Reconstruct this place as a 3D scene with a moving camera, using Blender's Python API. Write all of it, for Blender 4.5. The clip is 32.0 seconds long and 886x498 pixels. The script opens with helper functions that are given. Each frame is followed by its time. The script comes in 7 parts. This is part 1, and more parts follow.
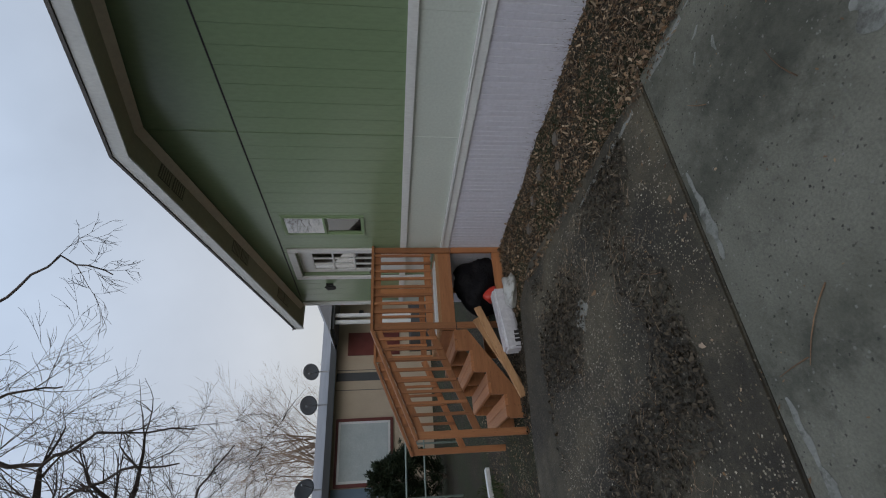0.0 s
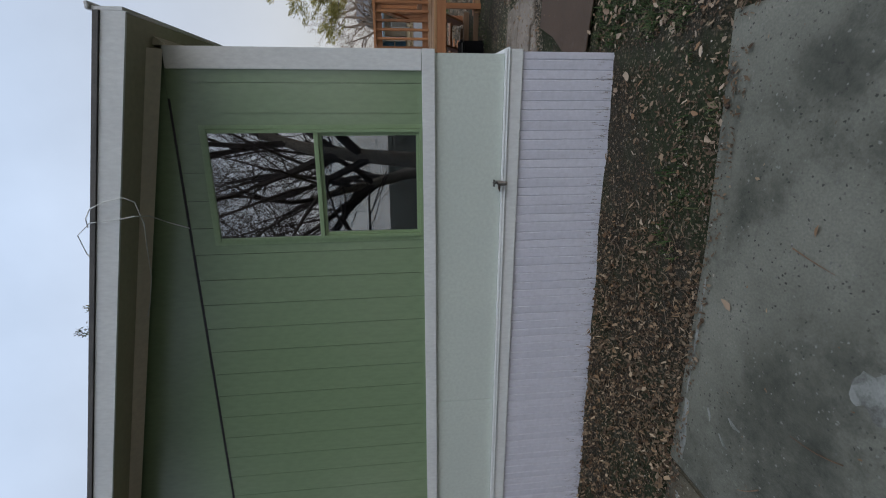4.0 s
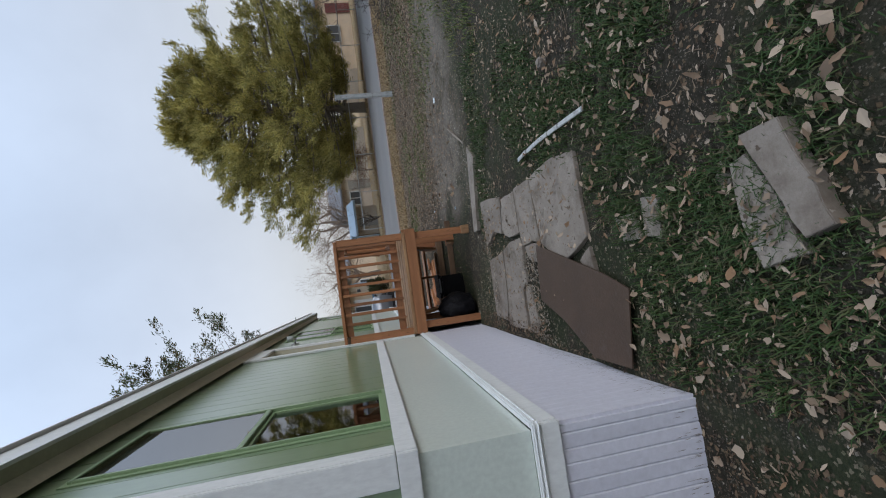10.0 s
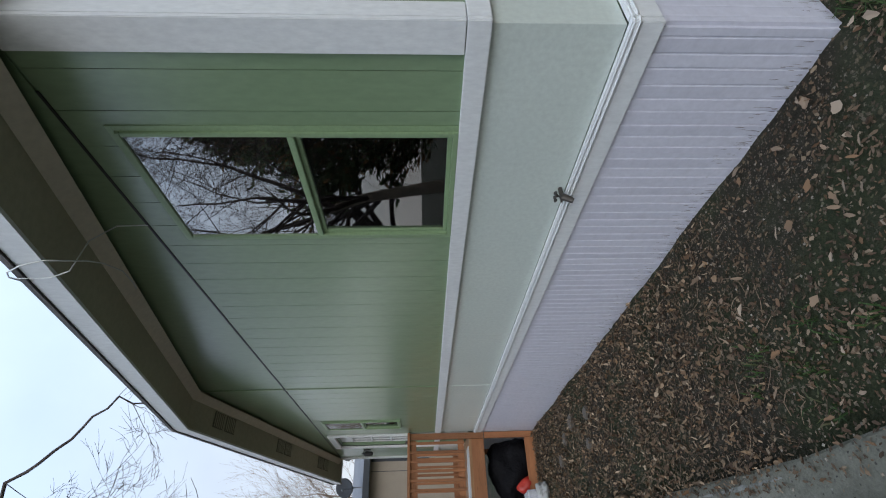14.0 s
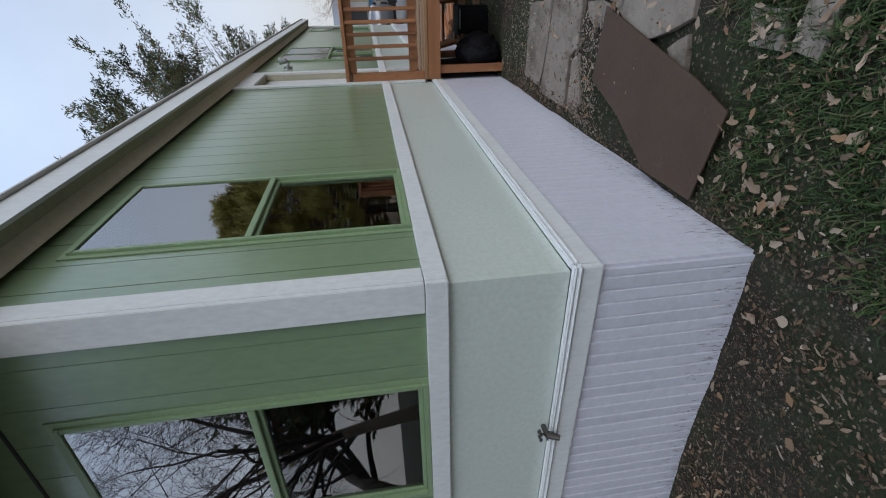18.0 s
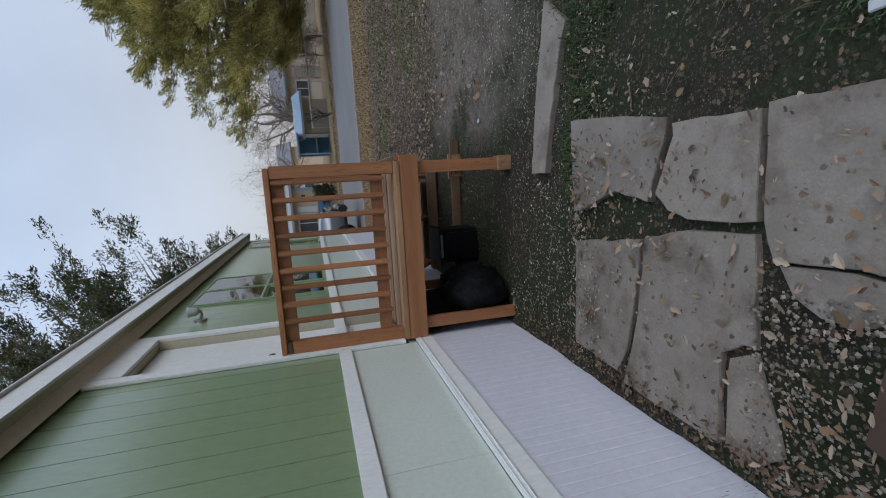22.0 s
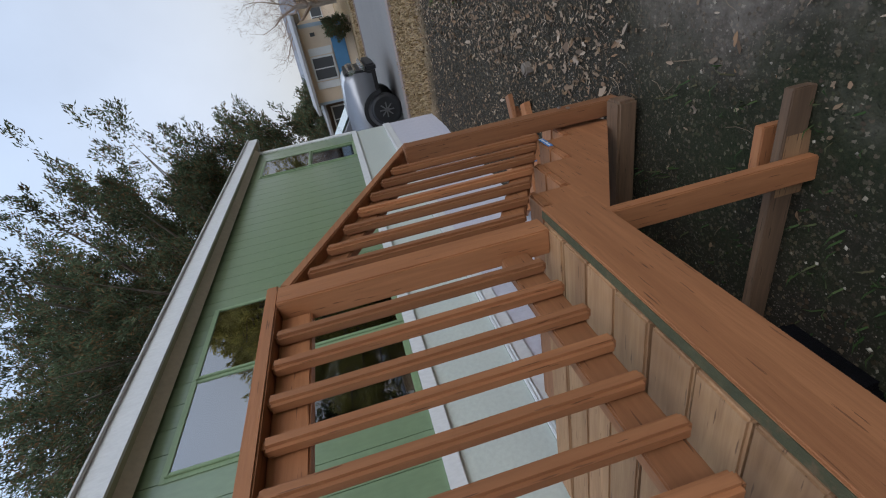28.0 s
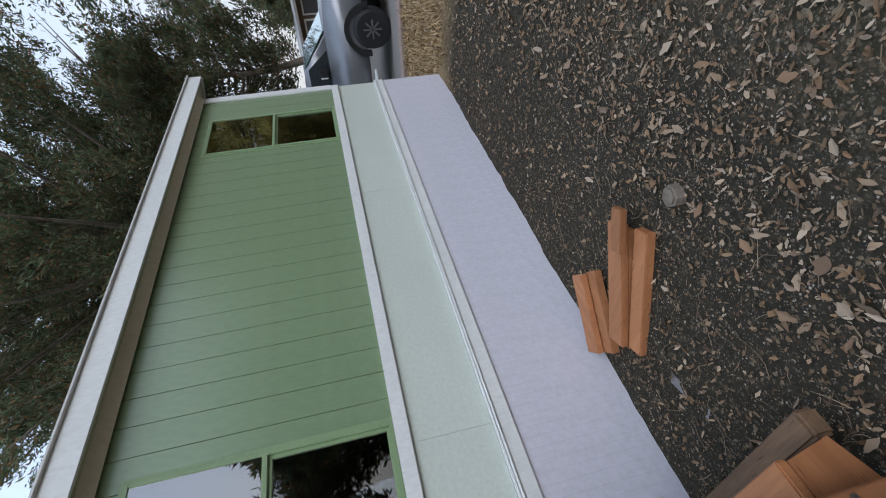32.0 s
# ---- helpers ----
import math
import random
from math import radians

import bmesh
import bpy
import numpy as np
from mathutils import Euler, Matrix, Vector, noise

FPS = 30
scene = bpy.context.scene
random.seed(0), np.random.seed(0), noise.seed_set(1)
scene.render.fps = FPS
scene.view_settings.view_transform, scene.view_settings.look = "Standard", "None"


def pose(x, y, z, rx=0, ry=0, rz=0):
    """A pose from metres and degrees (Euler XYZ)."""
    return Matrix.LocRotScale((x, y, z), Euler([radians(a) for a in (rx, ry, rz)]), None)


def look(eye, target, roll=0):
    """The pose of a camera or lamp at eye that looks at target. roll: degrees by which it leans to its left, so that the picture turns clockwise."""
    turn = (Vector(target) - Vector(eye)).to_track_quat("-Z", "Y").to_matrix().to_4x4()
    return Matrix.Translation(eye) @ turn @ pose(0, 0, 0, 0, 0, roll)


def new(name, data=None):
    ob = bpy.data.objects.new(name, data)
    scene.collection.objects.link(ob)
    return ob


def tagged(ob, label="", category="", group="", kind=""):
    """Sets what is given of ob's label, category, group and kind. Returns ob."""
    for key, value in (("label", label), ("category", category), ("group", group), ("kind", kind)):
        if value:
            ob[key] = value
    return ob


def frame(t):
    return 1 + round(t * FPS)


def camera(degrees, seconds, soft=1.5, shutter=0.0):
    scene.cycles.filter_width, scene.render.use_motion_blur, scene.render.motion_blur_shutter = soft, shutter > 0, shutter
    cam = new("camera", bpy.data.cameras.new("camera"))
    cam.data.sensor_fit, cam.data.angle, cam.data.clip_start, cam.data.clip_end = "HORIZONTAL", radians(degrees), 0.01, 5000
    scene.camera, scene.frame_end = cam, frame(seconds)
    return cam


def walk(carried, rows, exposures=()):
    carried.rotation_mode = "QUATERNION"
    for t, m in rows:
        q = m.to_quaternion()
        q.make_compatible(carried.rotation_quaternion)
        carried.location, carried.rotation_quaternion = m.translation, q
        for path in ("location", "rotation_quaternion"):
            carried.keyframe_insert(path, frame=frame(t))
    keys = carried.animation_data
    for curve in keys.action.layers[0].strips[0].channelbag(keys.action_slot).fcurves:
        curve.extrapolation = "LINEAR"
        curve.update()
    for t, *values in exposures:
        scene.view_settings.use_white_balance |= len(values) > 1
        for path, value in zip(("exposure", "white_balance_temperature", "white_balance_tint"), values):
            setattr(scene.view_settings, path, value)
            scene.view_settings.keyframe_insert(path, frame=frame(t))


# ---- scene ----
cam = camera(87.4, 32.0, soft=1.1)
PATH = [
    (0, (-3.542, 0.605, 1.529), (-2.512, 2.304, 1.299), -90.3),
    (0.5, (-3.58, 0.62, 1.521), (-2.721, 2.411, 1.288), -90.8),
    (1, (-3.583, 0.617, 1.521), (-2.724, 2.411, 1.305), -91.1),
    (1.5, (-3.553, 0.6, 1.527), (-2.566, 2.329, 1.334), -91.5),
    (2, (-3.506, 0.566, 1.54), (-2.331, 2.172, 1.346), -91.8),
    (2.5, (-3.444, 0.537, 1.528), (-2.032, 1.938, 1.327), -91.8),
    (3, (-3.419, 0.464, 1.574), (-1.795, 1.61, 1.352), -92.1),
    (3.5, (-3.402, 0.407, 1.633), (-1.611, 1.26, 1.381), -91.7),
    (4, (-3.396, 0.367, 1.626), (-1.495, 0.945, 1.402), -92.0),
    (4.5, (-3.452, 0.405, 1.616), (-1.495, 0.766, 1.417), -92.4),
    (6.5, (-3.049, 0.182, 1.545), (-1.073, 0.374, 1.298), -95.7),
    (7, (-2.866, 0.261, 1.513), (-0.911, 0.427, 1.124), -96.5),
    (7.5, (-2.689, 0.138, 1.439), (-0.761, 0.298, 0.932), -97.3),
    (8, (-2.475, -0.013, 1.468), (-0.523, 0.041, 1.034), -95.6),
    (8.5, (-2.189, -0.068, 1.505), (-0.227, -0.19, 1.137), -94.3),
    (9, (-2.045, -0.155, 1.479), (-0.076, -0.228, 1.133), -96.1),
    (9.5, (-2.034, -0.421, 1.417), (-0.067, -0.406, 1.054), -98.2),
    (10, (-1.971, -0.702, 1.403), (-0.005, -0.826, 1.061), -97.4),
    (10.5, (-1.712, -0.988, 1.417), (0.251, -1.185, 1.094), -93.5),
    (11, (-1.592, -1.083, 1.426), (0.373, -0.896, 1.103), -95.8),
    (11.5, (-1.503, -1.205, 1.452), (0.406, -0.69, 1.153), -97.0),
    (12, (-1.49, -1.122, 1.524), (0.385, -0.462, 1.301), -96.8),
    (12.5, (-1.454, -1.069, 1.544), (0.36, -0.238, 1.396), -96.2),
    (13, (-1.473, -1.016, 1.552), (0.2, 0.079, 1.508), -94.6),
    (13.5, (-1.528, -0.964, 1.566), (-0.116, 0.452, 1.538), -92.0),
    (14, (-1.578, -0.918, 1.542), (-0.469, 0.744, 1.45), -90.6),
    (14.5, (-1.589, -0.877, 1.488), (-0.771, 0.942, 1.339), -89.7),
    (16.5, (-1.585, -0.863, 1.477), (-0.847, 0.979, 1.225), -91.2),
    (17, (-1.553, -0.935, 1.514), (-0.414, 0.693, 1.289), -93.2),
    (17.5, (-1.497, -0.983, 1.501), (-0.021, 0.348, 1.275), -94.1),
    (18, (-1.45, -0.996, 1.511), (0.266, 0.001, 1.261), -95.1),
    (18.5, (-1.328, -1.107, 1.472), (0.548, -0.463, 1.211), -95.2),
    (19, (-1.108, -1.299, 1.476), (0.83, -0.904, 1.182), -95.1),
    (19.5, (-0.889, -1.32, 1.484), (1.062, -1.01, 1.176), -95.4),
    (20, (-0.615, -1.23, 1.487), (1.343, -0.988, 1.163), -94.7),
    (20.5, (-0.364, -1.256, 1.449), (1.589, -0.96, 1.135), -94.4),
    (21, (0.022, -1.33, 1.489), (1.957, -0.985, 1.121), -95.5),
    (21.5, (0.419, -1.223, 1.447), (2.349, -0.952, 0.996), -95.4),
    (22, (0.759, -1.212, 1.456), (2.667, -0.918, 0.934), -95.6),
    (22.5, (1.129, -1.18, 1.52), (3.029, -0.822, 1.009), -96.0),
    (23, (1.418, -1.098, 1.489), (3.351, -0.839, 1.049), -95.3),
    (23.5, (1.745, -1.188, 1.49), (3.679, -0.929, 1.05), -95.9),
    (24, (2.124, -1.189, 1.433), (4.067, -0.964, 1.016), -96.0),
    (24.2, (2.273, -1.177, 1.46), (4.227, -1.026, 1.059), -96.0),
    (24.5, (2.401, -1.179, 1.487), (4.365, -1.127, 1.111), -96.0),
    (25, (2.656, -1.296, 1.454), (4.62, -1.152, 1.103), -97.3),
    (25.5, (2.939, -1.371, 1.462), (4.887, -1.04, 1.154), -98.5),
    (26, (3.174, -1.392, 1.447), (5.111, -0.974, 1.181), -98.9),
    (26.5, (3.423, -1.612, 1.437), (5.36, -1.15, 1.252), -99.8),
    (28.5, (4.569, -2.195, 1.385), (6.238, -1.129, 1.109), -105.8),
    (29, (4.885, -2.337, 1.404), (6.581, -1.322, 1.098), -104.2),
    (29.5, (5.093, -2.515, 1.43), (6.678, -1.328, 1.15), -102.0),
    (30, (5.408, -2.566, 1.425), (6.929, -1.302, 1.126), -101.1),
    (30.5, (5.681, -2.641, 1.441), (7.19, -1.356, 1.176), -101.0),
    (31, (5.953, -2.8, 1.427), (7.329, -1.371, 1.173), -101.9),
    (31.5, (6.221, -2.746, 1.41), (7.558, -1.291, 1.103), -102.1),
    (32, (6.445, -2.674, 1.385), (7.868, -1.314, 1.036), -100.2),
]
walk(cam, [(t, look(eye, target, roll)) for t, eye, target, roll in PATH],
     [(0, -0.3, 6600, 10), (2, -0.16, 6600, 10), (3, -0.24, 6550, 10), (4, 0.0, 6400, 10), (7, 0.3, 6000, 9), (8, 0.62, 6050, 10), (9, 0.22, 6100, 10), (10, 0.1, 6250, 10), (11, -0.02, 6100, 10), (12, -0.06, 6050, 10), (13, -0.06, 5850, 10), (14, 0.24, 6200, 9), (17, 0.42, 5950, 8),
      (18, 0.08, 6150, 10), (19, -0.14, 6000, 10), (21, -0.15, 6000, 10), (23, 0.04, 6150, 11), (25, 0.06, 6250, 13), (29, 0.18, 6050, 10), (30, 0.27, 6000, 10), (31, 0.2, 5950, 10), (32, 0.34, 6100, 10)])

# ---- light ----
# Thin overcast: a bright veil, paler low down and bluer overhead, over a hazy clear-sky model; a soft wide sun behind it.
SUN_AZ, SUN_EL = radians(-118), radians(38)
world = bpy.data.worlds.new("world")
scene.world = world
world.use_nodes = True
wn, wl = world.node_tree.nodes, world.node_tree.links
sky = wn.new("ShaderNodeTexSky")
sky.sky_type = "NISHITA"
sky.sun_disc = False
sky.sun_elevation = SUN_EL
sky.sun_rotation = radians(90) - SUN_AZ
sky.dust_density, sky.air_density, sky.ozone_density = 4.0, 1.0, 1.0
wc = wn.new("ShaderNodeTexCoord")
ws = wn.new("ShaderNodeSeparateXYZ")
wl.new(wc.outputs["Generated"], ws.inputs[0])
wm = wn.new("ShaderNodeMapRange")
wm.inputs[1].default_value, wm.inputs[2].default_value = 0.0, 1.0
wm.inputs[3].default_value, wm.inputs[4].default_value = 5.7, 11.6
wp = wn.new("ShaderNodeMath")
wp.operation = "POWER"
wp.inputs[1].default_value = 3.0
wl.new(ws.outputs["Z"], wp.inputs[0])
wl.new(wp.outputs[0], wm.inputs[0])
cloud = wn.new("ShaderNodeTexNoise")
cloud.inputs["Scale"].default_value, cloud.inputs["Detail"].default_value = 2.2, 7.0
wl.new(wc.outputs["Generated"], cloud.inputs["Vector"])
thin = wn.new("ShaderNodeMapRange")
thin.inputs[1].default_value, thin.inputs[2].default_value = 0.3, 0.7
thin.inputs[3].default_value, thin.inputs[4].default_value = 0.86, 1.14
wl.new(cloud.outputs["Fac"], thin.inputs[0])
wx = wn.new("ShaderNodeMath")
wx.operation = "MULTIPLY"
wl.new(wm.outputs[0], wx.inputs[0])
wl.new(thin.outputs[0], wx.inputs[1])
veil = wn.new("ShaderNodeVectorMath")
veil.operation = "SCALE"
hue = wn.new("ShaderNodeMix")
hue.data_type = "RGBA"
hue.inputs[6].default_value, hue.inputs[7].default_value = (1.02, 1.0, 0.98, 1), (0.80, 0.95, 1.18, 1)
lift = wn.new("ShaderNodeMapRange")
lift.inputs[1].default_value, lift.inputs[2].default_value = 0.05, 0.6
wl.new(ws.outputs["Z"], lift.inputs[0])
wl.new(lift.outputs[0], hue.inputs[0])
wl.new(hue.outputs[2], veil.inputs[0])
side = wn.new("ShaderNodeMapRange")
side.inputs[1].default_value, side.inputs[2].default_value = -1.0, 1.0
side.inputs[3].default_value, side.inputs[4].default_value = 0.92, 1.22
wl.new(ws.outputs["Y"], side.inputs[0])
wy = wn.new("ShaderNodeMath")
wy.operation = "MULTIPLY"
wl.new(wx.outputs[0], wy.inputs[0])
wl.new(side.outputs[0], wy.inputs[1])
wl.new(wy.outputs[0], veil.inputs["Scale"])
both = wn.new("ShaderNodeMix")
both.data_type = "RGBA"
both.inputs[0].default_value = 0.75
wl.new(sky.outputs[0], both.inputs[6])
wl.new(veil.outputs[0], both.inputs[7])
wl.new(both.outputs[2], wn["Background"].inputs["Color"])
wn["Background"].inputs["Strength"].default_value = 0.125
sun = new("sun", bpy.data.lights.new("sun", "SUN"))
sun.data.energy, sun.data.angle, sun.data.color = 0.9, radians(40), (0.98, 0.98, 1.0)
sun.matrix_world = look((0, 0, 0), (-math.cos(SUN_AZ) * math.cos(SUN_EL), -math.sin(SUN_AZ) * math.cos(SUN_EL), -math.sin(SUN_EL)))
scene.view_settings.exposure = 0.0


# ---- materials ----
def material(name, color, rough=0.6, color2=None, scale=6.0, fine=60.0, bump=0.15, metal=0.0, spec=0.5, stretch=(1, 1, 1),
             stain=None, stain_scale=1.2, stain_at=(0.52, 0.7), bump_scale=None, rnd=0.0, depth=0.01, chips=None, coat=0.0):
    """Procedural paint, wood, stone: two noises mix two tones, a third makes stains, bump from the fine one."""
    m = bpy.data.materials.new(name)
    m.use_nodes = True
    nt = m.node_tree
    bs = nt.nodes["Principled BSDF"]
    co = nt.nodes.new("ShaderNodeTexCoord")
    mp = nt.nodes.new("ShaderNodeMapping")
    mp.inputs["Scale"].default_value = stretch
    nt.links.new(co.outputs["Object"], mp.inputs[0])
    vec = mp.outputs[0]
    if rnd:
        oi = nt.nodes.new("ShaderNodeObjectInfo")
        ad = nt.nodes.new("ShaderNodeVectorMath")
        ad.operation = "MULTIPLY_ADD"
        cb = nt.nodes.new("ShaderNodeCombineXYZ")
        for i in range(3):
            nt.links.new(oi.outputs["Random"], cb.inputs[i])
        nt.links.new(cb.outputs[0], ad.inputs[0])
        ad.inputs[1].default_value = (37, 53, 71)
        nt.links.new(vec, ad.inputs[2])
        vec = ad.outputs[0]

    def noise_at(s, detail=6.0, rough_=0.6):
        n = nt.nodes.new("ShaderNodeTexNoise")
        n.inputs["Scale"].default_value, n.inputs["Detail"].default_value, n.inputs["Roughness"].default_value = s, detail, rough_
        nt.links.new(vec, n.inputs["Vector"])
        return n.outputs["Fac"]

    def mix(fac, a, b):
        x = nt.nodes.new("ShaderNodeMix")
        x.data_type = "RGBA"
        if isinstance(fac, float):
            x.inputs[0].default_value = fac
        else:
            nt.links.new(fac, x.inputs[0])
        for slot, v in ((6, a), (7, b)):
            if isinstance(v, tuple):
                x.inputs[slot].default_value = (*v, 1)
            else:
                nt.links.new(v, x.inputs[slot])
        return x.outputs[2]

    def ramp(fac, lo, hi):
        r = nt.nodes.new("ShaderNodeMapRange")
        r.inputs[1].default_value, r.inputs[2].default_value = lo, hi
        nt.links.new(fac, r.inputs[0])
        return r.outputs[0]

    c2 = color2 or tuple(v * 0.82 for v in color)
    big, small = noise_at(scale), noise_at(fine, 3.0)
    col = mix(ramp(big, 0.35, 0.68), color, c2)
    col = mix(ramp(small, 0.3, 0.75), col, mix(0.5, col, tuple(v * 0.75 for v in c2)))
    if stain:
        col = mix(ramp(noise_at(stain_scale, 8.0, 0.7), *stain_at), col, stain)
    if chips:
        # crumbs and specks: warped cells, a share of which show in tones of their own
        scale_c, share, tones = chips
        wn_, ad_, vo = (nt.nodes.new(k) for k in ("ShaderNodeTexNoise", "ShaderNodeVectorMath", "ShaderNodeTexVoronoi"))
        wn_.inputs["Scale"].default_value = scale_c * 1.6
        ad_.operation = "MULTIPLY_ADD"
        ad_.inputs[1].default_value = (1.1 / scale_c,) * 3
        vo.inputs["Scale"].default_value = scale_c
        sp, cr, ml = (nt.nodes.new(k) for k in ("ShaderNodeSeparateColor", "ShaderNodeValToRGB", "ShaderNodeMath"))
        while len(cr.color_ramp.elements) < len(tones):
            cr.color_ramp.elements.new(0.5)
        for i, c in enumerate(tones):
            cr.color_ramp.elements[i].position = i / (len(tones) - 1)
            cr.color_ramp.elements[i].color = (*c, 1)
        ml.operation = "MULTIPLY"
        for a_, b_ in ((vec, wn_.inputs["Vector"]), (wn_.outputs["Color"], ad_.inputs[0]), (vec, ad_.inputs[2]), (ad_.outputs[0], vo.inputs["Vector"]),
                       (vo.outputs["Color"], sp.inputs[0]), (sp.outputs[1], cr.inputs[0]), (ramp(sp.outputs[0], 1 - share, 1.02 - share), ml.inputs[0]), (ramp(vo.outputs["Distance"], 0.5, 0.36), ml.inputs[1])):
            nt.links.new(a_, b_)
        col = mix(ml.outputs[0], col, cr.outputs[0])
    if rnd:
        hs = nt.nodes.new("ShaderNodeHueSaturation")
        mr = nt.nodes.new("ShaderNodeMapRange")
        mr.inputs[3].default_value, mr.inputs[4].default_value = 1 - rnd, 1 + rnd
        nt.links.new(oi.outputs["Random"], mr.inputs[0])
        nt.links.new(mr.outputs[0], hs.inputs["Value"])
        nt.links.new(col, hs.inputs["Color"])
        col = hs.outputs[0]
    nt.links.new(col, bs.inputs["Base Color"])
    bs.inputs["Roughness"].default_value, bs.inputs["Metallic"].default_value = rough, metal
    bs.inputs["Specular IOR Level"].default_value = spec
    bs.inputs["Coat Weight"].default_value, bs.inputs["Coat Roughness"].default_value = coat, 0.3
    if bump:
        b = nt.nodes.new("ShaderNodeBump")
        b.inputs["Strength"].default_value, b.inputs["Distance"].default_value = bump, depth
        nt.links.new(noise_at(bump_scale or fine, 5.0), b.inputs["Height"])
        nt.links.new(b.outputs[0], bs.inputs["Normal"])
    return m


def island_material(name, colors, rough=0.7, clump=0.0, thin=0.0):
    """For joined leaves, needles and stones: each island takes its own tone; clump: patches of lighter and darker sprays, per metre; thin: share of light let through."""
    m = bpy.data.materials.new(name)
    m.use_nodes = True
    nt = m.node_tree
    bs = nt.nodes["Principled BSDF"]
    g = nt.nodes.new("ShaderNodeNewGeometry")
    r = nt.nodes.new("ShaderNodeValToRGB")
    while len(r.color_ramp.elements) < len(colors):
        r.color_ramp.elements.new(0.5)
    for i, c in enumerate(colors):
        r.color_ramp.elements[i].position = i / (len(colors) - 1)
        r.color_ramp.elements[i].color = (*c, 1)
    nt.links.new(g.outputs["Random Per Island"], r.inputs[0])
    tone = r.outputs[0]
    if clump:
        co, nz, mr, hs = (nt.nodes.new(k) for k in ("ShaderNodeTexCoord", "ShaderNodeTexNoise", "ShaderNodeMapRange", "ShaderNodeHueSaturation"))
        nz.inputs["Scale"].default_value, nz.inputs["Detail"].default_value = clump, 4.0
        mr.inputs[1].default_value, mr.inputs[2].default_value, mr.inputs[3].default_value, mr.inputs[4].default_value = 0.36, 0.64, 0.6, 1.35
        nt.links.new(co.outputs["Object"], nz.inputs["Vector"])
        nt.links.new(nz.outputs["Fac"], mr.inputs[0])
        nt.links.new(mr.outputs[0], hs.inputs["Value"])
        nt.links.new(tone, hs.inputs["Color"])
        tone = hs.outputs[0]
    nt.links.new(tone, bs.inputs["Base Color"])
    bs.inputs["Roughness"].default_value = rough
    bs.inputs["Specular IOR Level"].default_value = 0.25
    if thin:
        tl, ms = nt.nodes.new("ShaderNodeBsdfTranslucent"), nt.nodes.new("ShaderNodeMixShader")
        ms.inputs[0].default_value = thin
        nt.links.new(tone, tl.inputs["Color"])
        nt.links.new(bs.outputs[0], ms.inputs[1])
        nt.links.new(tl.outputs[0], ms.inputs[2])
        nt.links.new(ms.outputs[0], nt.nodes["Material Output"].inputs["Surface"])
    return m


def plain(name, color, rough=0.5, metal=0.0, trans=0.0, ior=1.5):
    m = bpy.data.materials.new(name)
    m.use_nodes = True
    bs = m.node_tree.nodes["Principled BSDF"]
    bs.inputs["Base Color"].default_value = (*color, 1)
    bs.inputs["Roughness"].default_value, bs.inputs["Metallic"].default_value = rough, metal
    bs.inputs["Transmission Weight"].default_value, bs.inputs["IOR"].default_value = trans, ior
    return m


GREEN = material("green_paint", (0.215, 0.305, 0.175), 0.22, (0.195, 0.28, 0.158), 1.5, 35, 0.12, spec=0.85, stretch=(1, 1, 0.35), bump_scale=22, depth=0.004, coat=0.7)
CREAM = material("pale_paint", (0.61, 0.67, 0.61), 0.35, (0.57, 0.63, 0.58), 1.2, 40, 0.1, depth=0.004, coat=0.4)
WHITE = material("white_paint", (0.74, 0.76, 0.75), 0.5, (0.68, 0.70, 0.70), 2.0, 50, 0.15, stretch=(1, 1, 0.4), depth=0.003)
VINYL = material("white_vinyl", (0.63, 0.635, 0.71), 0.4, (0.59, 0.595, 0.67), 1.0, 30, 0.05)
SOFFIT = material("soffit_paint", (0.47, 0.45, 0.33), 0.7, (0.41, 0.39, 0.29), 0.8, 25, 0.1)
COVE = material("beige_paint", (0.80, 0.74, 0.62), 0.6, (0.74, 0.68, 0.56), 1.0, 25, 0.1)
DRIP = plain("dull_drip_metal", (0.55, 0.55, 0.53), 0.5, 0.1)
GREENTRIM = material("green_window_paint", (0.255, 0.36, 0.20), 0.35, (0.225, 0.32, 0.178), 3.0, 60, 0.1, depth=0.002)
SHINGLE = material("shingle", (0.16, 0.15, 0.14), 0.9, (0.1, 0.1, 0.1), 3, 90, 0.5)


def glass_material(name, ior, tint):
    """Thin pane: Fresnel gloss over a clear, tinted pass-through."""
    m = bpy.data.materials.new(name)
    m.use_nodes = True
    nt = m.node_tree
    nt.nodes.remove(nt.nodes["Principled BSDF"])
    out = nt.nodes["Material Output"]
    fr, gl, tr, mx = (nt.nodes.new(k) for k in ("ShaderNodeFresnel", "ShaderNodeBsdfGlossy", "ShaderNodeBsdfTransparent", "ShaderNodeMixShader"))
    fr.inputs["IOR"].default_value = ior
    gl.inputs["Roughness"].default_value = 0.008
    tr.inputs["Color"].default_value = (*tint, 1)
    nt.links.new(fr.outputs[0], mx.inputs[0])
    nt.links.new(tr.outputs[0], mx.inputs[1])
    nt.links.new(gl.outputs[0], mx.inputs[2])
    nt.links.new(mx.outputs[0], out.inputs["Surface"])
    return m


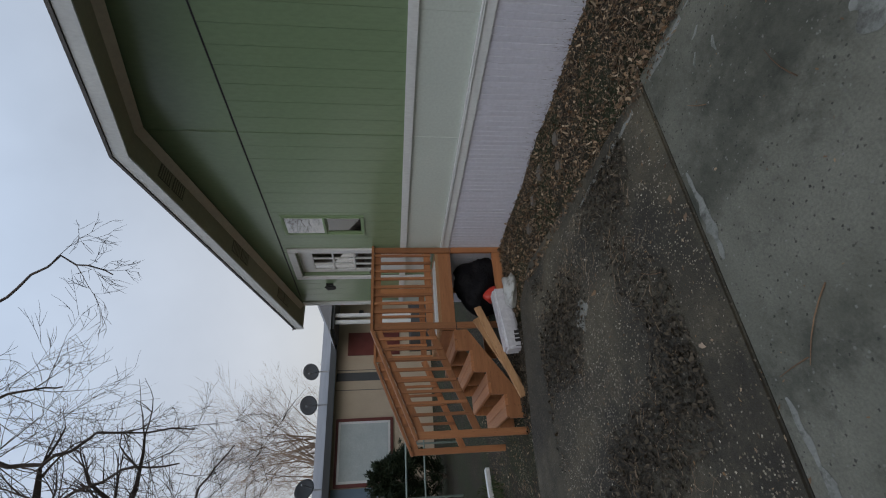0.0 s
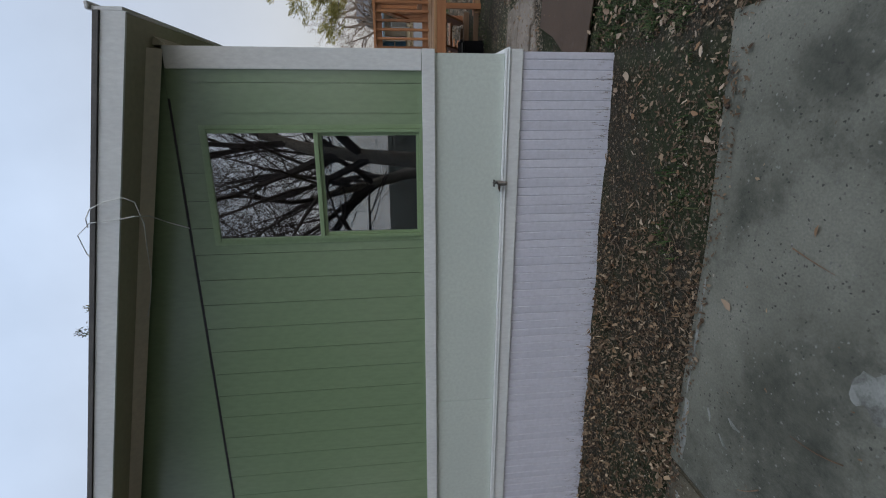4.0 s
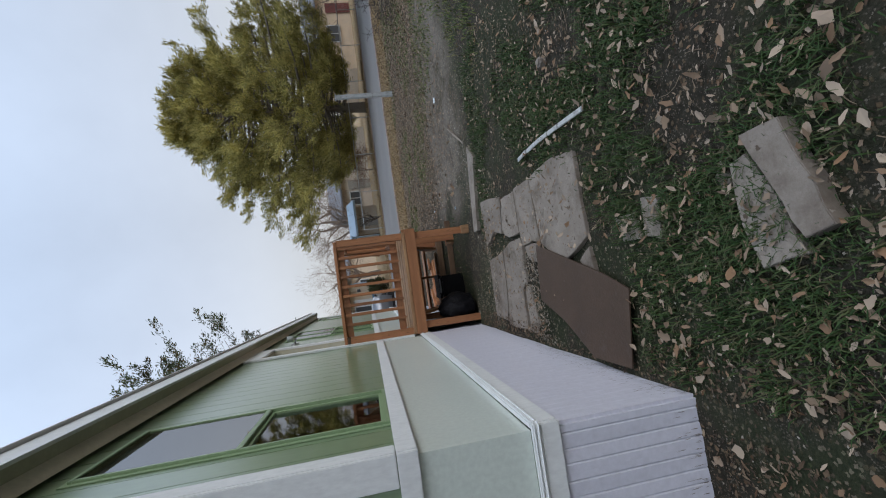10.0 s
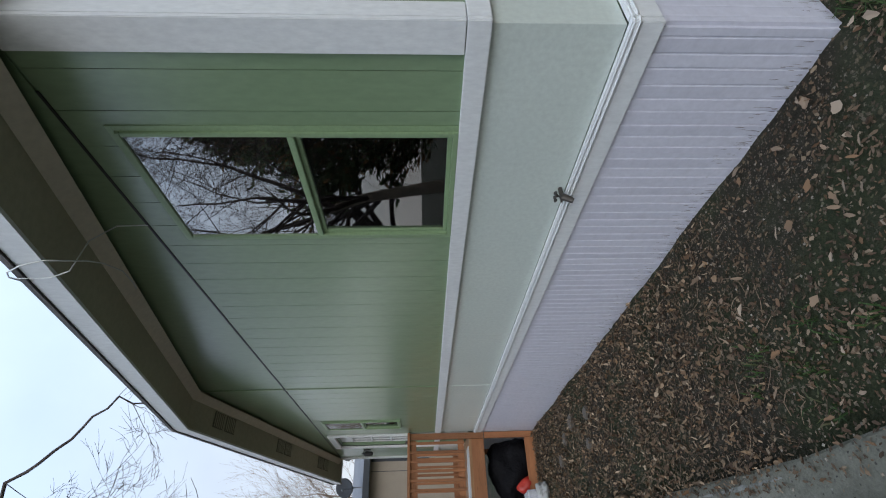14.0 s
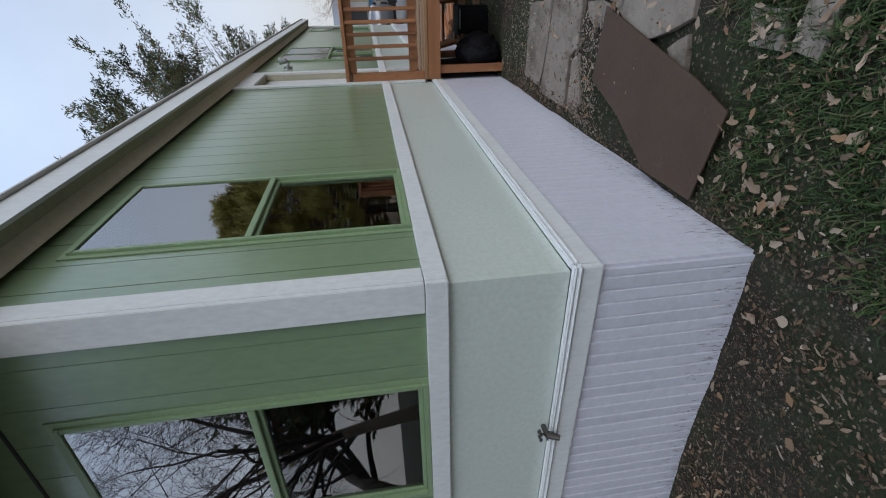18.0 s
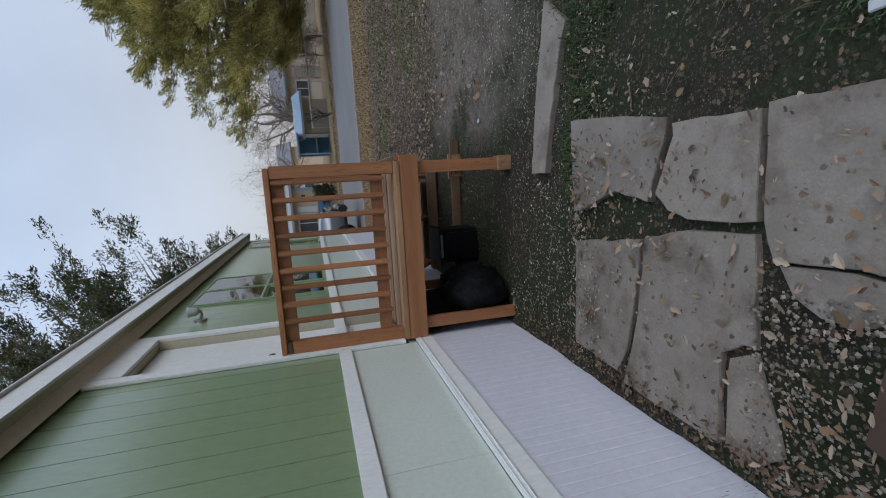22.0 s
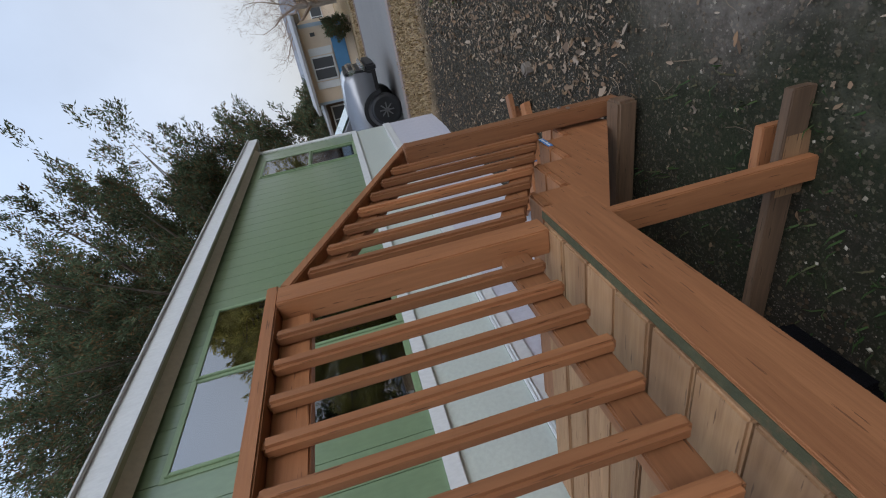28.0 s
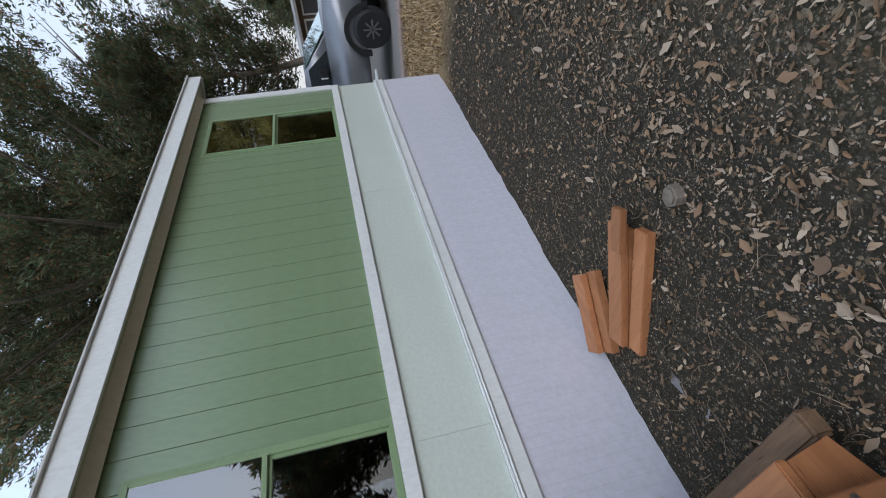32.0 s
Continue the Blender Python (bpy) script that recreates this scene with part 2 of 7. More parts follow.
GLASS = glass_material("window_glass", 6.0, (0.6, 0.65, 0.66))
SCREENED = glass_material("screened_glass", 2.7, (0.74, 0.85, 0.95))
# near-black indoor surfaces: the gloom of the unlit rooms is in the colour
UNLIT_ROOM = plain("unlit_room", (0.02, 0.022, 0.025), 0.9)
BLACK = material("black_rubber", (0.012, 0.012, 0.013), 0.45, (0.02, 0.02, 0.022), 4, 30, 0.2)
def grained(name, light, dark, knot, rough):
    """Three materials of one wood, with the grain along x, y or z."""
    out = []
    for k in range(3):
        st = [1.0, 1.0, 1.0]
        st[k] = 0.07
        out.append(material(name, light, rough, dark, 14.0, 90, 0.45, stretch=tuple(st), rnd=0.26, depth=0.003, stain=knot, stain_scale=10, stain_at=(0.64, 0.82), bump_scale=70, chips=(230, 0.06, [tuple(0.45 * v for v in dark), tuple(0.65 * v for v in dark)])))
    return out


WOOD = grained("stained_cedar", (0.385, 0.168, 0.070), (0.275, 0.113, 0.046), (0.14, 0.055, 0.025), 0.6)
RAW = grained("weathered_deck_wood", (0.42, 0.25, 0.125), (0.27, 0.145, 0.07), (0.09, 0.05, 0.03), 0.75)
MOSSY = material("mossy_wood", (0.085, 0.08, 0.035), 0.9, (0.05, 0.052, 0.024), 14, 90, 0.5, stain=(0.16, 0.09, 0.045), stain_scale=9, stain_at=(0.55, 0.7))
DARKWOOD = grained("dark_timber", (0.19, 0.115, 0.065), (0.10, 0.06, 0.035), (0.03, 0.02, 0.012), 0.8)
CONCRETE = material("concrete", (0.183, 0.18, 0.147), 0.8, (0.068, 0.069, 0.05), 1.6, 85, 0.7, chips=(80, 0.12, [(0.02, 0.02, 0.015), (0.06, 0.058, 0.046), (0.17, 0.17, 0.15)]), stain=(0.028, 0.03, 0.021), stain_scale=1.5, stain_at=(0.5, 0.66), depth=0.006)
WORN = material("worn_concrete", (0.24, 0.245, 0.225), 0.85, (0.14, 0.145, 0.13), 7, 90, 0.5, stain=(0.07, 0.07, 0.06), stain_scale=9, stain_at=(0.48, 0.62), depth=0.004)
MUDDY = material("muddy_concrete", (0.115, 0.099, 0.064), 0.8, (0.034, 0.029, 0.018), 2.0, 120, 0.9, chips=(70, 0.3, [(0.012, 0.010, 0.006), (0.05, 0.042, 0.026), (0.12, 0.102, 0.07), (0.03, 0.022, 0.013), (0.17, 0.15, 0.115), (0.02, 0.016, 0.01)]), stain=(0.02, 0.017, 0.011), stain_scale=1.1, stain_at=(0.42, 0.6), depth=0.008)
SLAB = material("broken_slab", (0.27, 0.235, 0.195), 0.85, (0.19, 0.16, 0.13), 4, 90, 0.7, stain=(0.085, 0.06, 0.04), stain_scale=2.6, stain_at=(0.5, 0.7), chips=(40, 0.06, [(0.06, 0.04, 0.025), (0.1, 0.075, 0.05), (0.3, 0.27, 0.23)]), rnd=0.1, depth=0.006)
STONE = material("dull_stone", (0.13, 0.115, 0.095), 0.9, (0.08, 0.07, 0.055), 5, 60, 0.5, stain=(0.04, 0.03, 0.02), stain_scale=6)
BROWN = material("brown_board", (0.085, 0.056, 0.038), 0.6, (0.062, 0.041, 0.028), 2.5, 60, 0.3, spec=0.22, stain=(0.10, 0.08, 0.065), stain_scale=5, stain_at=(0.6, 0.75))
ASPHALT = material("asphalt", (0.225, 0.21, 0.195), 0.85, (0.18, 0.17, 0.16), 0.3, 15, 0.2)
METAL = plain("grey_metal", (0.35, 0.35, 0.36), 0.4, 1.0)
BRASS = plain("tarnished_metal", (0.12, 0.11, 0.1), 0.45, 0.9)


# ---- building helpers ----
def add_box(bm, x0, x1, y0, y1, z0, z1):
    vs = [bm.verts.new((x, y, z)) for x in (x0, x1) for y in (y0, y1) for z in (z0, z1)]
    for q in ((0, 1, 3, 2), (4, 6, 7, 5), (0, 4, 5, 1), (2, 3, 7, 6), (0, 2, 6, 4), (1, 5, 7, 3)):
        bm.faces.new([vs[i] for i in q])


def box(x0, x1, y0, y1, z0, z1, bevel=0.0):
    bm = bmesh.new()
    add_box(bm, min(x0, x1), max(x0, x1), min(y0, y1), max(y0, y1), min(z0, z1), max(z0, z1))
    if bevel:
        bmesh.ops.bevel(bm, geom=bm.edges[:], offset=bevel, segments=2, affect="EDGES", clamp_overlap=True)
    return bm


def beam(a, b, w, h, bevel=0.004, upv=(0, 0, 1)):
    """A board from a to b (centres of its ends), w across and h along upv."""
    a, b = Vector(a), Vector(b)
    d = (b - a).normalized()
    side = d.cross(Vector(upv))
    side = side.normalized() if side.length > 1e-4 else d.cross(Vector((0, 1, 0))).normalized()
    top = side.cross(d)
    bm = box(-w / 2, w / 2, 0, (b - a).length, -h / 2, h / 2, bevel)
    m = Matrix(((side.x, d.x, top.x, a.x), (side.y, d.y, top.y, a.y), (side.z, d.z, top.z, a.z), (0, 0, 0, 1)))
    bm.transform(m)
    return bm


def tube(points, radii, sides=8, cap=True):
    bm = bmesh.new()
    rings = []
    pts = [Vector(p) for p in points]
    for i, p in enumerate(pts):
        d = (pts[min(i + 1, len(pts) - 1)] - pts[max(i - 1, 0)]).normalized()
        u = d.cross(Vector((0, 0, 1))) if abs(d.z) < 0.95 else d.cross(Vector((1, 0, 0)))
        u.normalize()
        v = d.cross(u)
        r = radii[i] if isinstance(radii, (list, tuple)) else radii
        rings.append([bm.verts.new(p + r * (math.cos(6.28318 * k / sides) * u + math.sin(6.28318 * k / sides) * v)) for k in range(sides)])
    for r0, r1 in zip(rings, rings[1:]):
        for k in range(sides):
            bm.faces.new((r0[k], r0[(k + 1) % sides], r1[(k + 1) % sides], r1[k]))
    if cap:
        bm.faces.new(rings[0][::-1])
        bm.faces.new(rings[-1])
    bmesh.ops.recalc_face_normals(bm, faces=bm.faces)
    return bm


def prism(outline, z0, z1, bevel=0.0):
    """Upright prism over an outline of (x, y)."""
    bm = bmesh.new()
    lo = [bm.verts.new((x, y, z0)) for x, y in outline]
    hi = [bm.verts.new((x, y, z1)) for x, y in outline]
    n = len(lo)
    bm.faces.new(hi)
    bm.faces.new(lo[::-1])
    for i in range(n):
        bm.faces.new((lo[i], lo[(i + 1) % n], hi[(i + 1) % n], hi[i]))
    bmesh.ops.recalc_face_normals(bm, faces=bm.faces)
    if bevel:
        bmesh.ops.bevel(bm, geom=[e for e in bm.edges if e.verts[0].co.z > z1 - 1e-5 and e.verts[1].co.z > z1 - 1e-5], offset=bevel, segments=2, affect="EDGES")
    return bm


def base_of(ob):
    v = Vector((0, 0, 0))
    while ob:
        v += ob.location
        ob = ob.parent
    return v


def part(name, bm, mat, parent=None, label="", smooth=False, at=None):
    """Links a bmesh (world coordinates) as one mesh; its origin is at the parent's base or at `at`."""
    origin = Vector(at) if at else (base_of(parent) if parent else Vector((0, 0, 0)))
    bm.transform(Matrix.Translation(-origin))
    if isinstance(mat, list):
        size = [max(v.co[k] for v in bm.verts) - min(v.co[k] for v in bm.verts) for k in range(3)]
        mat = mat[size.index(max(size))]
    me = bpy.data.meshes.new(name)
    bm.to_mesh(me)
    bm.free()
    me.materials.append(mat)
    if smooth:
        me.polygons.foreach_set("use_smooth", [True] * len(me.polygons))
    ob = new(name, me)
    if parent:
        ob.parent = parent
        ob.location = origin - base_of(parent)
    else:
        ob.location = origin
    if label:
        ob["label"] = label
    return ob


def thing(name, at, label, category, group="", kind=""):
    ob = new(name)
    ob.empty_display_size = 0.1
    ob.location = at
    return tagged(ob, label, category, group, kind)


def pydata(name, verts, faces, mat, parent=None, smooth=False):
    me = bpy.data.meshes.new(name)
    me.from_pydata(verts, [], faces)
    me.materials.append(mat)
    if smooth:
        me.polygons.foreach_set("use_smooth", [True] * len(me.polygons))
    ob = new(name, me)
    if parent:
        ob.parent = parent
    return ob


def ground_z(x, y):
    """Height of the ground: it falls gently along both walls of the house."""
    return -0.012 * min(max(x, 0), 14) - 0.016 * min(max(y, 0), 9)


# ---- ground ----
def grid_lines(lo, hi, a, b, fine, growth=1.35):
    line = list(np.arange(a, b + 1e-6, fine))
    s = fine
    while line[-1] < hi:
        s *= growth
        line.append(line[-1] + s)
    s = fine
    while line[0] > lo:
        s *= growth
        line.insert(0, line[0] - s)
    return line


def make_ground():
    xs, ys = grid_lines(-900, 900, -4, 13, 0.09), grid_lines(-900, 900, -5, 8, 0.09)
    verts, faces = [], []
    for y in ys:
        for x in xs:
            z = ground_z(x, y)
            if -6 < x < 17 and -8 < y < 12:
                z += 0.022 * noise.noise((x * 1.3, y * 1.3, 0)) + 0.012 * noise.noise((x * 5, y * 5, 3)) + 0.007 * noise.noise((x * 14, y * 14, 7))
            if x < -1.2 and y > -0.3:
                z -= 0.06
            if x > 15.9:
                z -= 0.06
            verts.append((x, y, z))
    w = len(xs)
    for j in range(len(ys) - 1):
        for i in range(w - 1):
            faces.append((j * w + i, j * w + i + 1, (j + 1) * w + i + 1, (j + 1) * w + i))
    return pydata("ground", verts, faces, GROUND, smooth=True)


def ground_material():
    m = bpy.data.materials.new("bare_earth_and_grass")
    m.use_nodes = True
    nt = m.node_tree
    bs = nt.nodes["Principled BSDF"]
    g = nt.nodes.new("ShaderNodeTexCoord")

    def nz(s, d=6.0, r=0.65):
        n = nt.nodes.new("ShaderNodeTexNoise")
        n.inputs["Scale"].default_value, n.inputs["Detail"].default_value, n.inputs["Roughness"].default_value = s, d, r
        nt.links.new(g.outputs["Object"], n.inputs["Vector"])
        return n.outputs["Fac"]

    def rmp(f, lo, hi):
        r = nt.nodes.new("ShaderNodeMapRange")
        r.inputs[1].default_value, r.inputs[2].default_value = lo, hi
        nt.links.new(f, r.inputs[0])
        return r.outputs[0]

    def mx(f, a, b):
        x = nt.nodes.new("ShaderNodeMix")
        x.data_type = "RGBA"
        nt.links.new(f, x.inputs[0])
        for s, v in ((6, a), (7, b)):
            if isinstance(v, tuple):
                x.inputs[s].default_value = (*v, 1)
            else:
                nt.links.new(v, x.inputs[s])
        return x.outputs[2]

    def flecks(base, scale, share, tones, size=0.42):
        """Scraps of leaf and stone: warped cells, a share of which show in tones of their own."""
        wob_n = nt.nodes.new("ShaderNodeTexNoise")
        wob_n.inputs["Scale"].default_value = scale * 1.6
        nt.links.new(g.outputs["Object"], wob_n.inputs["Vector"])
        ad = nt.nodes.new("ShaderNodeVectorMath")
        ad.operation = "MULTIPLY_ADD"
        ad.inputs[1].default_value = (1.1 / scale,) * 3
        nt.links.new(wob_n.outputs["Color"], ad.inputs[0])
        nt.links.new(g.outputs["Object"], ad.inputs[2])
        vo = nt.nodes.new("ShaderNodeTexVoronoi")
        vo.inputs["Scale"].default_value = scale
        nt.links.new(ad.outputs[0], vo.inputs["Vector"])
        sp = nt.nodes.new("ShaderNodeSeparateColor")
        nt.links.new(vo.outputs["Color"], sp.inputs[0])
        cr = nt.nodes.new("ShaderNodeValToRGB")
        while len(cr.color_ramp.elements) < len(tones):
            cr.color_ramp.elements.new(0.5)
        for i, c in enumerate(tones):
            cr.color_ramp.elements[i].position = i / (len(tones) - 1)
            cr.color_ramp.elements[i].color = (*c, 1)
        nt.links.new(sp.outputs[1], cr.inputs[0])
        mul = nt.nodes.new("ShaderNodeMath")
        mul.operation = "MULTIPLY"
        nt.links.new(rmp(sp.outputs[0], 1 - share, 1 - share + 0.02), mul.inputs[0])
        nt.links.new(rmp(vo.outputs["Distance"], size + 0.12, size), mul.inputs[1])
        return mx(mul.outputs[0], base, cr.outputs[0]), mul.outputs[0]

    earth = mx(rmp(nz(25), 0.3, 0.7), (0.018, 0.016, 0.011), (0.04, 0.036, 0.025))
    earth, f1 = flecks(earth, 130, 0.26, [(0.042, 0.033, 0.026), (0.10, 0.08, 0.06), (0.17, 0.148, 0.12), (0.06, 0.044, 0.028)])
    earth, f2 = flecks(earth, 48, 0.24, [(0.055, 0.038, 0.022), (0.115, 0.083, 0.051), (0.18, 0.138, 0.09), (0.085, 0.053, 0.029), (0.022, 0.017, 0.012)])
    green = mx(rmp(nz(60), 0.35, 0.65), (0.016, 0.022, 0.010), (0.036, 0.040, 0.020))
    green, f3 = flecks(green, 60, 0.24, [(0.06, 0.042, 0.028), (0.12, 0.098, 0.068), (0.17, 0.145, 0.105), (0.05, 0.06, 0.025)])
    litter = mx(rmp(nz(18), 0.35, 0.65), (0.03, 0.028, 0.016), (0.065, 0.056, 0.034))
    litter, _ = flecks(litter, 75, 0.42, [(0.08, 0.06, 0.04), (0.2, 0.155, 0.11), (0.3, 0.25, 0.19), (0.12, 0.085, 0.05)])
    litter, _ = flecks(litter, 28, 0.4, [(0.12, 0.085, 0.05), (0.24, 0.18, 0.115), (0.33, 0.26, 0.18), (0.16, 0.105, 0.06), (0.05, 0.038, 0.026)])
    straw = mx(rmp(nz(8), 0.35, 0.65), (0.42, 0.30, 0.16), (0.25, 0.175, 0.10))
    sep = nt.nodes.new("ShaderNodeSeparateXYZ")
    nt.links.new(g.outputs["Object"], sep.inputs[0])

    def wob(out, amp):
        a = nt.nodes.new("ShaderNodeMath")
        a.operation = "MULTIPLY_ADD"
        nt.links.new(nz(0.7, 5), a.inputs[0])
        a.inputs[1].default_value = amp
        nt.links.new(out, a.inputs[2])
        return a.outputs[0]

    moss = nt.nodes.new("ShaderNodeMath")
    moss.operation = "MULTIPLY"
    nt.links.new(rmp(nz(0.9, 4), 0.44, 0.56), moss.inputs[0])
    nt.links.new(rmp(wob(sep.outputs["X"], 1.6), 7.6, 6.4), moss.inputs[1])
    col = mx(moss.outputs[0], earth, green)
    lawn = nt.nodes.new("ShaderNodeMath")
    lawn.operation = "MULTIPLY"
    nt.links.new(rmp(wob(sep.outputs["X"], 2.0), 4.4, 6.6), lawn.inputs[0])
    nt.links.new(rmp(wob(sep.outputs["Y"], 1.2), -1.1, -2.2), lawn.inputs[1])
    col = mx(lawn.outputs[0], col, litter)
    dust = mx(rmp(nz(14), 0.35, 0.65), (0.10, 0.085, 0.068), (0.19, 0.165, 0.135))
    dust, _ = flecks(dust, 60, 0.3, [(0.05, 0.036, 0.024), (0.2, 0.16, 0.12), (0.3, 0.26, 0.21), (0.09, 0.062, 0.038)])
    trodden = nt.nodes.new("ShaderNodeMath")
    trodden.operation = "MULTIPLY"
    nt.links.new(rmp(wob(sep.outputs["Y"], 1.0), -1.0, -1.35), trodden.inputs[0])
    nt.links.new(rmp(wob(sep.outputs["X"], 1.6), 4.4, 5.3), trodden.inputs[1])
    worn_in = nt.nodes.new("ShaderNodeMath")
    worn_in.operation = "MULTIPLY"
    nt.links.new(trodden.outputs[0], worn_in.inputs[0])
    nt.links.new(rmp(nz(1.6, 5), 0.36, 0.54), worn_in.inputs[1])
    narrow = nt.nodes.new("ShaderNodeMath")
    narrow.operation = "MULTIPLY"
    nt.links.new(worn_in.outputs[0], narrow.inputs[0])
    nt.links.new(rmp(wob(sep.outputs["X"], 1.6), 7.6, 6.7), narrow.inputs[1])
    col = mx(narrow.outputs[0], col, dust)
    col = mx(rmp(wob(sep.outputs["X"], 1.2), 12.6, 13.6), col, straw)
    nt.links.new(col, bs.inputs["Base Color"])
    bs.inputs["Roughness"].default_value = 0.95
    bs.inputs["Specular IOR Level"].default_value = 0.2
    b = nt.nodes.new("ShaderNodeBump")
    b.inputs["Strength"].default_value, b.inputs["Distance"].default_value = 0.9, 0.012
    hs = nt.nodes.new("ShaderNodeMath")
    hs.operation = "MULTIPLY_ADD"
    nt.links.new(f2, hs.inputs[0])
    hs.inputs[1].default_value = 0.5
    nt.links.new(nz(90, 4), hs.inputs[2])
    nt.links.new(hs.outputs[0], b.inputs["Height"])
    nt.links.new(b.outputs[0], bs.inputs["Normal"])
    return m


GROUND = ground_material()
tagged(make_ground(), "damp bare earth with patchy grass and leaf litter", "ground", kind="structure")

# ---- the house ----
HX, HY, RIDGE = 12.79, 8.3, 4.1
EAVE, SLOPE = 3.055, 0.214
W_TOP, W_BOT = 2.857, 1.373
LONG_WINDOWS = [(0.478, 1.256), (6.215, 6.965), (6.985, 7.83), (11.34, 12.15)]
GABLE_WINDOWS = [(0.500, 1.284, W_BOT, W_TOP), (5.62, 6.03, 1.86, 2.90)]


def wall_with_openings(name, axis, length, z0, ztop, holes, thick, label):
    """A solid wall on x=0 (axis 'y') or y=0 (axis 'x'), set behind its cladding, with openings through it."""
    bm = bmesh.new()
    cuts = sorted({0.014, length - 0.014, *(h[0] for h in holes), *(h[1] for h in holes)})
    for a, b in zip(cuts, cuts[1:]):
        mine = [h for h in holes if h[0] <= a + 1e-6 and h[1] >= b - 1e-6]
        spans = [(z0, ztop)] if not mine else [(z0, mine[0][2]), (mine[0][3], ztop)]
        for lo, hi in spans:
            if hi - lo < 0.01:
                continue
            if axis == "y":
                add_box(bm, 0.014, 0.014 + thick, a, b, lo, hi)
            else:
                add_box(bm, a, b, 0.014, 0.014 + thick, lo, hi)
    return tagged(part(name, bm, GREEN), label, "wall", kind="structure")


holes_long = [(a, b, W_BOT, W_TOP) for a, b in LONG_WINDOWS] + [(4.225, 5.025, 0.88, 2.83)]
holes_gable = GABLE_WINDOWS + [(6.50, 7.24, 0.88, 2.87)]
wall_long = wall_with_openings("wall_south", "x", HX, 0.0, EAVE, holes_long, 0.1, "sage green wooden siding wall with pale base band")
wall_gable = wall_with_openings("wall_west", "y", HY, 0.0, EAVE, holes_gable, 0.1, "sage green wooden gable wall with vertical grooves")
bm = box(HX - 0.1, HX, 0.12, HY, 0, EAVE)
tagged(part("wall_east", bm, GREEN), "sage green siding wall at the far end", "wall", kind="structure")
bm = box(0.12, HX - 0.1, HY - 0.1, HY, 0, EAVE)
tagged(part("wall_north", bm, GREEN), "sage green siding wall at the back", "wall", kind="structure")
# indoor surfaces, coloured near-black so the rooms look unlit through the panes
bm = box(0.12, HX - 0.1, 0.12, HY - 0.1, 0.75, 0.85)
tagged(part("floor", bm, UNLIT_ROOM), "floor inside the house, coloured near-black as unlit", "floor", kind="structure")
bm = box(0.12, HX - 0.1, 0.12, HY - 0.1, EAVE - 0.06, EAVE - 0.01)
tagged(part("ceiling", bm, UNLIT_ROOM), "ceiling inside the house, coloured near-black as unlit", "ceiling", kind="structure")
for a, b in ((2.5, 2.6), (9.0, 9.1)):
    tagged(part("wall_inner", box(a, b, 0.12, HY - 0.1, 0.85, EAVE - 0.06), UNLIT_ROOM), "partition wall inside the house, coloured near-black as unlit", "wall", kind="structure")

# gable triangles
for name, x0, x1 in (("gable_west", 0.004, 0.1), ("gable_east", HX - 0.1, HX)):
    bm = bmesh.new()
    tri = [(0, EAVE), (HY, EAVE), (RIDGE, EAVE + SLOPE * RIDGE)]
    f = [bm.verts.new((x, y, z)) for x in (x0, x1) for y, z in tri]
    for q in ((0, 2, 1), (3, 4, 5), (0, 1, 4, 3), (1, 2, 5, 4), (2, 0, 3, 5)):
        bm.faces.new([f[i] for i in q])
    tagged(part(name, bm, GREEN), "plain green gable panel above the siding", "wall", kind="structure")


def siding(parent, axis, length, step, holes, z_lo, z_hi, mat, name="siding_board", gap=0.0028):
    """Vertical boards with a groove between them; each is split where an opening cuts it."""
    cache = {}
    n = int(round(length / step))
    w = length / n
    for i in range(n):
        a, b = i * w + gap, (i + 1) * w - gap
        cuts = [(a, b, z_lo, z_hi)]
        for h in holes:
            nxt = []
            for (p, q, lo, hi) in cuts:
                if q <= h[0] or p >= h[1] or hi <= h[2] or lo >= h[3]:
                    nxt.append((p, q, lo, hi))
                    continue
                if p < h[0]:
                    nxt.append((p, h[0], lo, hi))
                if q > h[1]:
                    nxt.append((h[1], q, lo, hi))
                if lo < h[2]:
                    nxt.append((max(p, h[0]), min(q, h[1]), lo, h[2]))
                if hi > h[3]:
                    nxt.append((max(p, h[0]), min(q, h[1]), h[3], hi))
            cuts = nxt
        for p, q, lo, hi in cuts:
            if q - p < 0.004 or hi - lo < 0.01:
                continue
            key = (round(q - p, 4), round(hi - lo, 4))
            if key not in cache:
                bm = bmesh.new()
                if axis == "y":
                    add_box(bm, 0.0, 0.0135, 0, q - p, 0, hi - lo)
                else:
                    add_box(bm, 0, q - p, 0.0, 0.0135, 0, hi - lo)
                me = bpy.data.meshes.new(name)
                bm.to_mesh(me)
                bm.free()
                me.materials.append(mat)
                cache[key] = me
            ob = new(name, cache[key])
            ob.parent = parent
            ob.location = (0, p, lo) if axis == "y" else (p, 0, lo)


# trim boards, belt and skirt
def trim(name, bm, label, mat=None):
    return tagged(part(name, bm, mat or WHITE), label, "trim", kind="structure")


trim("trim_corner", box(-0.022, -0.001, -0.022, 0.115, 1.375, 3.03, 0.003), "white corner board on the gable wall")
trim("trim_corner", box(0.0, 0.1, -0.022, -0.001, 1.375, 3.03, 0.003), "white corner board on the side wall")
trim("trim_corner", box(HX - 0.1, HX + 0.02, -0.022, -0.001, 1.375, 3.03, 0.003), "white corner board at the far end")
trim("trim_corner", box(-0.022, -0.001, HY - 0.1, HY + 0.02, 1.375, 3.03, 0.003), "white corner board at the back corner")
trim("trim_band", box(-0.024, -0.001, -0.024, HY, 1.283, 1.372, 0.003), "white horizontal trim board under the siding")
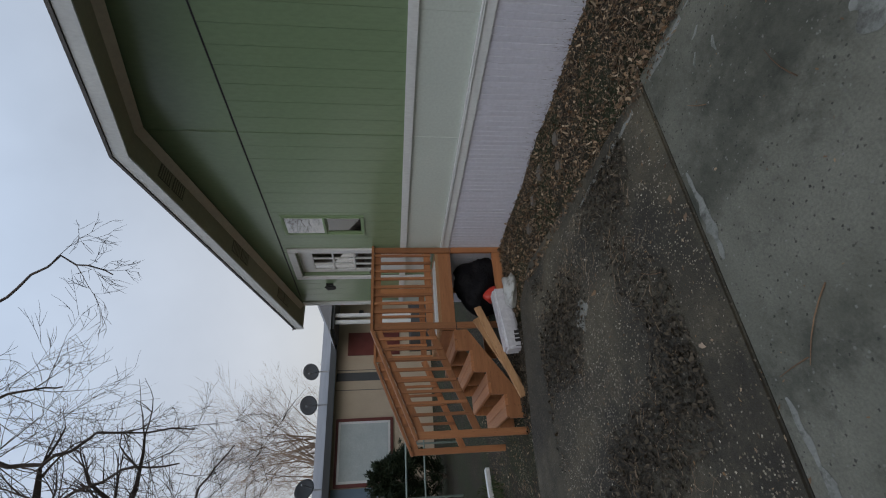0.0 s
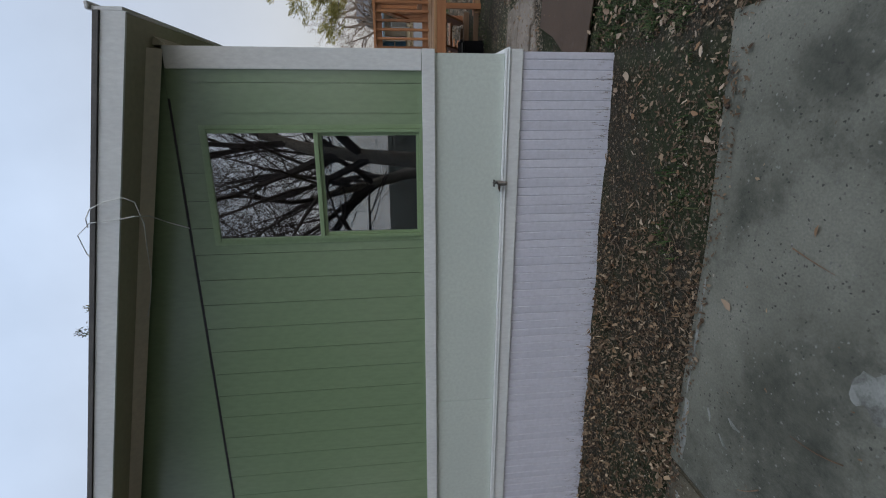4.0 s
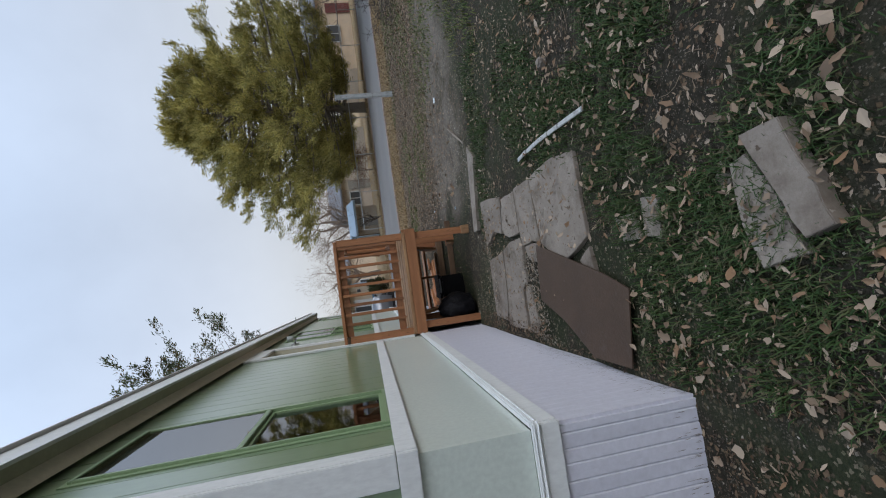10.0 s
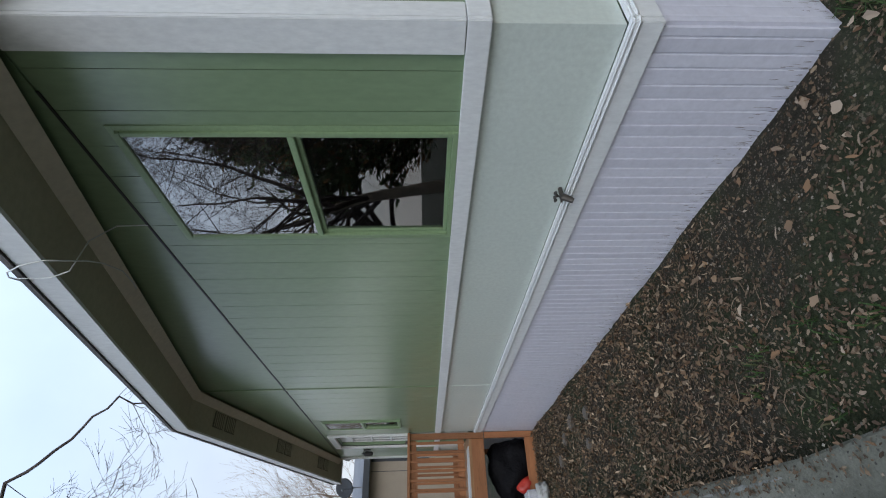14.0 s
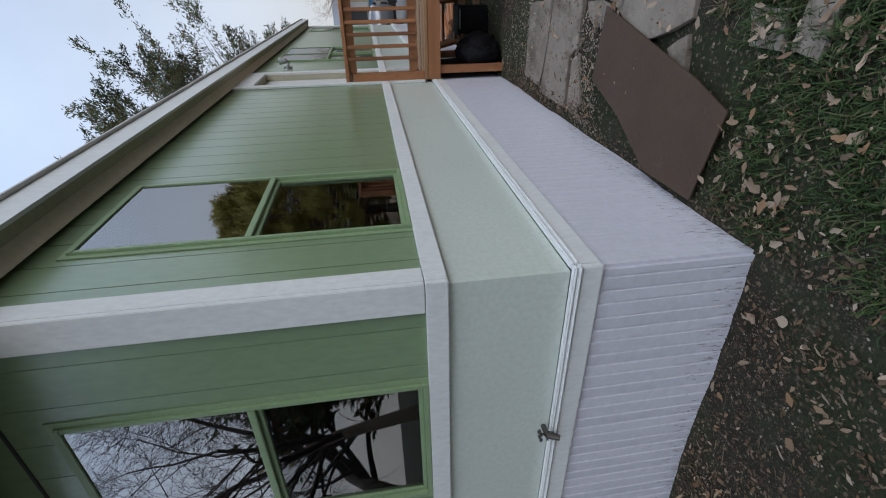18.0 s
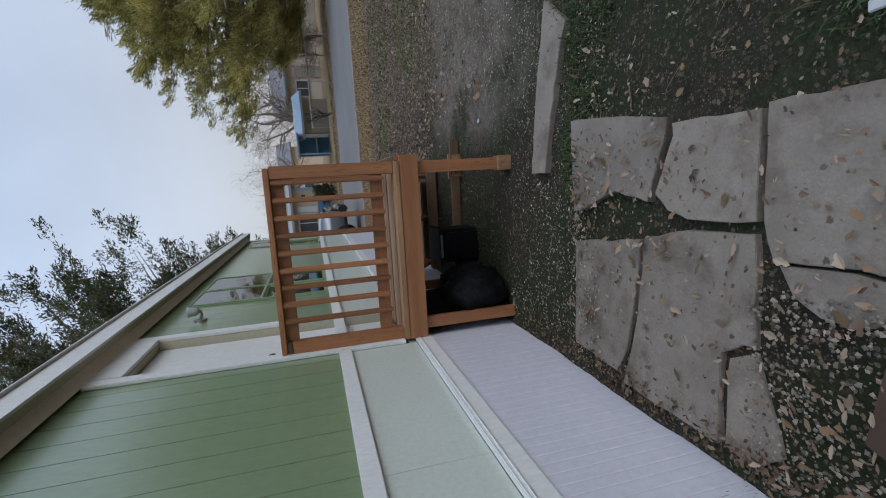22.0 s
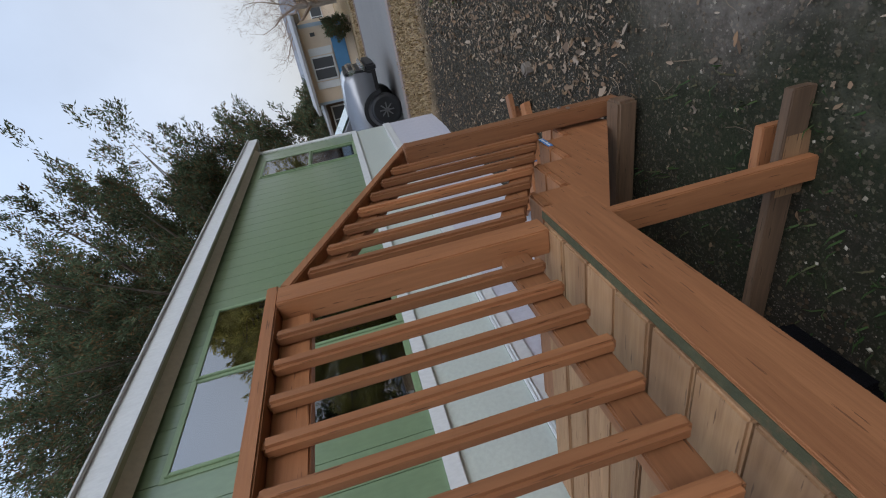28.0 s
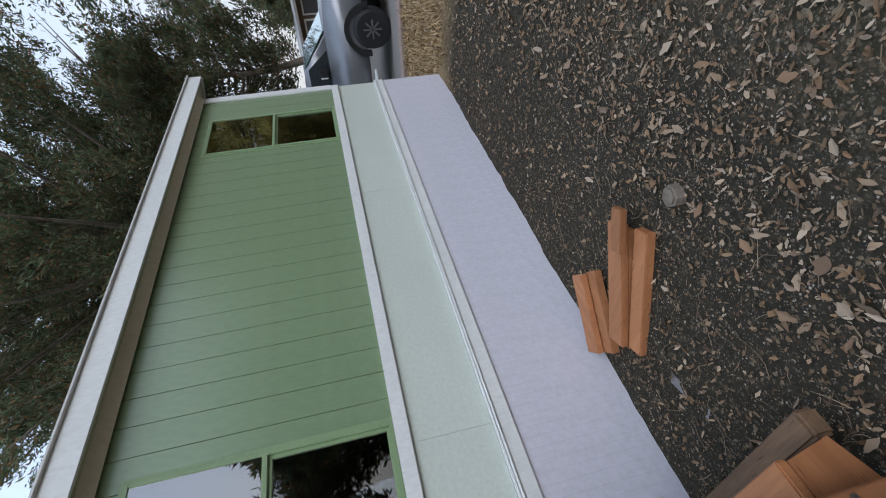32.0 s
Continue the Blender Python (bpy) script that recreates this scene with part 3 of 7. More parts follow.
trim("trim_band", box(0.0, HX, -0.024, -0.001, 1.283, 1.372, 0.003), "white horizontal trim board under the siding")
for lo, hi, out, b in ((0.668, 0.757, 0.030, 0.004), (0.758, 0.775, 0.042, 0.008), (0.776, 0.792, 0.036, 0.007)):
    trim("trim_belt", box(-out, -0.001, -out, HY, lo, hi, b), "white vinyl belt moulding over the skirting")
    trim("trim_belt", box(-0.001, HX, -out, -0.001, lo, hi, b), "white vinyl belt moulding over the skirting")
trim("trim_joint", box(-0.009, -0.001, 4.15, 4.178, 1.375, 3.033, 0.002), "narrow green batten over the joint between the house halves", GREEN)
trim("trim_joint", box(-0.009, 0.003, 4.15, 4.178, 3.052, 3.885, 0.002), "narrow green batten over the joint in the gable panel", GREEN)
trim("trim_joint", box(-0.004, 0.0, 4.158, 4.172, 0.795, 1.281, 0.001), "joint strip in the pale wall band", CREAM)
trim("trim_joint", box(-0.004, 0.003, 0.3, HY - 0.3, 3.036, 3.049), "dark gap between siding and gable panel", BLACK)


def skirt_mesh(width, axis):
    """One vinyl skirting panel: raised ribs with V-grooves, 0.8 m high."""
    prof = [(0, 0.0), (0.03, 0.0), (0.036, 0.006), (0.042, 0.0), (0.098, 0.002), (0.104, 0.008), (0.11, 0.002), (0.16, 0.0), (0.166, 0.006), (0.172, 0.0), (0.205, 0.0)]
    prof = [(u * width / 0.205, d * (1.0 if axis == "y" else 0.22)) for u, d in prof]
    bm = bmesh.new()
    zs = (0.0, 0.8)
    rows = []
    for z in zs:
        rows.append([bm.verts.new((-0.016 + d, u, z) if axis == "y" else (u, -0.016 + d, z)) for u, d in prof])
    back = [[bm.verts.new((0.0, u, z) if axis == "y" else (u, 0.0, z)) for u in (0, width)] for z in zs]
    for i in range(len(prof) - 1):
        bm.faces.new((rows[0][i], rows[0][i + 1], rows[1][i + 1], rows[1][i]))
    bm.faces.new((back[0][0], back[0][1], back[1][1], back[1][0]))
    bm.faces.new((rows[0][0], rows[1][0], back[1][0], back[0][0]))
    bm.faces.new((rows[0][-1], rows[1][-1], back[1][1], back[0][1]))
    bm.faces.new(rows[1] + back[1][::-1])
    bmesh.ops.recalc_face_normals(bm, faces=bm.faces)
    me = bpy.data.meshes.new("skirt_panel")
    bm.to_mesh(me)
    bm.free()
    me.materials.append(VINYL)
    return me


for axis, length in (("y", HY), ("x", HX)):
    sk = thing("skirting", (0, 0, 0), "white ribbed vinyl skirting with mud splashes along its foot", "skirting", kind="structure")
    n = int(round(length / 0.205))
    me = skirt_mesh(length / n, axis)
    for i in range(n):
        ob = new("skirt_panel", me)
        ob.parent = sk
        u = i * length / n
        z = ground_z(0, u) if axis == "y" else ground_z(u, 0)
        ob.location = ((0, u, z - 0.02 - 0.04 * random.random()) if axis == "y" else (u, 0, z - 0.04 - 0.02 * random.random()))
        ob.scale.z = (0.69 - ob.location.z) / 0.8
    bmb = box(0.001, 0.012, 0, HY, -0.3, 0.67) if axis == "y" else box(0.013, HX, 0.001, 0.012, -0.3, 0.67)
    part("backing", bmb, VINYL, sk)


def window_unit(name, axis, a, b, z0, z1, label, gap_after=True):
    """Green metal window: frame, upper pane set out, lower pane behind an insect screen, sill."""
    at = (0, (a + b) / 2, z0) if axis == "y" else ((a + b) / 2, 0, z0)
    w = thing(name, at, label, "window", kind="structure")

    def bx(u0, u1, d0, d1, lo, hi, bev=0.0):
        return box(d0, d1, u0, u1, lo, hi, bev) if axis == "y" else box(u0, u1, d0, d1, lo, hi, bev)

    mid = (z0 + z1) / 2
    f = 0.024
    for nm, (u0, u1, lo, hi) in (("frame_top", (a, b, z1 - f, z1)), ("frame_bottom", (a, b, z0, z0 + f)), ("frame_side", (a, a + f, z0 + f, z1 - f)), ("frame_side", (b - f, b, z0 + f, z1 - f))):
        part(nm, bx(u0, u1, -0.020, 0.05, lo, hi, 0.003), GREENTRIM, w)
    part("meeting_rail", bx(a + f, b - f, -0.019, 0.03, mid - 0.016, mid + 0.016, 0.003), GREENTRIM, w)
    part("pane", bx(a + f, b - f, -0.012, -0.008, mid + 0.016, z1 - f), GLASS, w, "upper glass pane")
    g = 0.022
    for nm, (u0, u1, lo, hi) in (("sash_top", (a + f, b - f, mid - 0.016 - g, mid - 0.016)), ("sash_bottom", (a + f, b - f, z0 + f, z0 + f + g)), ("sash_side", (a + f, a + f + g, z0 + f + g, mid - 0.016 - g)), ("sash_side", (b - f - g, b - f, z0 + f + g, mid - 0.016 - g))):
        part(nm, bx(u0, u1, 0.0, 0.03, lo, hi, 0.003), GREENTRIM, w)
    part("pane", bx(a + f + g, b - f - g, 0.012, 0.016, z0 + f + g, mid - 0.016 - g), SCREENED, w, "lower glass pane behind an insect screen")
    part("flange", bx(a - (0.0 if name == "window_3" else 0.03), b + (0.018 if name == "window_2" else 0.03), -0.007, -0.001, z1, z1 + 0.026, 0.001), GREENTRIM, w)
    lead = 0.018 if name == "window_3" else 0.03
    part("flange", bx(a - lead, a - 0.001, -0.007, -0.001, z0, z1, 0.001), GREENTRIM, w)
    if gap_after:
        part("flange", bx(b + 0.001, b + 0.03, -0.007, -0.001, z0, z1, 0.001), GREENTRIM, w)
    return w


for i, (a, b) in enumerate(LONG_WINDOWS):
    window_unit("window_%d" % (i + 1), "x", a, b, W_BOT, W_TOP, "green framed single-hung window with reflecting upper pane", i != 1)
for i, (a, b, lo, hi) in enumerate(GABLE_WINDOWS):
    window_unit("window_%d" % (i + 5), "y", a, b, lo, hi, "green framed single-hung window in the gable wall")

# the cloth behind the first side window
cloth = bmesh.new()
cols = [(0.52 + 0.69 * k / 40, 0.085 + 0.012 * math.sin(k * 1.35) + 0.005 * math.sin(k * 0.47)) for k in range(41)]
lo = [cloth.verts.new((x, y, W_BOT - 0.05)) for x, y in cols]
hi = [cloth.verts.new((x, y, (W_BOT + W_TOP) / 2 + 0.02)) for x, y in cols]
for k in range(40):
    cloth.faces.new((lo[k], lo[k + 1], hi[k + 1], hi[k]))
BLUECLOTH = material("blue_grey_cloth", (0.30, 0.40, 0.55), 0.9, (0.22, 0.31, 0.45), 8, 60, 0.2)
cloth_ob = tagged(part("curtain", cloth, BLUECLOTH, at=(0.86, 0.085, W_BOT - 0.05), smooth=True), "blue-grey cloth drawn across the lower window pane", "curtain")
cloth_ob.modifiers.new("thick", "SOLIDIFY").thickness = 0.003

# ---- roof ----
OVX, OVY = 0.385, 0.15


def roof_slab(name, ya, yb, lift, thick, mat, label, over=0.0):
    bm = bmesh.new()
    vs = []
    for x in (-OVX - over, HX + OVX + over):
        for y in (ya, yb):
            for dz in (lift, lift + thick):
                z = EAVE + SLOPE * (y if y <= RIDGE else RIDGE - (y - RIDGE) * (RIDGE / (HY - RIDGE))) + dz
                vs.append(bm.verts.new((x, y, z)))
    for q in ((0, 1, 3, 2), (4, 6, 7, 5), (0, 4, 5, 1), (2, 3, 7, 6), (0, 2, 6, 4), (1, 5, 7, 3)):
        bm.faces.new([vs[i] for i in q])
    bmesh.ops.recalc_face_normals(bm, faces=bm.faces)
    return tagged(part(name, bm, mat), label, "roof", kind="structure")


roof_slab("roof", -OVY - 0.001, RIDGE, 0.135, 0.03, SHINGLE, "low grey shingle roof", 0.03)
roof_slab("roof", RIDGE, HY + OVY + 0.001, 0.135, 0.03, SHINGLE, "low grey shingle roof", 0.03)
roof_slab("soffit", -OVY, RIDGE, 0.03, 0.02, SOFFIT, "grey-green painted soffit under the roof edge")
roof_slab("soffit", RIDGE, HY + OVY, 0.03, 0.02, SOFFIT, "grey-green painted soffit under the roof edge")


def fascia(x0, x1, ya, yb, lab):
    bm = bmesh.new()
    vs = []
    for x in (x0, x1):
        for y in (ya, yb):
            z = EAVE + SLOPE * (y if y <= RIDGE else RIDGE - (y - RIDGE) * (RIDGE / (HY - RIDGE)))
            for dz in (0.0, 0.13):
                vs.append(bm.verts.new((x, y, z + dz)))
    for q in ((0, 1, 3, 2), (4, 6, 7, 5), (0, 4, 5, 1), (2, 3, 7, 6), (0, 2, 6, 4), (1, 5, 7, 3)):
        bm.faces.new([vs[i] for i in q])
    bmesh.ops.recalc_face_normals(bm, faces=bm.faces)
    return trim("trim_fascia", bm, lab)


for xa, xb in ((-OVX - 0.02, -OVX - 0.001), (HX + OVX + 0.001, HX + OVX + 0.02)):
    fascia(xa, xb, -OVY, RIDGE, "white fascia board along the gable roof edge")
    fascia(xa, xb, RIDGE, HY + OVY, "white fascia board along the gable roof edge")
ze = EAVE - SLOPE * OVY + 0.045
for ya, yb in ((-OVY - 0.021, -OVY - 0.001), (HY + OVY + 0.001, HY + OVY + 0.021)):
    trim("trim_fascia", box(-OVX - 0.02, HX + OVX + 0.02, ya, yb, ze - 0.03, ze + 0.13), "white fascia board along the eave")
    trim("trim_drip", box(-OVX - 0.04, HX + OVX + 0.04, ya - 0.022, yb, ze + 0.131, ze + 0.152, 0.004), "grey metal drip edge over the fascia", DRIP)

# paired vent grilles in the soffit of the gable
VENTGREY = plain("dull_vent_paint", (0.16, 0.155, 0.12), 0.7)
fall = -SLOPE * RIDGE / (HY - RIDGE)
for yc in (4.72, 6.2, 7.6):
    vent = thing("soffit_vent", (-0.2, yc, EAVE + SLOPE * RIDGE + fall * (yc - RIDGE) + 0.027), "pair of grey louvred vents in the gable soffit", "vent")
    vent.rotation_euler.x = math.atan(fall)
    vx, vy, vz = vent.location
    for k in (-0.115, 0.115):
        g = part("grille", box(vx - 0.085, vx + 0.085, vy + k - 0.1, vy + k + 0.1, vz - 0.006, vz + 0.001, 0.002), VENTGREY, vent)
        for j in range(6):
            part("louvre", box(vx - 0.075, vx + 0.075, vy + k - 0.085 + j * 0.034, vy + k - 0.07 + j * 0.034, vz - 0.012, vz - 0.005, 0.002), SOFFIT, g)
tagged(part("cable", tube([(-0.02, 1.9, 3.45), (-0.05, 1.72, 3.38), (-0.1, 1.5, 3.31), (-0.2, 1.25, 3.25), (-0.3, 1.07, 3.19), (-0.40, 0.91, 3.17), (-0.418, 0.88, 3.22), (-0.43, 0.9, 3.33), (-0.44, 0.94, 3.41), (-0.43, 1.0, 3.45), (-0.41, 1.06, 3.46)], [0.0035] * 11, 8), WHITE, at=(-0.2, 1.25, 3.25), smooth=True), "thin white cable looped from the roof edge across the soffit", "cable")

# sloped cove strips where the soffits meet the walls
def cove(line, out, drop, label):
    """A wedge along a line of wall points: it leaves the wall `drop` under the soffit and meets it `out` away."""
    bm = bmesh.new()
    rings = [[bm.verts.new(p) for p in ((x, y, z - drop), (x + out[0], y + out[1], z), (x, y, z))] for x, y, z in line]
    for r0, r1 in zip(rings, rings[1:]):
        for k in range(3):
            bm.faces.new((r0[k], r0[(k + 1) % 3], r1[(k + 1) % 3], r1[k]))
    bm.faces.new(rings[0][::-1])
    bm.faces.new(rings[-1])
    bmesh.ops.recalc_face_normals(bm, faces=bm.faces)
    return tagged(part("trim_cove", bm, COVE), label, "trim", kind="structure")


def rake_z(y):
    return EAVE + 0.03 + SLOPE * (y if y <= RIDGE else RIDGE - (y - RIDGE) * (RIDGE / (HY - RIDGE)))


cove([(-0.024, y, rake_z(y) - 0.001) for y in (0.0, RIDGE, HY)], (-0.075, 0.0), 0.062, "beige cove strip between the gable wall and its soffit")
cove([(x, -0.024, rake_z(0.0) - 0.006) for x in (-0.02, HX)], (0.0, -0.06), 0.085, "beige cove strip between the side wall and its soffit")

# ---- driveway ----
def slab(outline, z0, z1, label, mat=None, name="concrete_slab"):
    bm = prism(outline, z0, z1, 0.012)
    return tagged(part(name, bm, mat or CONCRETE, at=(*outline[0], z0)), label, "pavement", kind="structure")


drive = "stained grey concrete driveway slab with leaf scraps"
slab([(-1.22, -0.07), (-1.29, 1.03), (-1.29, 2.335), (-8.0, 2.37), (-8.0, -0.1), (-1.9, -0.08)], -0.1, 0.03, drive, name="driveway")
slab([(-1.30, 2.355), (-1.28, 3.0), (-1.2, 3.95), (-1.12, 4.9), (-1.35, 5.45), (-2.9, 5.8), (-8.0, 6.0), (-8.0, 2.385)], -0.16, 0.02, "muddy dark concrete slab strewn with grit", MUDDY, "driveway")



def worn_patch(pts, z, label="pale worn patch of bare concrete"):
    """A thin flake of clean concrete with a ragged outline round the given line of (x, y, half width)."""
    out, back = [], []
    steps = []
    for (xa, ya, wa), (xb, yb, wb) in zip(pts, pts[1:]):
        k = max(3, int(math.hypot(xb - xa, yb - ya) / 0.03))
        steps += [(xa + (xb - xa) * i / k, ya + (yb - ya) * i / k, wa + (wb - wa) * i / k) for i in range(k)]
    for i, (x, y, w) in enumerate(steps):
        j = min(i + 1, len(steps) - 1)
        dx, dy = steps[j][0] - steps[j - 1][0], steps[j][1] - steps[j - 1][1]
        ln = math.hypot(dx, dy) or 1.0
        nx, ny = -dy / ln, dx / ln
        h1 = w * (0.75 + 0.9 * noise.noise((x * 17, y * 17, 2)))
        h2 = w * (0.75 + 0.9 * noise.noise((x * 17, y * 17, 9)))
        out.append((x + nx * max(h1, 0.003), y + ny * max(h1, 0.003)))
        back.append((x - nx * max(h2, 0.003), y - ny * max(h2, 0.003)))
    bm = prism(out + back[::-1], z - 0.003, z + 0.0022)
    return tagged(part("worn_patch", bm, WORN, at=(pts[0][0], pts[0][1], z)), label, "pavement", kind="structure")


worn_patch([(-2.08, 2.285, 0.01), (-2.2, 2.28, 0.02), (-2.42, 2.275, 0.035), (-2.62, 2.28, 0.012)], 0.03)
worn_patch([(-3.2, 2.27, 0.01), (-3.5, 2.25, 0.03), (-3.75, 2.24, 0.05), (-4.1, 2.23, 0.03), (-4.4, 2.26, 0.01)], 0.03)
worn_patch([(-1.36, 1.9, 0.02), (-1.37, 2.1, 0.03), (-1.4, 2.3, 0.015)], 0.03)
worn_patch([(-1.4, 2.5, 0.015), (-1.42, 2.9, 0.03), (-1.41, 3.2, 0.02), (-1.43, 3.5, 0.008)], 0.02)
worn_patch([(-2.15, 3.74, 0.03), (-2.16, 3.82, 0.12), (-2.18, 3.94, 0.12), (-2.2, 4.05, 0.03)], 0.02, "pale round plaster stain on the muddy slab")
worn_patch([(-2.15, 1.30, 0.03), (-2.18, 1.30, 0.085), (-2.24, 1.295, 0.11), (-2.30, 1.29, 0.085), (-2.33, 1.29, 0.03)], 0.03, "pale round patch worn into the concrete")
worn_patch([(-1.66, 1.80, 0.006), (-1.70, 1.82, 0.016), (-1.76, 1.82, 0.006)], 0.03)
worn_patch([(-1.62, 1.92, 0.004), (-1.66, 1.95, 0.012), (-1.70, 1.96, 0.004)], 0.03)
worn_patch([(-1.52, 1.84, 0.004), (-1.54, 1.87, 0.010), (-1.55, 1.92, 0.004)], 0.03)
worn_patch([(-1.345, 1.2, 0.004), (-1.35, 1.5, 0.012), (-1.35, 1.9, 0.006)], 0.03)
# sunken rusty iron lids and bars set in the far slab
for a, b in (((-3.62, 3.1), (-3.82, 3.0)), ((-3.42, 3.75), (-3.62, 3.6))):
    tagged(part("iron_plate", beam((*a, 0.021), (*b, 0.021), 0.09, 0.006, 0.001), BLACK, at=(*a, 0.02)), "flat dark iron scrap lying on muddy concrete", "scrap")

# ---- road ----
bm = box(16.0, 26.0, -300, 300, -0.4, -0.14)
tagged(part("road", bm, ASPHALT), "pale worn asphalt street", "road", kind="structure")

# ---- rear porch with steps ----
def deck_porch():
    p = thing("wooden_porch", (4.10, 0, 0), "new cedar-stained wooden porch with baluster rail beside the wall", "porch")
    x0, x1, y0, y1, zd = 4.10, 5.50, -1.41, -0.03, 0.87
    n = 10
    w = (x1 - x0) / n
    for i in range(n):
        dz = 0.003 * math.sin(i * 2.3)
        part("deck_board", box(x0 + i * w + 0.003, x0 + (i + 1) * w - 0.003, y0 + 0.042 + 0.004 * math.sin(i * 1.7), y1, zd - 0.038 + dz, zd + dz, 0.006), RAW, p, at=(x0 + i * w, y0, zd))
    part("rim_joist", box(x0 + 0.006, x0 + 0.044, y0, y1, 0.693, zd - 0.0405, 0.004), WOOD, p, at=(x0, y0, 0.7))
    part("rim_joist", box(x1 - 0.044, x1 - 0.006, y0 + 0.04, y1, 0.693, zd - 0.0405, 0.004), WOOD, p, at=(x1, y0, 0.7))
    part("rim_joist", box(x0 + 0.046, x1 + 0.02, y0, y0 + 0.038, 0.693, zd - 0.006, 0.004), WOOD, p, at=(x0, y0, 0.7))
    part("moss_strip", box(x0 + 0.05, x1 + 0.01, y0 + 0.006, y0 + 0.034, zd - 0.0058, zd - 0.004, 0.0), MOSSY, p, "mossy green stained top edge of the rim board")
    for k in (1, 2):
        x = x0 + (x1 - x0) * k / 3
        part("joist", box(x - 0.019, x + 0.019, y0 + 0.042, y1, 0.70, zd - 0.0405, 0.003), WOOD, p, at=(x, y0, 0.7))
    part("ledger", box(x0 + 0.046, x1 - 0.046, y1 + 0.0005, -0.0435 + 0.02, 0.70, zd - 0.0405, 0.002), WOOD, p, at=(x0, y1, 0.7))
    # legs: one upright under each corner, the near ones outside the rim
    for x, y in ((x0 + 0.066, -1.318), (x0 + 0.066, -0.13), (5.43, -1.345), (5.43, -0.13)):
        g = ground_z(x, y) - 0.03
        part("leg", box(x - 0.02, x + 0.02, y - 0.045, y + 0.045, g, 0.828, 0.004), WOOD, p, at=(x, y, g))
    g = ground_z(4.12, -1.3)
    for dx in (-0.04, 0.04):
        part("foot_block", box(4.166 + dx - 0.018, 4.166 + dx + 0.018, -1.375, -1.265, g - 0.03, g + 0.11, 0.004), RAW, p, at=(4.166 + dx, -1.3, g))
    part("brace", beam((5.47, -1.62, -0.01), (5.47, -0.1, 0.0), 0.038, 0.09), DARKWOOD, p, "dark timber lying between the porch feet", at=(5.47, -1.3, 0.0))
    # rail along the near side
    zt = 1.767
    xa = 4.145
    part("rail_cap", box(xa, xa + 0.089, -1.357, -0.03, zt - 0.038, zt, 0.004), WOOD, p, at=(4.1, -1.4, zt))
    part("cap_block", box(xa + 0.01, xa + 0.07, -0.115, -0.03, zt - 0.078, zt - 0.0385, 0.004), DARKWOOD, p, at=(4.1, -0.1, zt))
    part("top_rail", box(xa + 0.046, xa + 0.084, -1.28, -0.116, zt - 0.128, zt - 0.039, 0.004), WOOD, p, at=(4.1, -1.3, zt))
    part("bottom_rail", box(xa + 0.046, xa + 0.084, -1.28, -0.116, 0.952, 1.041, 0.004), WOOD, p, at=(4.1, -1.3, 1))
    for y in (-1.3245, -0.0705):
        part("post", box(xa + 0.006, xa + 0.086, y - 0.0445, y + 0.0445, zd + 0.002, zt - 0.039 if y < -1 else zt - 0.08, 0.005), WOOD, p, at=(4.1, y, zd))
    for i in range(9):
        y = -1.256 + 0.1235 * i
        part("baluster", box(xa + 0.006, xa + 0.044, y - 0.019, y + 0.019, 0.945 + 0.006 * math.sin(i * 2.9), zt - 0.039, 0.009), WOOD, p, at=(4.1, y, 0.9))
    # rail along the front
    yo = -1.357
    part("rail_cap", box(xa + 0.0905, 5.565, yo, yo + 0.089, zt - 0.038, zt, 0.004), WOOD, p, at=(4.2, yo, zt))
    part("top_rail", box(4.236, 5.44, yo + 0.046, yo + 0.084, zt - 0.128, zt - 0.039, 0.004), WOOD, p, at=(4.2, yo, zt))
    part("bottom_rail", box(4.236, 5.44, yo + 0.046, yo + 0.084, 0.952, 1.041, 0.004), WOOD, p, at=(4.2, yo, 1))
    part("post", box(5.442, 5.531, yo - 0.012, yo + 0.077, zd + 0.002, zt - 0.039, 0.005), WOOD, p, at=(5.45, yo, zd))
    for i in range(9):
        x = 4.359 + 0.12 * i
        part("baluster", box(x - 0.019, x + 0.019, yo + 0.006, yo + 0.044, 0.945 + 0.006 * math.sin(i * 1.9), zt - 0.039, 0.009), WOOD, p, at=(x, yo, 0.9))
    # stair rail
    a, b = Vector((5.55, yo + 0.045, 1.712)), Vector((6.755, yo + 0.045, 1.108))
    d = (b - a).normalized()
    sl = (b.z - a.z) / (b.x - a.x)
    part("rail_cap", beam(a, b, 0.089, 0.038), WOOD, p, at=a)
    for drop, name in ((0.068, "top_rail"), (0.735, "bottom_rail")):
        q0, q1 = Vector((5.56, yo + 0.065, 1.712 + sl * 0.01 - drop)), Vector((6.54, yo + 0.065, 1.712 + sl * 0.99 - drop))
        part(name, beam(q0, q1, 0.038, 0.089), WOOD, p, at=q0)
    part("post", box(6.545, 6.633, -1.391, -1.303, -0.06, 1.148, 0.005), WOOD, p, at=(6.6, yo, 0))
    for k, (dx, dz) in enumerate(((-0.022, 0.24), (0.02, 0.27))):
        part("bolt", tube([(6.59 + dx, -1.3905, dz), (6.59 + dx, -1.397, dz)], 0.011, 10), METAL, p, "bright bolt head")
    for i in range(8):
        x = 5.625 + 0.1305 * i
        if x > 6.53:
            continue
        zc = 1.712 + sl * (x - 5.55) - 0.03
        part("baluster", box(x - 0.019, x + 0.019, yo + 0.006, yo + 0.044, zc - 0.765, zc, 0.009), WOOD, p, at=(x, yo, 0.9))
    # stringers and treads
    fronts, tops = (5.612, 5.902, 6.185, 6.478, 6.770), (0.755, 0.610, 0.457, 0.312)
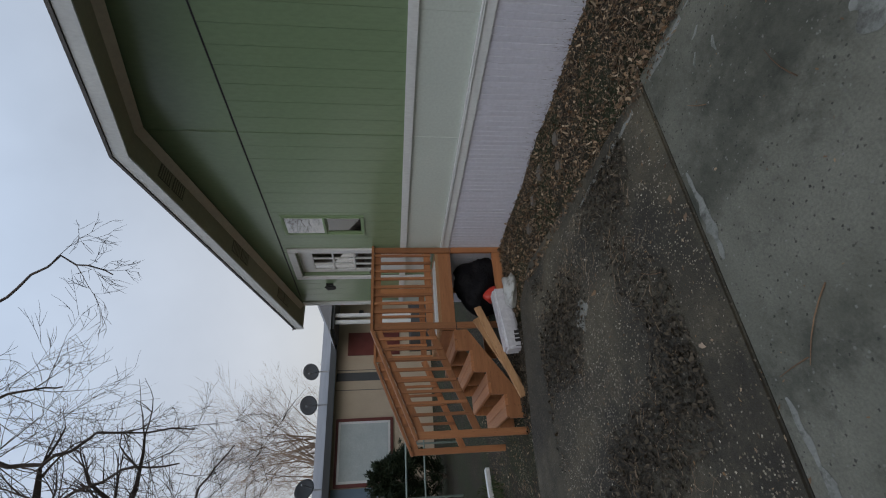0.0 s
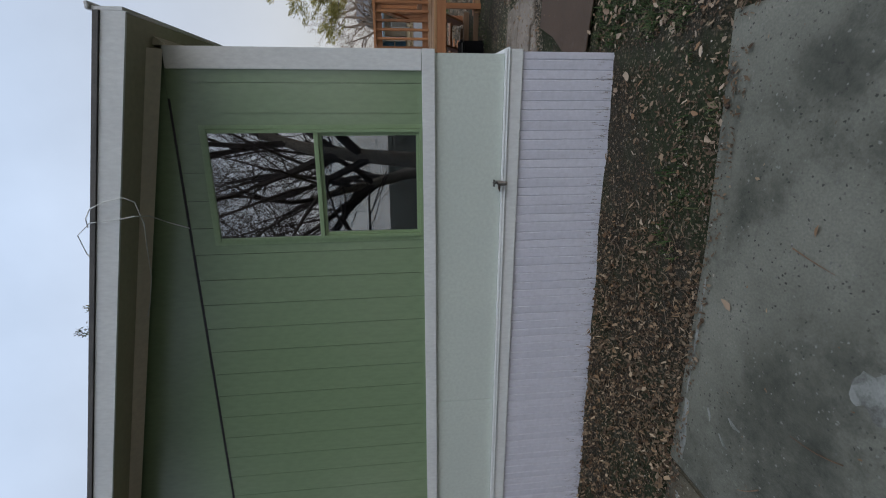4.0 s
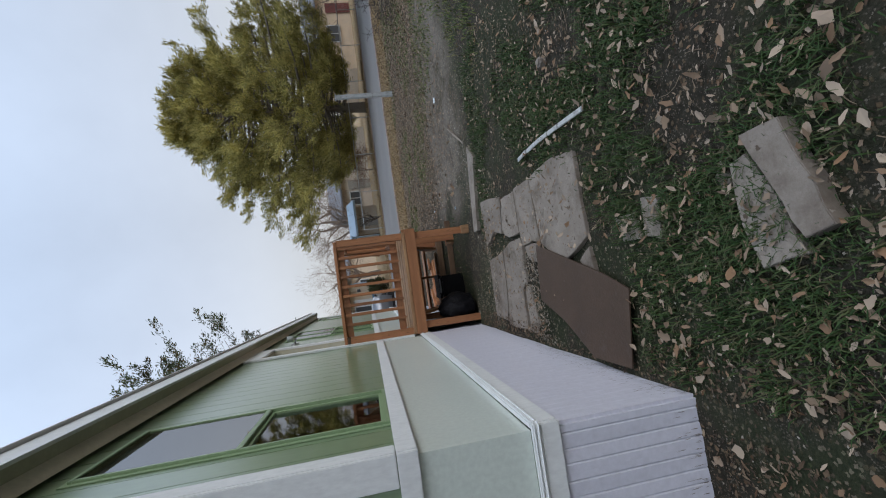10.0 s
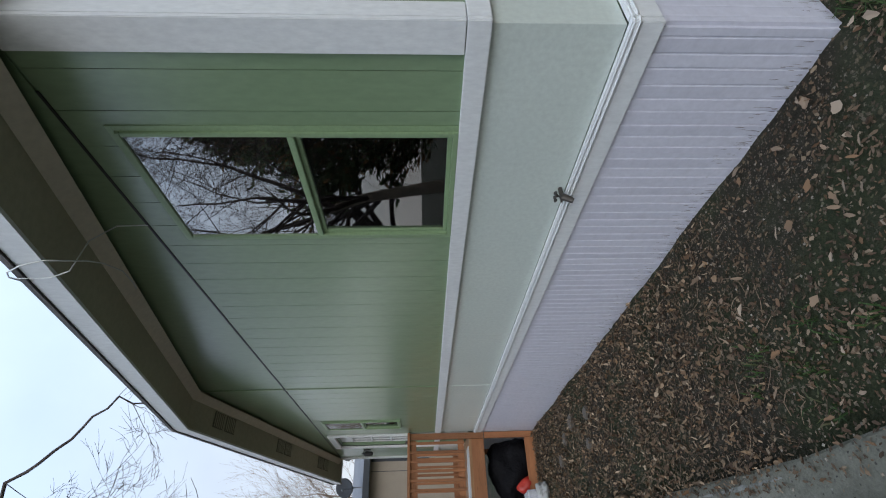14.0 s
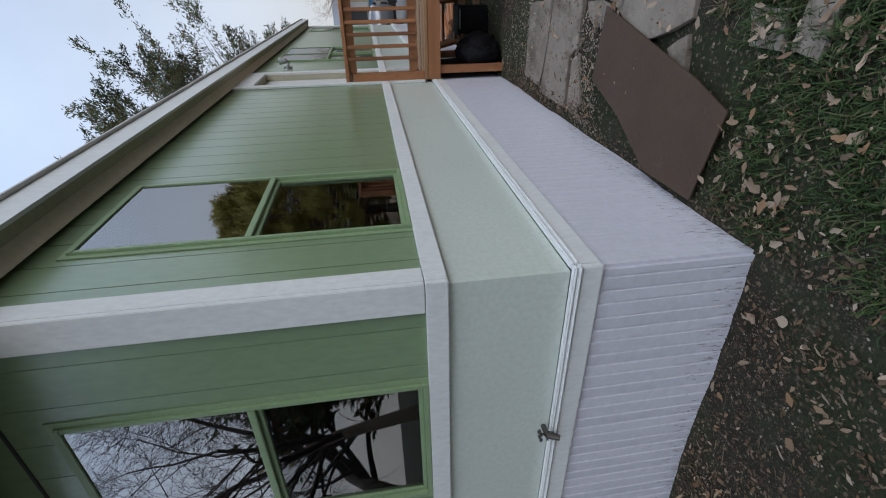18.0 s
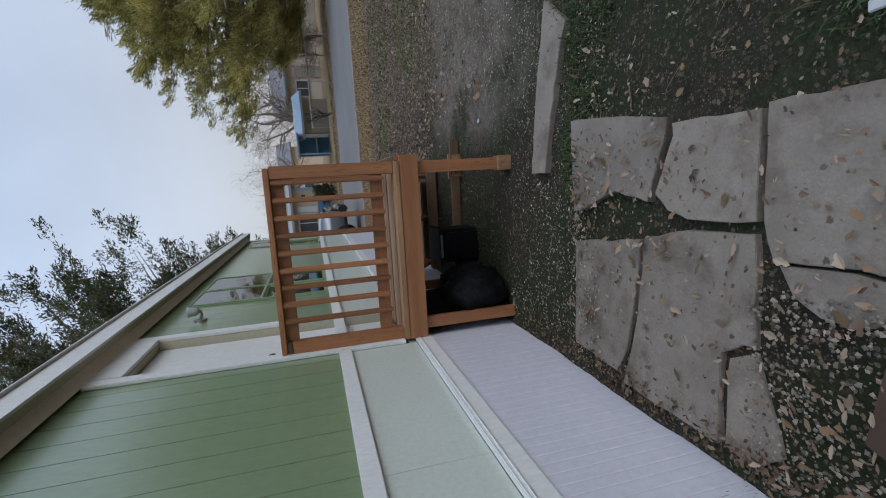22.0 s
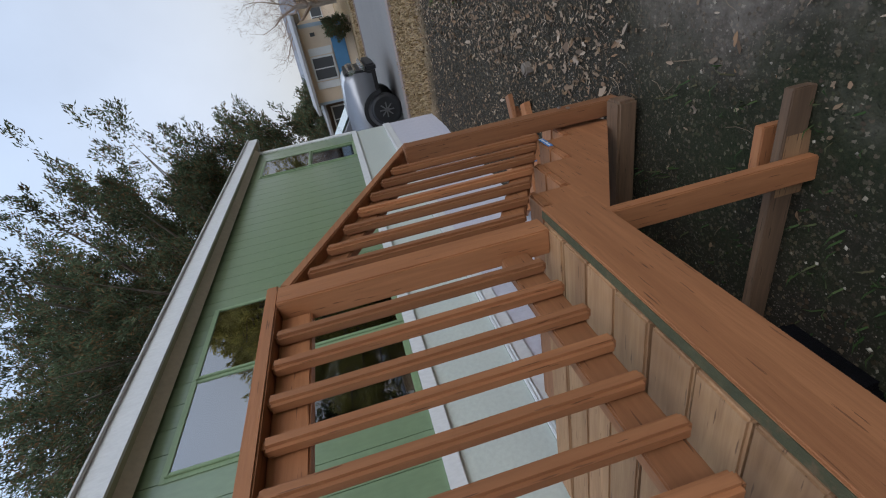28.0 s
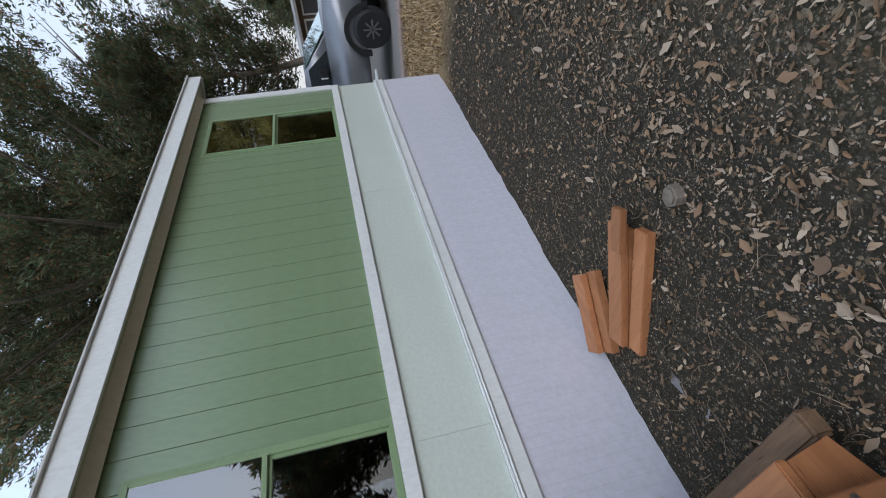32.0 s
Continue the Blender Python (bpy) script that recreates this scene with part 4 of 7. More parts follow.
    for y in (-1.262, -0.75, -0.17):
        out = [(5.502, tops[0] - 0.0385)]
        for k in range(4):
            out.append((fronts[k + 1] - 0.014, tops[k] - 0.0385))
            if k < 3:
                out.append((fronts[k + 1] - 0.014, tops[k + 1] - 0.0385))
        out += [(6.79, 0.10), (6.56, 0.015), (6.45, 0.075), (5.502, 0.625)]
        bm = bmesh.new()
        f0 = [bm.verts.new((x, y - 0.019, z)) for x, z in out]
        f1 = [bm.verts.new((x, y + 0.019, z)) for x, z in out]
        bm.faces.new(f0)
        bm.faces.new(f1[::-1])
        for i in range(len(out)):
            j = (i + 1) % len(out)
            bm.faces.new((f0[j], f0[i], f1[i], f1[j]))
        bmesh.ops.recalc_face_normals(bm, faces=bm.faces)
        part("stringer", bm, WOOD, p, at=(5.5, y, 0.5))
    for k in range(4):
        z = tops[k]
        for j in range(2):
            xt = fronts[k] + 0.008 + j * 0.144
            part("tread", box(xt, xt + 0.136, -1.281, -0.13, z - 0.038, z, 0.007), WOOD, p, at=(xt, -1.3, z))
    for a, b, r in (((6.42, -1.42, 0.015), (6.42, -0.1, 0.015), 0.062), ((6.86, -1.2, 0.02), (6.86, -0.1, 0.02), 0.05)):
        part("sleeper", beam(a, b, 2 * r, 1.7 * r, 0.012), DARKWOOD[1], p, "dark old squared timber under the steps", at=a)


deck_porch()


def front_porch():
    p = thing("wooden_porch", (0, 6.75, 0), "new cedar-stained wooden front porch with steps and rails", "porch")
    x0, x1, y0, y1, zd = -1.33, -0.02, 6.75, 8.1, 0.85
    for i in range(9):
        w = (y1 - y0) / 9
        part("deck_board", box(x0, x1, y0 + i * w + 0.003, y0 + (i + 1) * w - 0.003, zd - 0.038, zd, 0.005), RAW, p, at=(x0, y0 + i * w, zd))
    for y in (y0 + 0.02, y1 - 0.02):
        part("rim_joist", beam((x0, y, 0.72), (x1, y, 0.72), 0.038, 0.184), WOOD, p, at=(x0, y, 0.7))
    part("rim_joist", beam((x0 + 0.02, y0 + 0.04, 0.72), (x0 + 0.02, y1 - 0.04, 0.72), 0.038, 0.184), WOOD, p, at=(x0, y0, 0.7))
    zt = 1.76
    for y in (y0 - 0.02, y1 + 0.02):
        g = ground_z(0, y) - 0.05
        for x in (-0.07, -1.28):
            part("leg", box(x - 0.045, x + 0.045, y - 0.02, y + 0.02, g, 0.62, 0.004), WOOD, p, at=(x, y, g))
            part("post", box(x - 0.045, x + 0.045, y - 0.02, y + 0.02, 0.63, zt - 0.038, 0.004), WOOD, p, at=(x, y, 0.7))
        part("lower_rail", box(-1.23, -0.12, y - 0.019, y + 0.019, g + 0.04, g + 0.18, 0.004), WOOD, p, at=(-1, y, g))
        part("rail_cap", box(-1.34, -0.01, y - 0.045, y + 0.045, zt - 0.038, zt, 0.004), WOOD, p, at=(-1, y, zt))
        part("top_rail", box(-1.23, -0.12, y - 0.019 + 0.02, y + 0.019 + 0.02, zt - 0.13, zt - 0.04, 0.004), WOOD, p, at=(-1, y, zt))
        part("bottom_rail", box(-1.23, -0.12, y + 0.001, y + 0.039, 0.93, 1.02, 0.004), WOOD, p, at=(-1, y, 1))
        for i in range(8):
            x = -0.17 - 0.128 * i
            part("baluster", box(x - 0.019, x + 0.019, y - 0.037, y - 0.001, 0.92, zt - 0.04, 0.004), WOOD, p, at=(x, y, 1))
        a, b = (-1.33, y, 1.742), (-2.75, y, 1.2)
        sl = (b[2] - a[2]) / (b[0] - a[0])
        part("rail_cap", beam(a, b, 0.09, 0.038), WOOD, p, at=a)
        part("top_rail", beam((-1.33, y + 0.02, 1.66), (-2.66, y + 0.02, 1.66 - sl * 1.33), 0.038, 0.09), WOOD, p, at=a)
        part("bottom_rail", beam((-1.33, y + 0.02, 0.98), (-2.66, y + 0.02, 0.98 - sl * 1.33), 0.038, 0.09), WOOD, p, at=a)
        part("post", box(-2.74, -2.65, y - 0.02, y + 0.02, -0.15, 1.2, 0.004), WOOD, p, at=(-2.7, y, 0))
        for i in range(8):
            x = -1.46 - 0.142 * i
            zc = 1.69 + sl * (x + 1.33)
            part("baluster", box(x - 0.019, x + 0.019, y - 0.037, y - 0.001, zc - 0.74, zc, 0.004), WOOD, p, at=(x, y, 1))
    rise, run = 0.19, 0.3
    for y in (y0 + 0.03, (y0 + y1) / 2, y1 - 0.03):
        out = [(x0, 0.81)]
        for k in range(1, 5):
            out += [(x0 - run * (k - 1), zd - rise * k - 0.038), (x0 - run * k, zd - rise * k - 0.038)]
        out += [(x0 - run * 4, -0.15), (x0 - 0.95, -0.15), (x0, 0.48)]
        bm = bmesh.new()
        f0 = [bm.verts.new((x, y - 0.019, z)) for x, z in out]
        f1 = [bm.verts.new((x, y + 0.019, z)) for x, z in out]
        bm.faces.new(f0)
        bm.faces.new(f1[::-1])
        for i in range(len(out)):
            j = (i + 1) % len(out)
            bm.faces.new((f0[j], f0[i], f1[i], f1[j]))
        bmesh.ops.recalc_face_normals(bm, faces=bm.faces)
        part("stringer", bm, WOOD, p, at=(x0, y, 0.5))
    for k in range(1, 5):
        z = zd - rise * k
        for j in range(2):
            xa = x0 - run * (k - 1) - j * 0.145
            part("tread", box(xa - 0.14, xa, y0 + 0.005, y1 - 0.005, z - 0.038, z, 0.005), WOOD, p, at=(xa, y0, z))
    p.location, p.scale = (0, 6.40, 0.02), (0.965, 0.96, 1.0)


front_porch()

# ---- doors, lamp, tap, wire ----
def side_door():
    d = thing("door_1", (4.605, 0, 0.87), "white flush door set deep in a white casing", "door", kind="structure")
    part("casing", box(4.105, 4.21, -0.028, -0.001, 0.87, 3.0, 0.004), WHITE, d)
    part("casing", box(5.01, 5.115, -0.028, -0.001, 0.87, 3.0, 0.004), WHITE, d)
    part("casing", box(4.211, 5.009, -0.028, -0.001, 2.80, 3.0, 0.004), WHITE, d)
    part("jamb", box(4.19, 4.224, 0.0, 0.12, 0.87, 2.83, 0.002), SOFFIT, d)
    part("jamb", box(4.996, 5.03, 0.0, 0.12, 0.87, 2.83, 0.002), SOFFIT, d)
    part("jamb", box(4.224, 4.996, 0.0, 0.12, 2.80, 2.83, 0.002), SOFFIT, d)
    leaf = part("door_leaf", box(4.23, 4.99, 0.065, 0.105, 0.90, 2.795, 0.003), WHITE, d, "white painted flush door leaf")
    knob = tube([(4.305, 0.064, 1.85), (4.305, 0.03, 1.85), (4.305, 0.02, 1.85), (4.305, 0.0, 1.85)], [0.012, 0.012, 0.028, 0.022], 12)
    part("door_handle", knob, BRASS, leaf, "dull metal knob", True)
    part("threshold", box(4.225, 4.995, -0.03, 0.12, 0.868, 0.895, 0.004), METAL, d)


side_door()


def front_door():
    d = thing("door_2", (0, 6.860, 0.87), "white front door with a nine-pane window", "door", kind="structure")
    part("casing", box(-0.028, -0.001, 6.410, 6.496, 0.87, 2.98, 0.004), WHITE, d)
    part("casing", box(-0.028, -0.001, 7.234, 7.320, 0.87, 2.98, 0.004), WHITE, d)
    part("casing", box(-0.028, -0.001, 6.497, 7.233, 2.88, 2.98, 0.004), WHITE, d)
    leaf = part("door_leaf", box(0.06, 0.1, 6.501, 7.229, 0.89, 2.875, 0.003), WHITE, d, "white panelled door leaf")
    part("pane", box(0.052, 0.059, 6.615, 7.115, 1.75, 2.68), GLASS, leaf, "dark door glass")
    for i in range(4):
        y = 6.615 + i * 0.50 / 3
        part("muntin", box(0.038, 0.058, y - 0.012, y + 0.012, 1.75, 2.68, 0.002), WHITE, leaf)
        z = 1.75 + i * 0.93 / 3
        part("muntin", box(0.036, 0.056, 6.615, 7.115, z - 0.012, z + 0.012, 0.002), WHITE, leaf)
    part("door_handle", tube([(0.06, 7.179, 1.82), (0.03, 7.179, 1.82), (0.02, 7.179, 1.82), (0.0, 7.179, 1.82)], [0.012, 0.012, 0.028, 0.022], 12), BRASS, leaf, "dull metal knob", True)


front_door()

FROST = material("frosted_glass", (0.45, 0.48, 0.47), 0.2, (0.38, 0.41, 0.41), 6, 40, 0.1)


def porch_lamp(name, p, axis, label):
    lamp = thing(name, p, label, "lamp")
    x, y, z = p
    o = (lambda d, u, h: (x - d, y + u, z + h)) if axis == "y" else (lambda d, u, h: (x + u, y - d, z + h))
    part("base_plate", tube([o(-0.0, 0, 0), o(0.02, 0, 0)], [0.06, 0.055], 16), METAL, lamp)
    part("arm", tube([o(0.02, 0, 0), o(0.07, 0, -0.02), o(0.1, 0, 0.0)], [0.014, 0.012, 0.02], 8), METAL, lamp)
    prof = [(0.0, 0.018), (0.012, 0.032), (0.035, 0.043), (0.06, 0.041), (0.085, 0.05), (0.1, 0.052)]
    part("shade", tube([o(0.1, 0, 0.0 + h) for h, r in prof], [r for h, r in prof], 18), FROST, lamp, "scalloped frosted glass shade", True)


porch_lamp("wall_lamp", (5.575, 0, 2.60), "x", "wall lamp with white frosted glass shade beside the door")
fl = thing("wall_lamp", (0, 7.54, 2.5), "small dark wall lantern beside the front door", "lamp")
part("base_plate", box(-0.02, -0.001, 7.51, 7.57, 2.44, 2.56, 0.004), BLACK, fl)
part("lantern", tube([(-0.07, 7.54, 2.4), (-0.07, 7.54, 2.42), (-0.07, 7.54, 2.52), (-0.07, 7.54, 2.56)], [0.02, 0.035, 0.045, 0.012], 8), BLACK, fl)
part("arm", tube([(-0.02, 7.54, 2.54), (-0.07, 7.54, 2.58), (-0.07, 7.54, 2.55)], 0.008, 6), BLACK, fl)


def tap():
    t = thing("garden_tap", (-0.03, 0.89, 0.8), "small weathered metal hose tap over the belt moulding", "tap")
    part("pipe", tube([(-0.001, 0.89, 0.82), (-0.06, 0.89, 0.82)], 0.012, 10), BRASS, t)
    part("body", tube([(-0.05, 0.89, 0.845), (-0.055, 0.89, 0.82), (-0.07, 0.89, 0.79), (-0.085, 0.89, 0.765)], [0.012, 0.02, 0.017, 0.014], 10), BRASS, t)
    h = bmesh.new()
    for k in range(6):
        a = k * math.pi / 3
        add_box(h, -0.057 + 0.022 * math.cos(a) - 0.006, -0.057 + 0.022 * math.cos(a) + 0.006, 0.89 + 0.022 * math.sin(a) - 0.006, 0.89 + 0.022 * math.sin(a) + 0.006, 0.85, 0.858)
    add_box(h, -0.062, -0.052, 0.872, 0.908, 0.851, 0.857)
    part("handle", h, BRASS, t)
    part("rust_patch", tube([(-0.036, 0.96, 0.80), (-0.037, 0.93, 0.81), (-0.037, 0.91, 0.81)], [0.004, 0.009, 0.006], 6), BROWN, t)


tap()
w = tube([(0.0, 1.18, 3.04), (-0.05, 1.12, 3.16), (-0.2, 1.04, 3.20), (-0.4, 1.0, 3.19), (-0.43, 1.01, 3.27), (-0.42, 1.03, 3.44), (-0.36, 1.12, 3.56), (-0.33, 1.25, 3.55), (-0.36, 1.33, 3.48)], 0.0035, 6)
tagged(part("cable", w, WHITE, at=(0, 1.18, 3.04)), "thin loose white cable looped over the roof edge", "cable")

# ---- broken slab path ----
def rough_slab(pts, top, label, thick=0.06, mat=None):
    """A broken slab: its outline is roughened, its top tilts a little."""
    out = []
    n = len(pts)
    for i in range(n):
        a, b = Vector((*pts[i], 0)), Vector((*pts[(i + 1) % n], 0))
        k = max(2, int((b - a).length / 0.07))
        for j in range(k):
            p = a.lerp(b, j / k)
            q = 0.014 if j else 0.004
            out.append((p.x + q * noise.noise((p.x * 9, p.y * 9, 1)), p.y + q * noise.noise((p.x * 9, p.y * 9, 5))))
    top -= 0.012
    bm = prism(out, top - thick, top, 0.003)
    return tagged(part("paving_slab", bm, mat or SLAB, at=(*pts[0], top - thick)), label, "slab", "broken path slabs")


for pts, top in (
    ([(0.74, -1.39), (1.07, -1.435), (1.33, -1.425), (1.545, -1.40), (1.47, -0.86), (1.27, -0.75), (1.09, -0.71), (0.88, -0.77), (0.72, -0.84)], 0.035),
    ([(1.565, -1.40), (1.955, -1.40), (1.955, -1.01), (1.915, -0.885), (1.80, -0.89), (1.66, -0.90), (1.50, -0.875)], 0.03),
    ([(1.90, -0.87), (1.68, -0.885), (1.53, -0.86), (1.62, -0.74), (1.76, -0.73), (1.85, -0.78)], 0.022),
    ([(1.985, -1.385), (2.385, -1.39), (2.375, -1.34), (2.475, -1.10), (2.40, -1.03), (2.29, -1.0), (2.14, -1.0), (1.985, -1.01)], 0.025),
    ([(2.415, -1.42), (2.79, -1.47), (3.16, -1.50), (3.14, -0.99), (3.0, -1.02), (2.76, -1.11), (2.53, -1.06), (2.425, -1.33)], 0.02),
    ([(1.99, -0.965), (2.29, -0.955), (2.545, -0.90), (2.575, -0.66), (2.62, -0.38), (2.70, -0.13), (2.12, -0.12), (2.11, -0.5), (2.02, -0.56), (1.97, -0.56)], 0.02),
    ([(2.575, -0.885), (3.13, -0.82), (3.15, -0.2), (2.75, -0.17), (2.66, -0.37), (2.61, -0.66)], 0.015),
    ([(1.97, -0.54), (2.09, -0.48), (2.10, -0.12), (1.96, -0.10), (1.86, -0.2)], 0.004),
    ([(3.46, -2.25), (3.22, -2.06), (3.28, -1.94), (3.42, -1.5), (3.5, -1.22), (3.68, -1.22), (3.6, -1.7)], 0.01),
    ([(0.73, -0.77), (0.88, -0.69), (0.80, -0.60), (0.70, -0.6)], 0.028),
    ([(0.18, -0.90), (0.38, -0.90), (0.33, -0.76), (0.17, -0.76)], 0.03),
    ([(-0.01, -0.95), (0.12, -0.96), (0.13, -0.77), (0.0, -0.74)], 0.03),
    ([(0.6, -1.2), (0.62, -1.02), (0.42, -1.0), (0.45, -1.18)], 0.005),
):
    rough_slab(pts, top, "pale broken concrete path slab among leaves")
for pts, top in (([(-0.57, -1.05), (-0.73, -1.06), (-0.85, -0.70), (-0.75, -0.67), (-0.66, -0.86)], 0.075), ([(-0.48, -0.97), (-0.555, -0.99), (-0.65, -0.84), (-0.73, -0.62), (-0.55, -0.58), (-0.49, -0.74)], 0.05), ([(-0.42, -1.0), (-0.38, -0.94), (-0.42, -0.87), (-0.46, -0.92)], 0.03)):
    rough_slab(pts, top, "grey rough broken concrete chunk in the grass")
for x, y, r in ((-0.45, 3.7, 0.1), (-0.72, 3.78, 0.09), (-0.4, 4.25, 0.12), (-0.68, 4.9, 0.1), (7.88, -1.385, 0.07), (7.1, -1.9, 0.04), (1.0, -2.1, 0.05), (-0.5, 4.6, 0.09)):
    pts = [(x + r * (0.8 + 0.35 * noise.noise((k, x, y))) * math.cos(k * 0.9), y + r * (0.75 + 0.35 * noise.noise((k, y, x))) * math.sin(k * 0.9)) for k in range(7)]
    z = ground_z(x, y) + 0.05 + 0.1 * r
    tagged(part("stone", prism(pts, z - 0.09, z - (0.03 if x < 0 else 0), 0.012), SLAB if x > 0 else STONE, at=(x, y, z - 0.09)), "pale flat stone lying in leaf litter", "stone")

bm = prism([(0.31, -0.51), (0.56, -0.60), (1.54, -0.86), (1.60, -0.42), (1.20, -0.28), (0.82, -0.07), (0.40, -0.07)], 0.038, 0.046)
tagged(part("brown_board_sheet", bm, BROWN, at=(0.4, -0.1, 0.038)), "flat damp brown fibreboard sheet lying on the path", "board")

PVC = material("white_plastic", (0.5, 0.51, 0.5), 0.4, (0.36, 0.37, 0.36), 5, 50, 0.05, stain=(0.1, 0.09, 0.07), stain_scale=9)
for a, b in (((1.68, -1.59, 0.03), (1.48, -1.605, 0.032)), ((1.46, -1.60, 0.03), (1.27, -1.605, 0.03)), ((1.26, -1.605, 0.032), (1.04, -1.60, 0.034)), ((1.02, -1.595, 0.035), (0.86, -1.59, 0.036)), ((0.845, -1.59, 0.035), (0.5, -1.57, 0.04))):
    p = beam(a, b, 0.032, 0.012, 0.003)
    tagged(part("plastic_edging", p, PVC, at=a), "dirty white plastic edging strip in the grass", "edging", "plastic edging strips")
tagged(part("stick", tube([(4.41, -2.81, -0.01), (3.99, -2.57, 0.0), (3.62, -2.35, -0.01)], [0.012, 0.014, 0.01], 7), SLAB, at=(4.39, -2.8, 0)), "pale bare stick lying on the lawn", "stick")

# ---- under and beside the rear porch ----
BAGMAT = material("black_bag", (0.003, 0.003, 0.004), 0.6, (0.007, 0.007, 0.009), 8, 30, 0.6, bump_scale=22, depth=0.03, spec=0.12)
GREYP = plain("grey_plastic", (0.12, 0.125, 0.135), 0.5)


def foot_block():
    b = thing("foot_block", (5.51, -1.36, -0.1), "cut cedar blocks nailed round the foot of a porch leg", "block")
    part("block", box(5.53, 5.57, -1.48, -1.22, -0.1, 0.04, 0.004), WOOD, b)
    part("block", box(5.45, 5.49, -1.47, -1.24, -0.1, 0.03, 0.004), RAW, b)


foot_block()
tote = thing("storage_tote", (5.17, -0.58, -0.08), "black plastic storage tote with a grey rim under the porch", "tote")
part("body", box(4.98, 5.36, -0.74, -0.42, -0.08, 0.30, 0.03), BAGMAT, tote)
part("lid", box(4.96, 5.38, -0.76, -0.40, 0.301, 0.33, 0.012), BAGMAT, tote)
part("label_strip", box(4.954, 4.959, -0.70, -0.48, 0.304, 0.326, 0.001), GREYP, tote, "grey plastic strip on the rim")


def rubbish_bag(at, size, stretch, seed, label):
    """A knotted sack: a lumpy ball that sits flat, with sharp folds."""
    bm = bmesh.new()
    bmesh.ops.create_icosphere(bm, subdivisions=4, radius=size)
    o = Vector((seed * 3.1, seed * 1.7, seed))
    for v in bm.verts:
        u = v.co / size
        k = 1 + 0.30 * noise.noise(u * 1.2 + o) + 0.26 * abs(noise.noise(u * 3.0 + o)) + 0.10 * abs(noise.noise(u * 7.0 + o))
        v.co = Vector((v.co.x * stretch[0] * k, v.co.y * stretch[1] * k, max(v.co.z * stretch[2] * k, -0.55 * size)))
    bm.transform(Matrix.Translation(at))
    return tagged(part("rubbish_bag", bm, BAGMAT, at=(at[0], at[1], at[2] - 0.55 * size), smooth=True), label, "bag")


rubbish_bag((4.46, -0.27, 0.14), 0.26, (1.05, 0.72, 1.1), 2, "crumpled black plastic bag under the porch")
rubbish_bag((4.88, -0.22, 0.08), 0.2, (1.2, 0.8, 1.2), 5, "second black plastic bag slumped under the porch")

bm = bmesh.new()
us = [4.16 + 1.26 * k / 48 for k in range(49)]
rows = []
for j in range(9):
    h = j / 8
    rows.append([bm.verts.new((u, -0.052 - 0.10 * (1 - h) ** 2 - 0.03 * abs(noise.noise((u * 5, h * 2, 1))) - 0.012 * abs(noise.noise((u * 16, h * 5, 4))), -0.08 + 0.74 * h + 0.03 * noise.noise((u * 4, 0, h)))) for u in us])
for r0, r1 in zip(rows, rows[1:]):
    for k in range(48):
        bm.faces.new((r0[k], r0[k + 1], r1[k + 1], r1[k]))
sheet_ob = tagged(part("plastic_sheet", bm, BAGMAT, at=(4.79, -0.1, -0.08), smooth=True), "black plastic sheet hung over the skirting under the porch", "plastic")
sheet_ob.modifiers.new("thick", "SOLIDIFY").thickness = 0.002


def lumber(name, pieces, label, mat=None):
    t = thing(name, (*pieces[0][0][:2], ground_z(*pieces[0][0][:2])), label, "lumber")
    for a, b, w, h in pieces:
        part("board", beam(a, b, w, h, 0.005), mat or WOOD, t, at=a)


gz = ground_z(8, -0.6)
lumber("lumber_offcuts", [((8.30, -0.45, gz + 0.10), (7.91, -0.11, gz + 0.10), 0.14, 0.04), ((8.24, -0.53, gz + 0.05), (7.84, -0.19, gz + 0.05), 0.13, 0.05),
                          ((8.13, -1.03, gz + 0.07), (7.80, -0.36, gz + 0.07), 0.14, 0.045), ((8.11, -1.00, gz + 0.025), (7.79, -0.34, gz + 0.025), 0.13, 0.04),
                          ((7.96, -1.10, gz + 0.03), (7.68, -0.42, gz + 0.03), 0.11, 0.055), ((8.10, -1.16, gz + 0.115), (8.00, -0.93, gz + 0.115), 0.09, 0.04)], "short cedar lumber offcuts piled against the skirting")
tagged(part("metal_bracket", beam((7.435, -0.52, gz + 0.012), (7.175, -0.60, gz + 0.012), 0.06, 0.012, 0.002), METAL, at=(7.415, -0.5, gz)), "dull metal hanger bracket lying in the dirt", "bracket")

BLUE = plain("blue_label", (0.02, 0.22, 0.62), 0.4)
PALE = plain("pale_print", (0.75, 0.82, 0.85), 0.5)


def label_tag(c, u, v, name="lumber_tag"):
    """A stapled blue lumber tag with pale print bars; u along it, v across it."""
    c, u, v = Vector(c), Vector(u), Vector(v)
    n = u.cross(v).normalized()
    t = thing(name, c, "small blue and white paper tag stapled to board end", "tag", "lumber tags")

    def sheet(a0, a1, b0, b1, h):
        bm = bmesh.new()
        q = [bm.verts.new(c + u * a + v * b + n * k) for k in (h, h + 0.0008) for a, b in ((a0, b0), (a1, b0), (a1, b1), (a0, b1))]
        for f in ((0, 3, 2, 1), (4, 5, 6, 7), (0, 1, 5, 4), (1, 2, 6, 5), (2, 3, 7, 6), (3, 0, 4, 7)):
            bm.faces.new([q[i] for i in f])
        return bm

    part("sheet", sheet(-0.035, 0.035, -0.014, 0.014, 0.001), BLUE, t)
    part("print_bar", sheet(-0.025, 0.015, -0.004, 0.006, 0.0022), PALE, t)
    part("print_bar", sheet(0.02, 0.03, -0.01, 0.01, 0.0022), PALE, t)


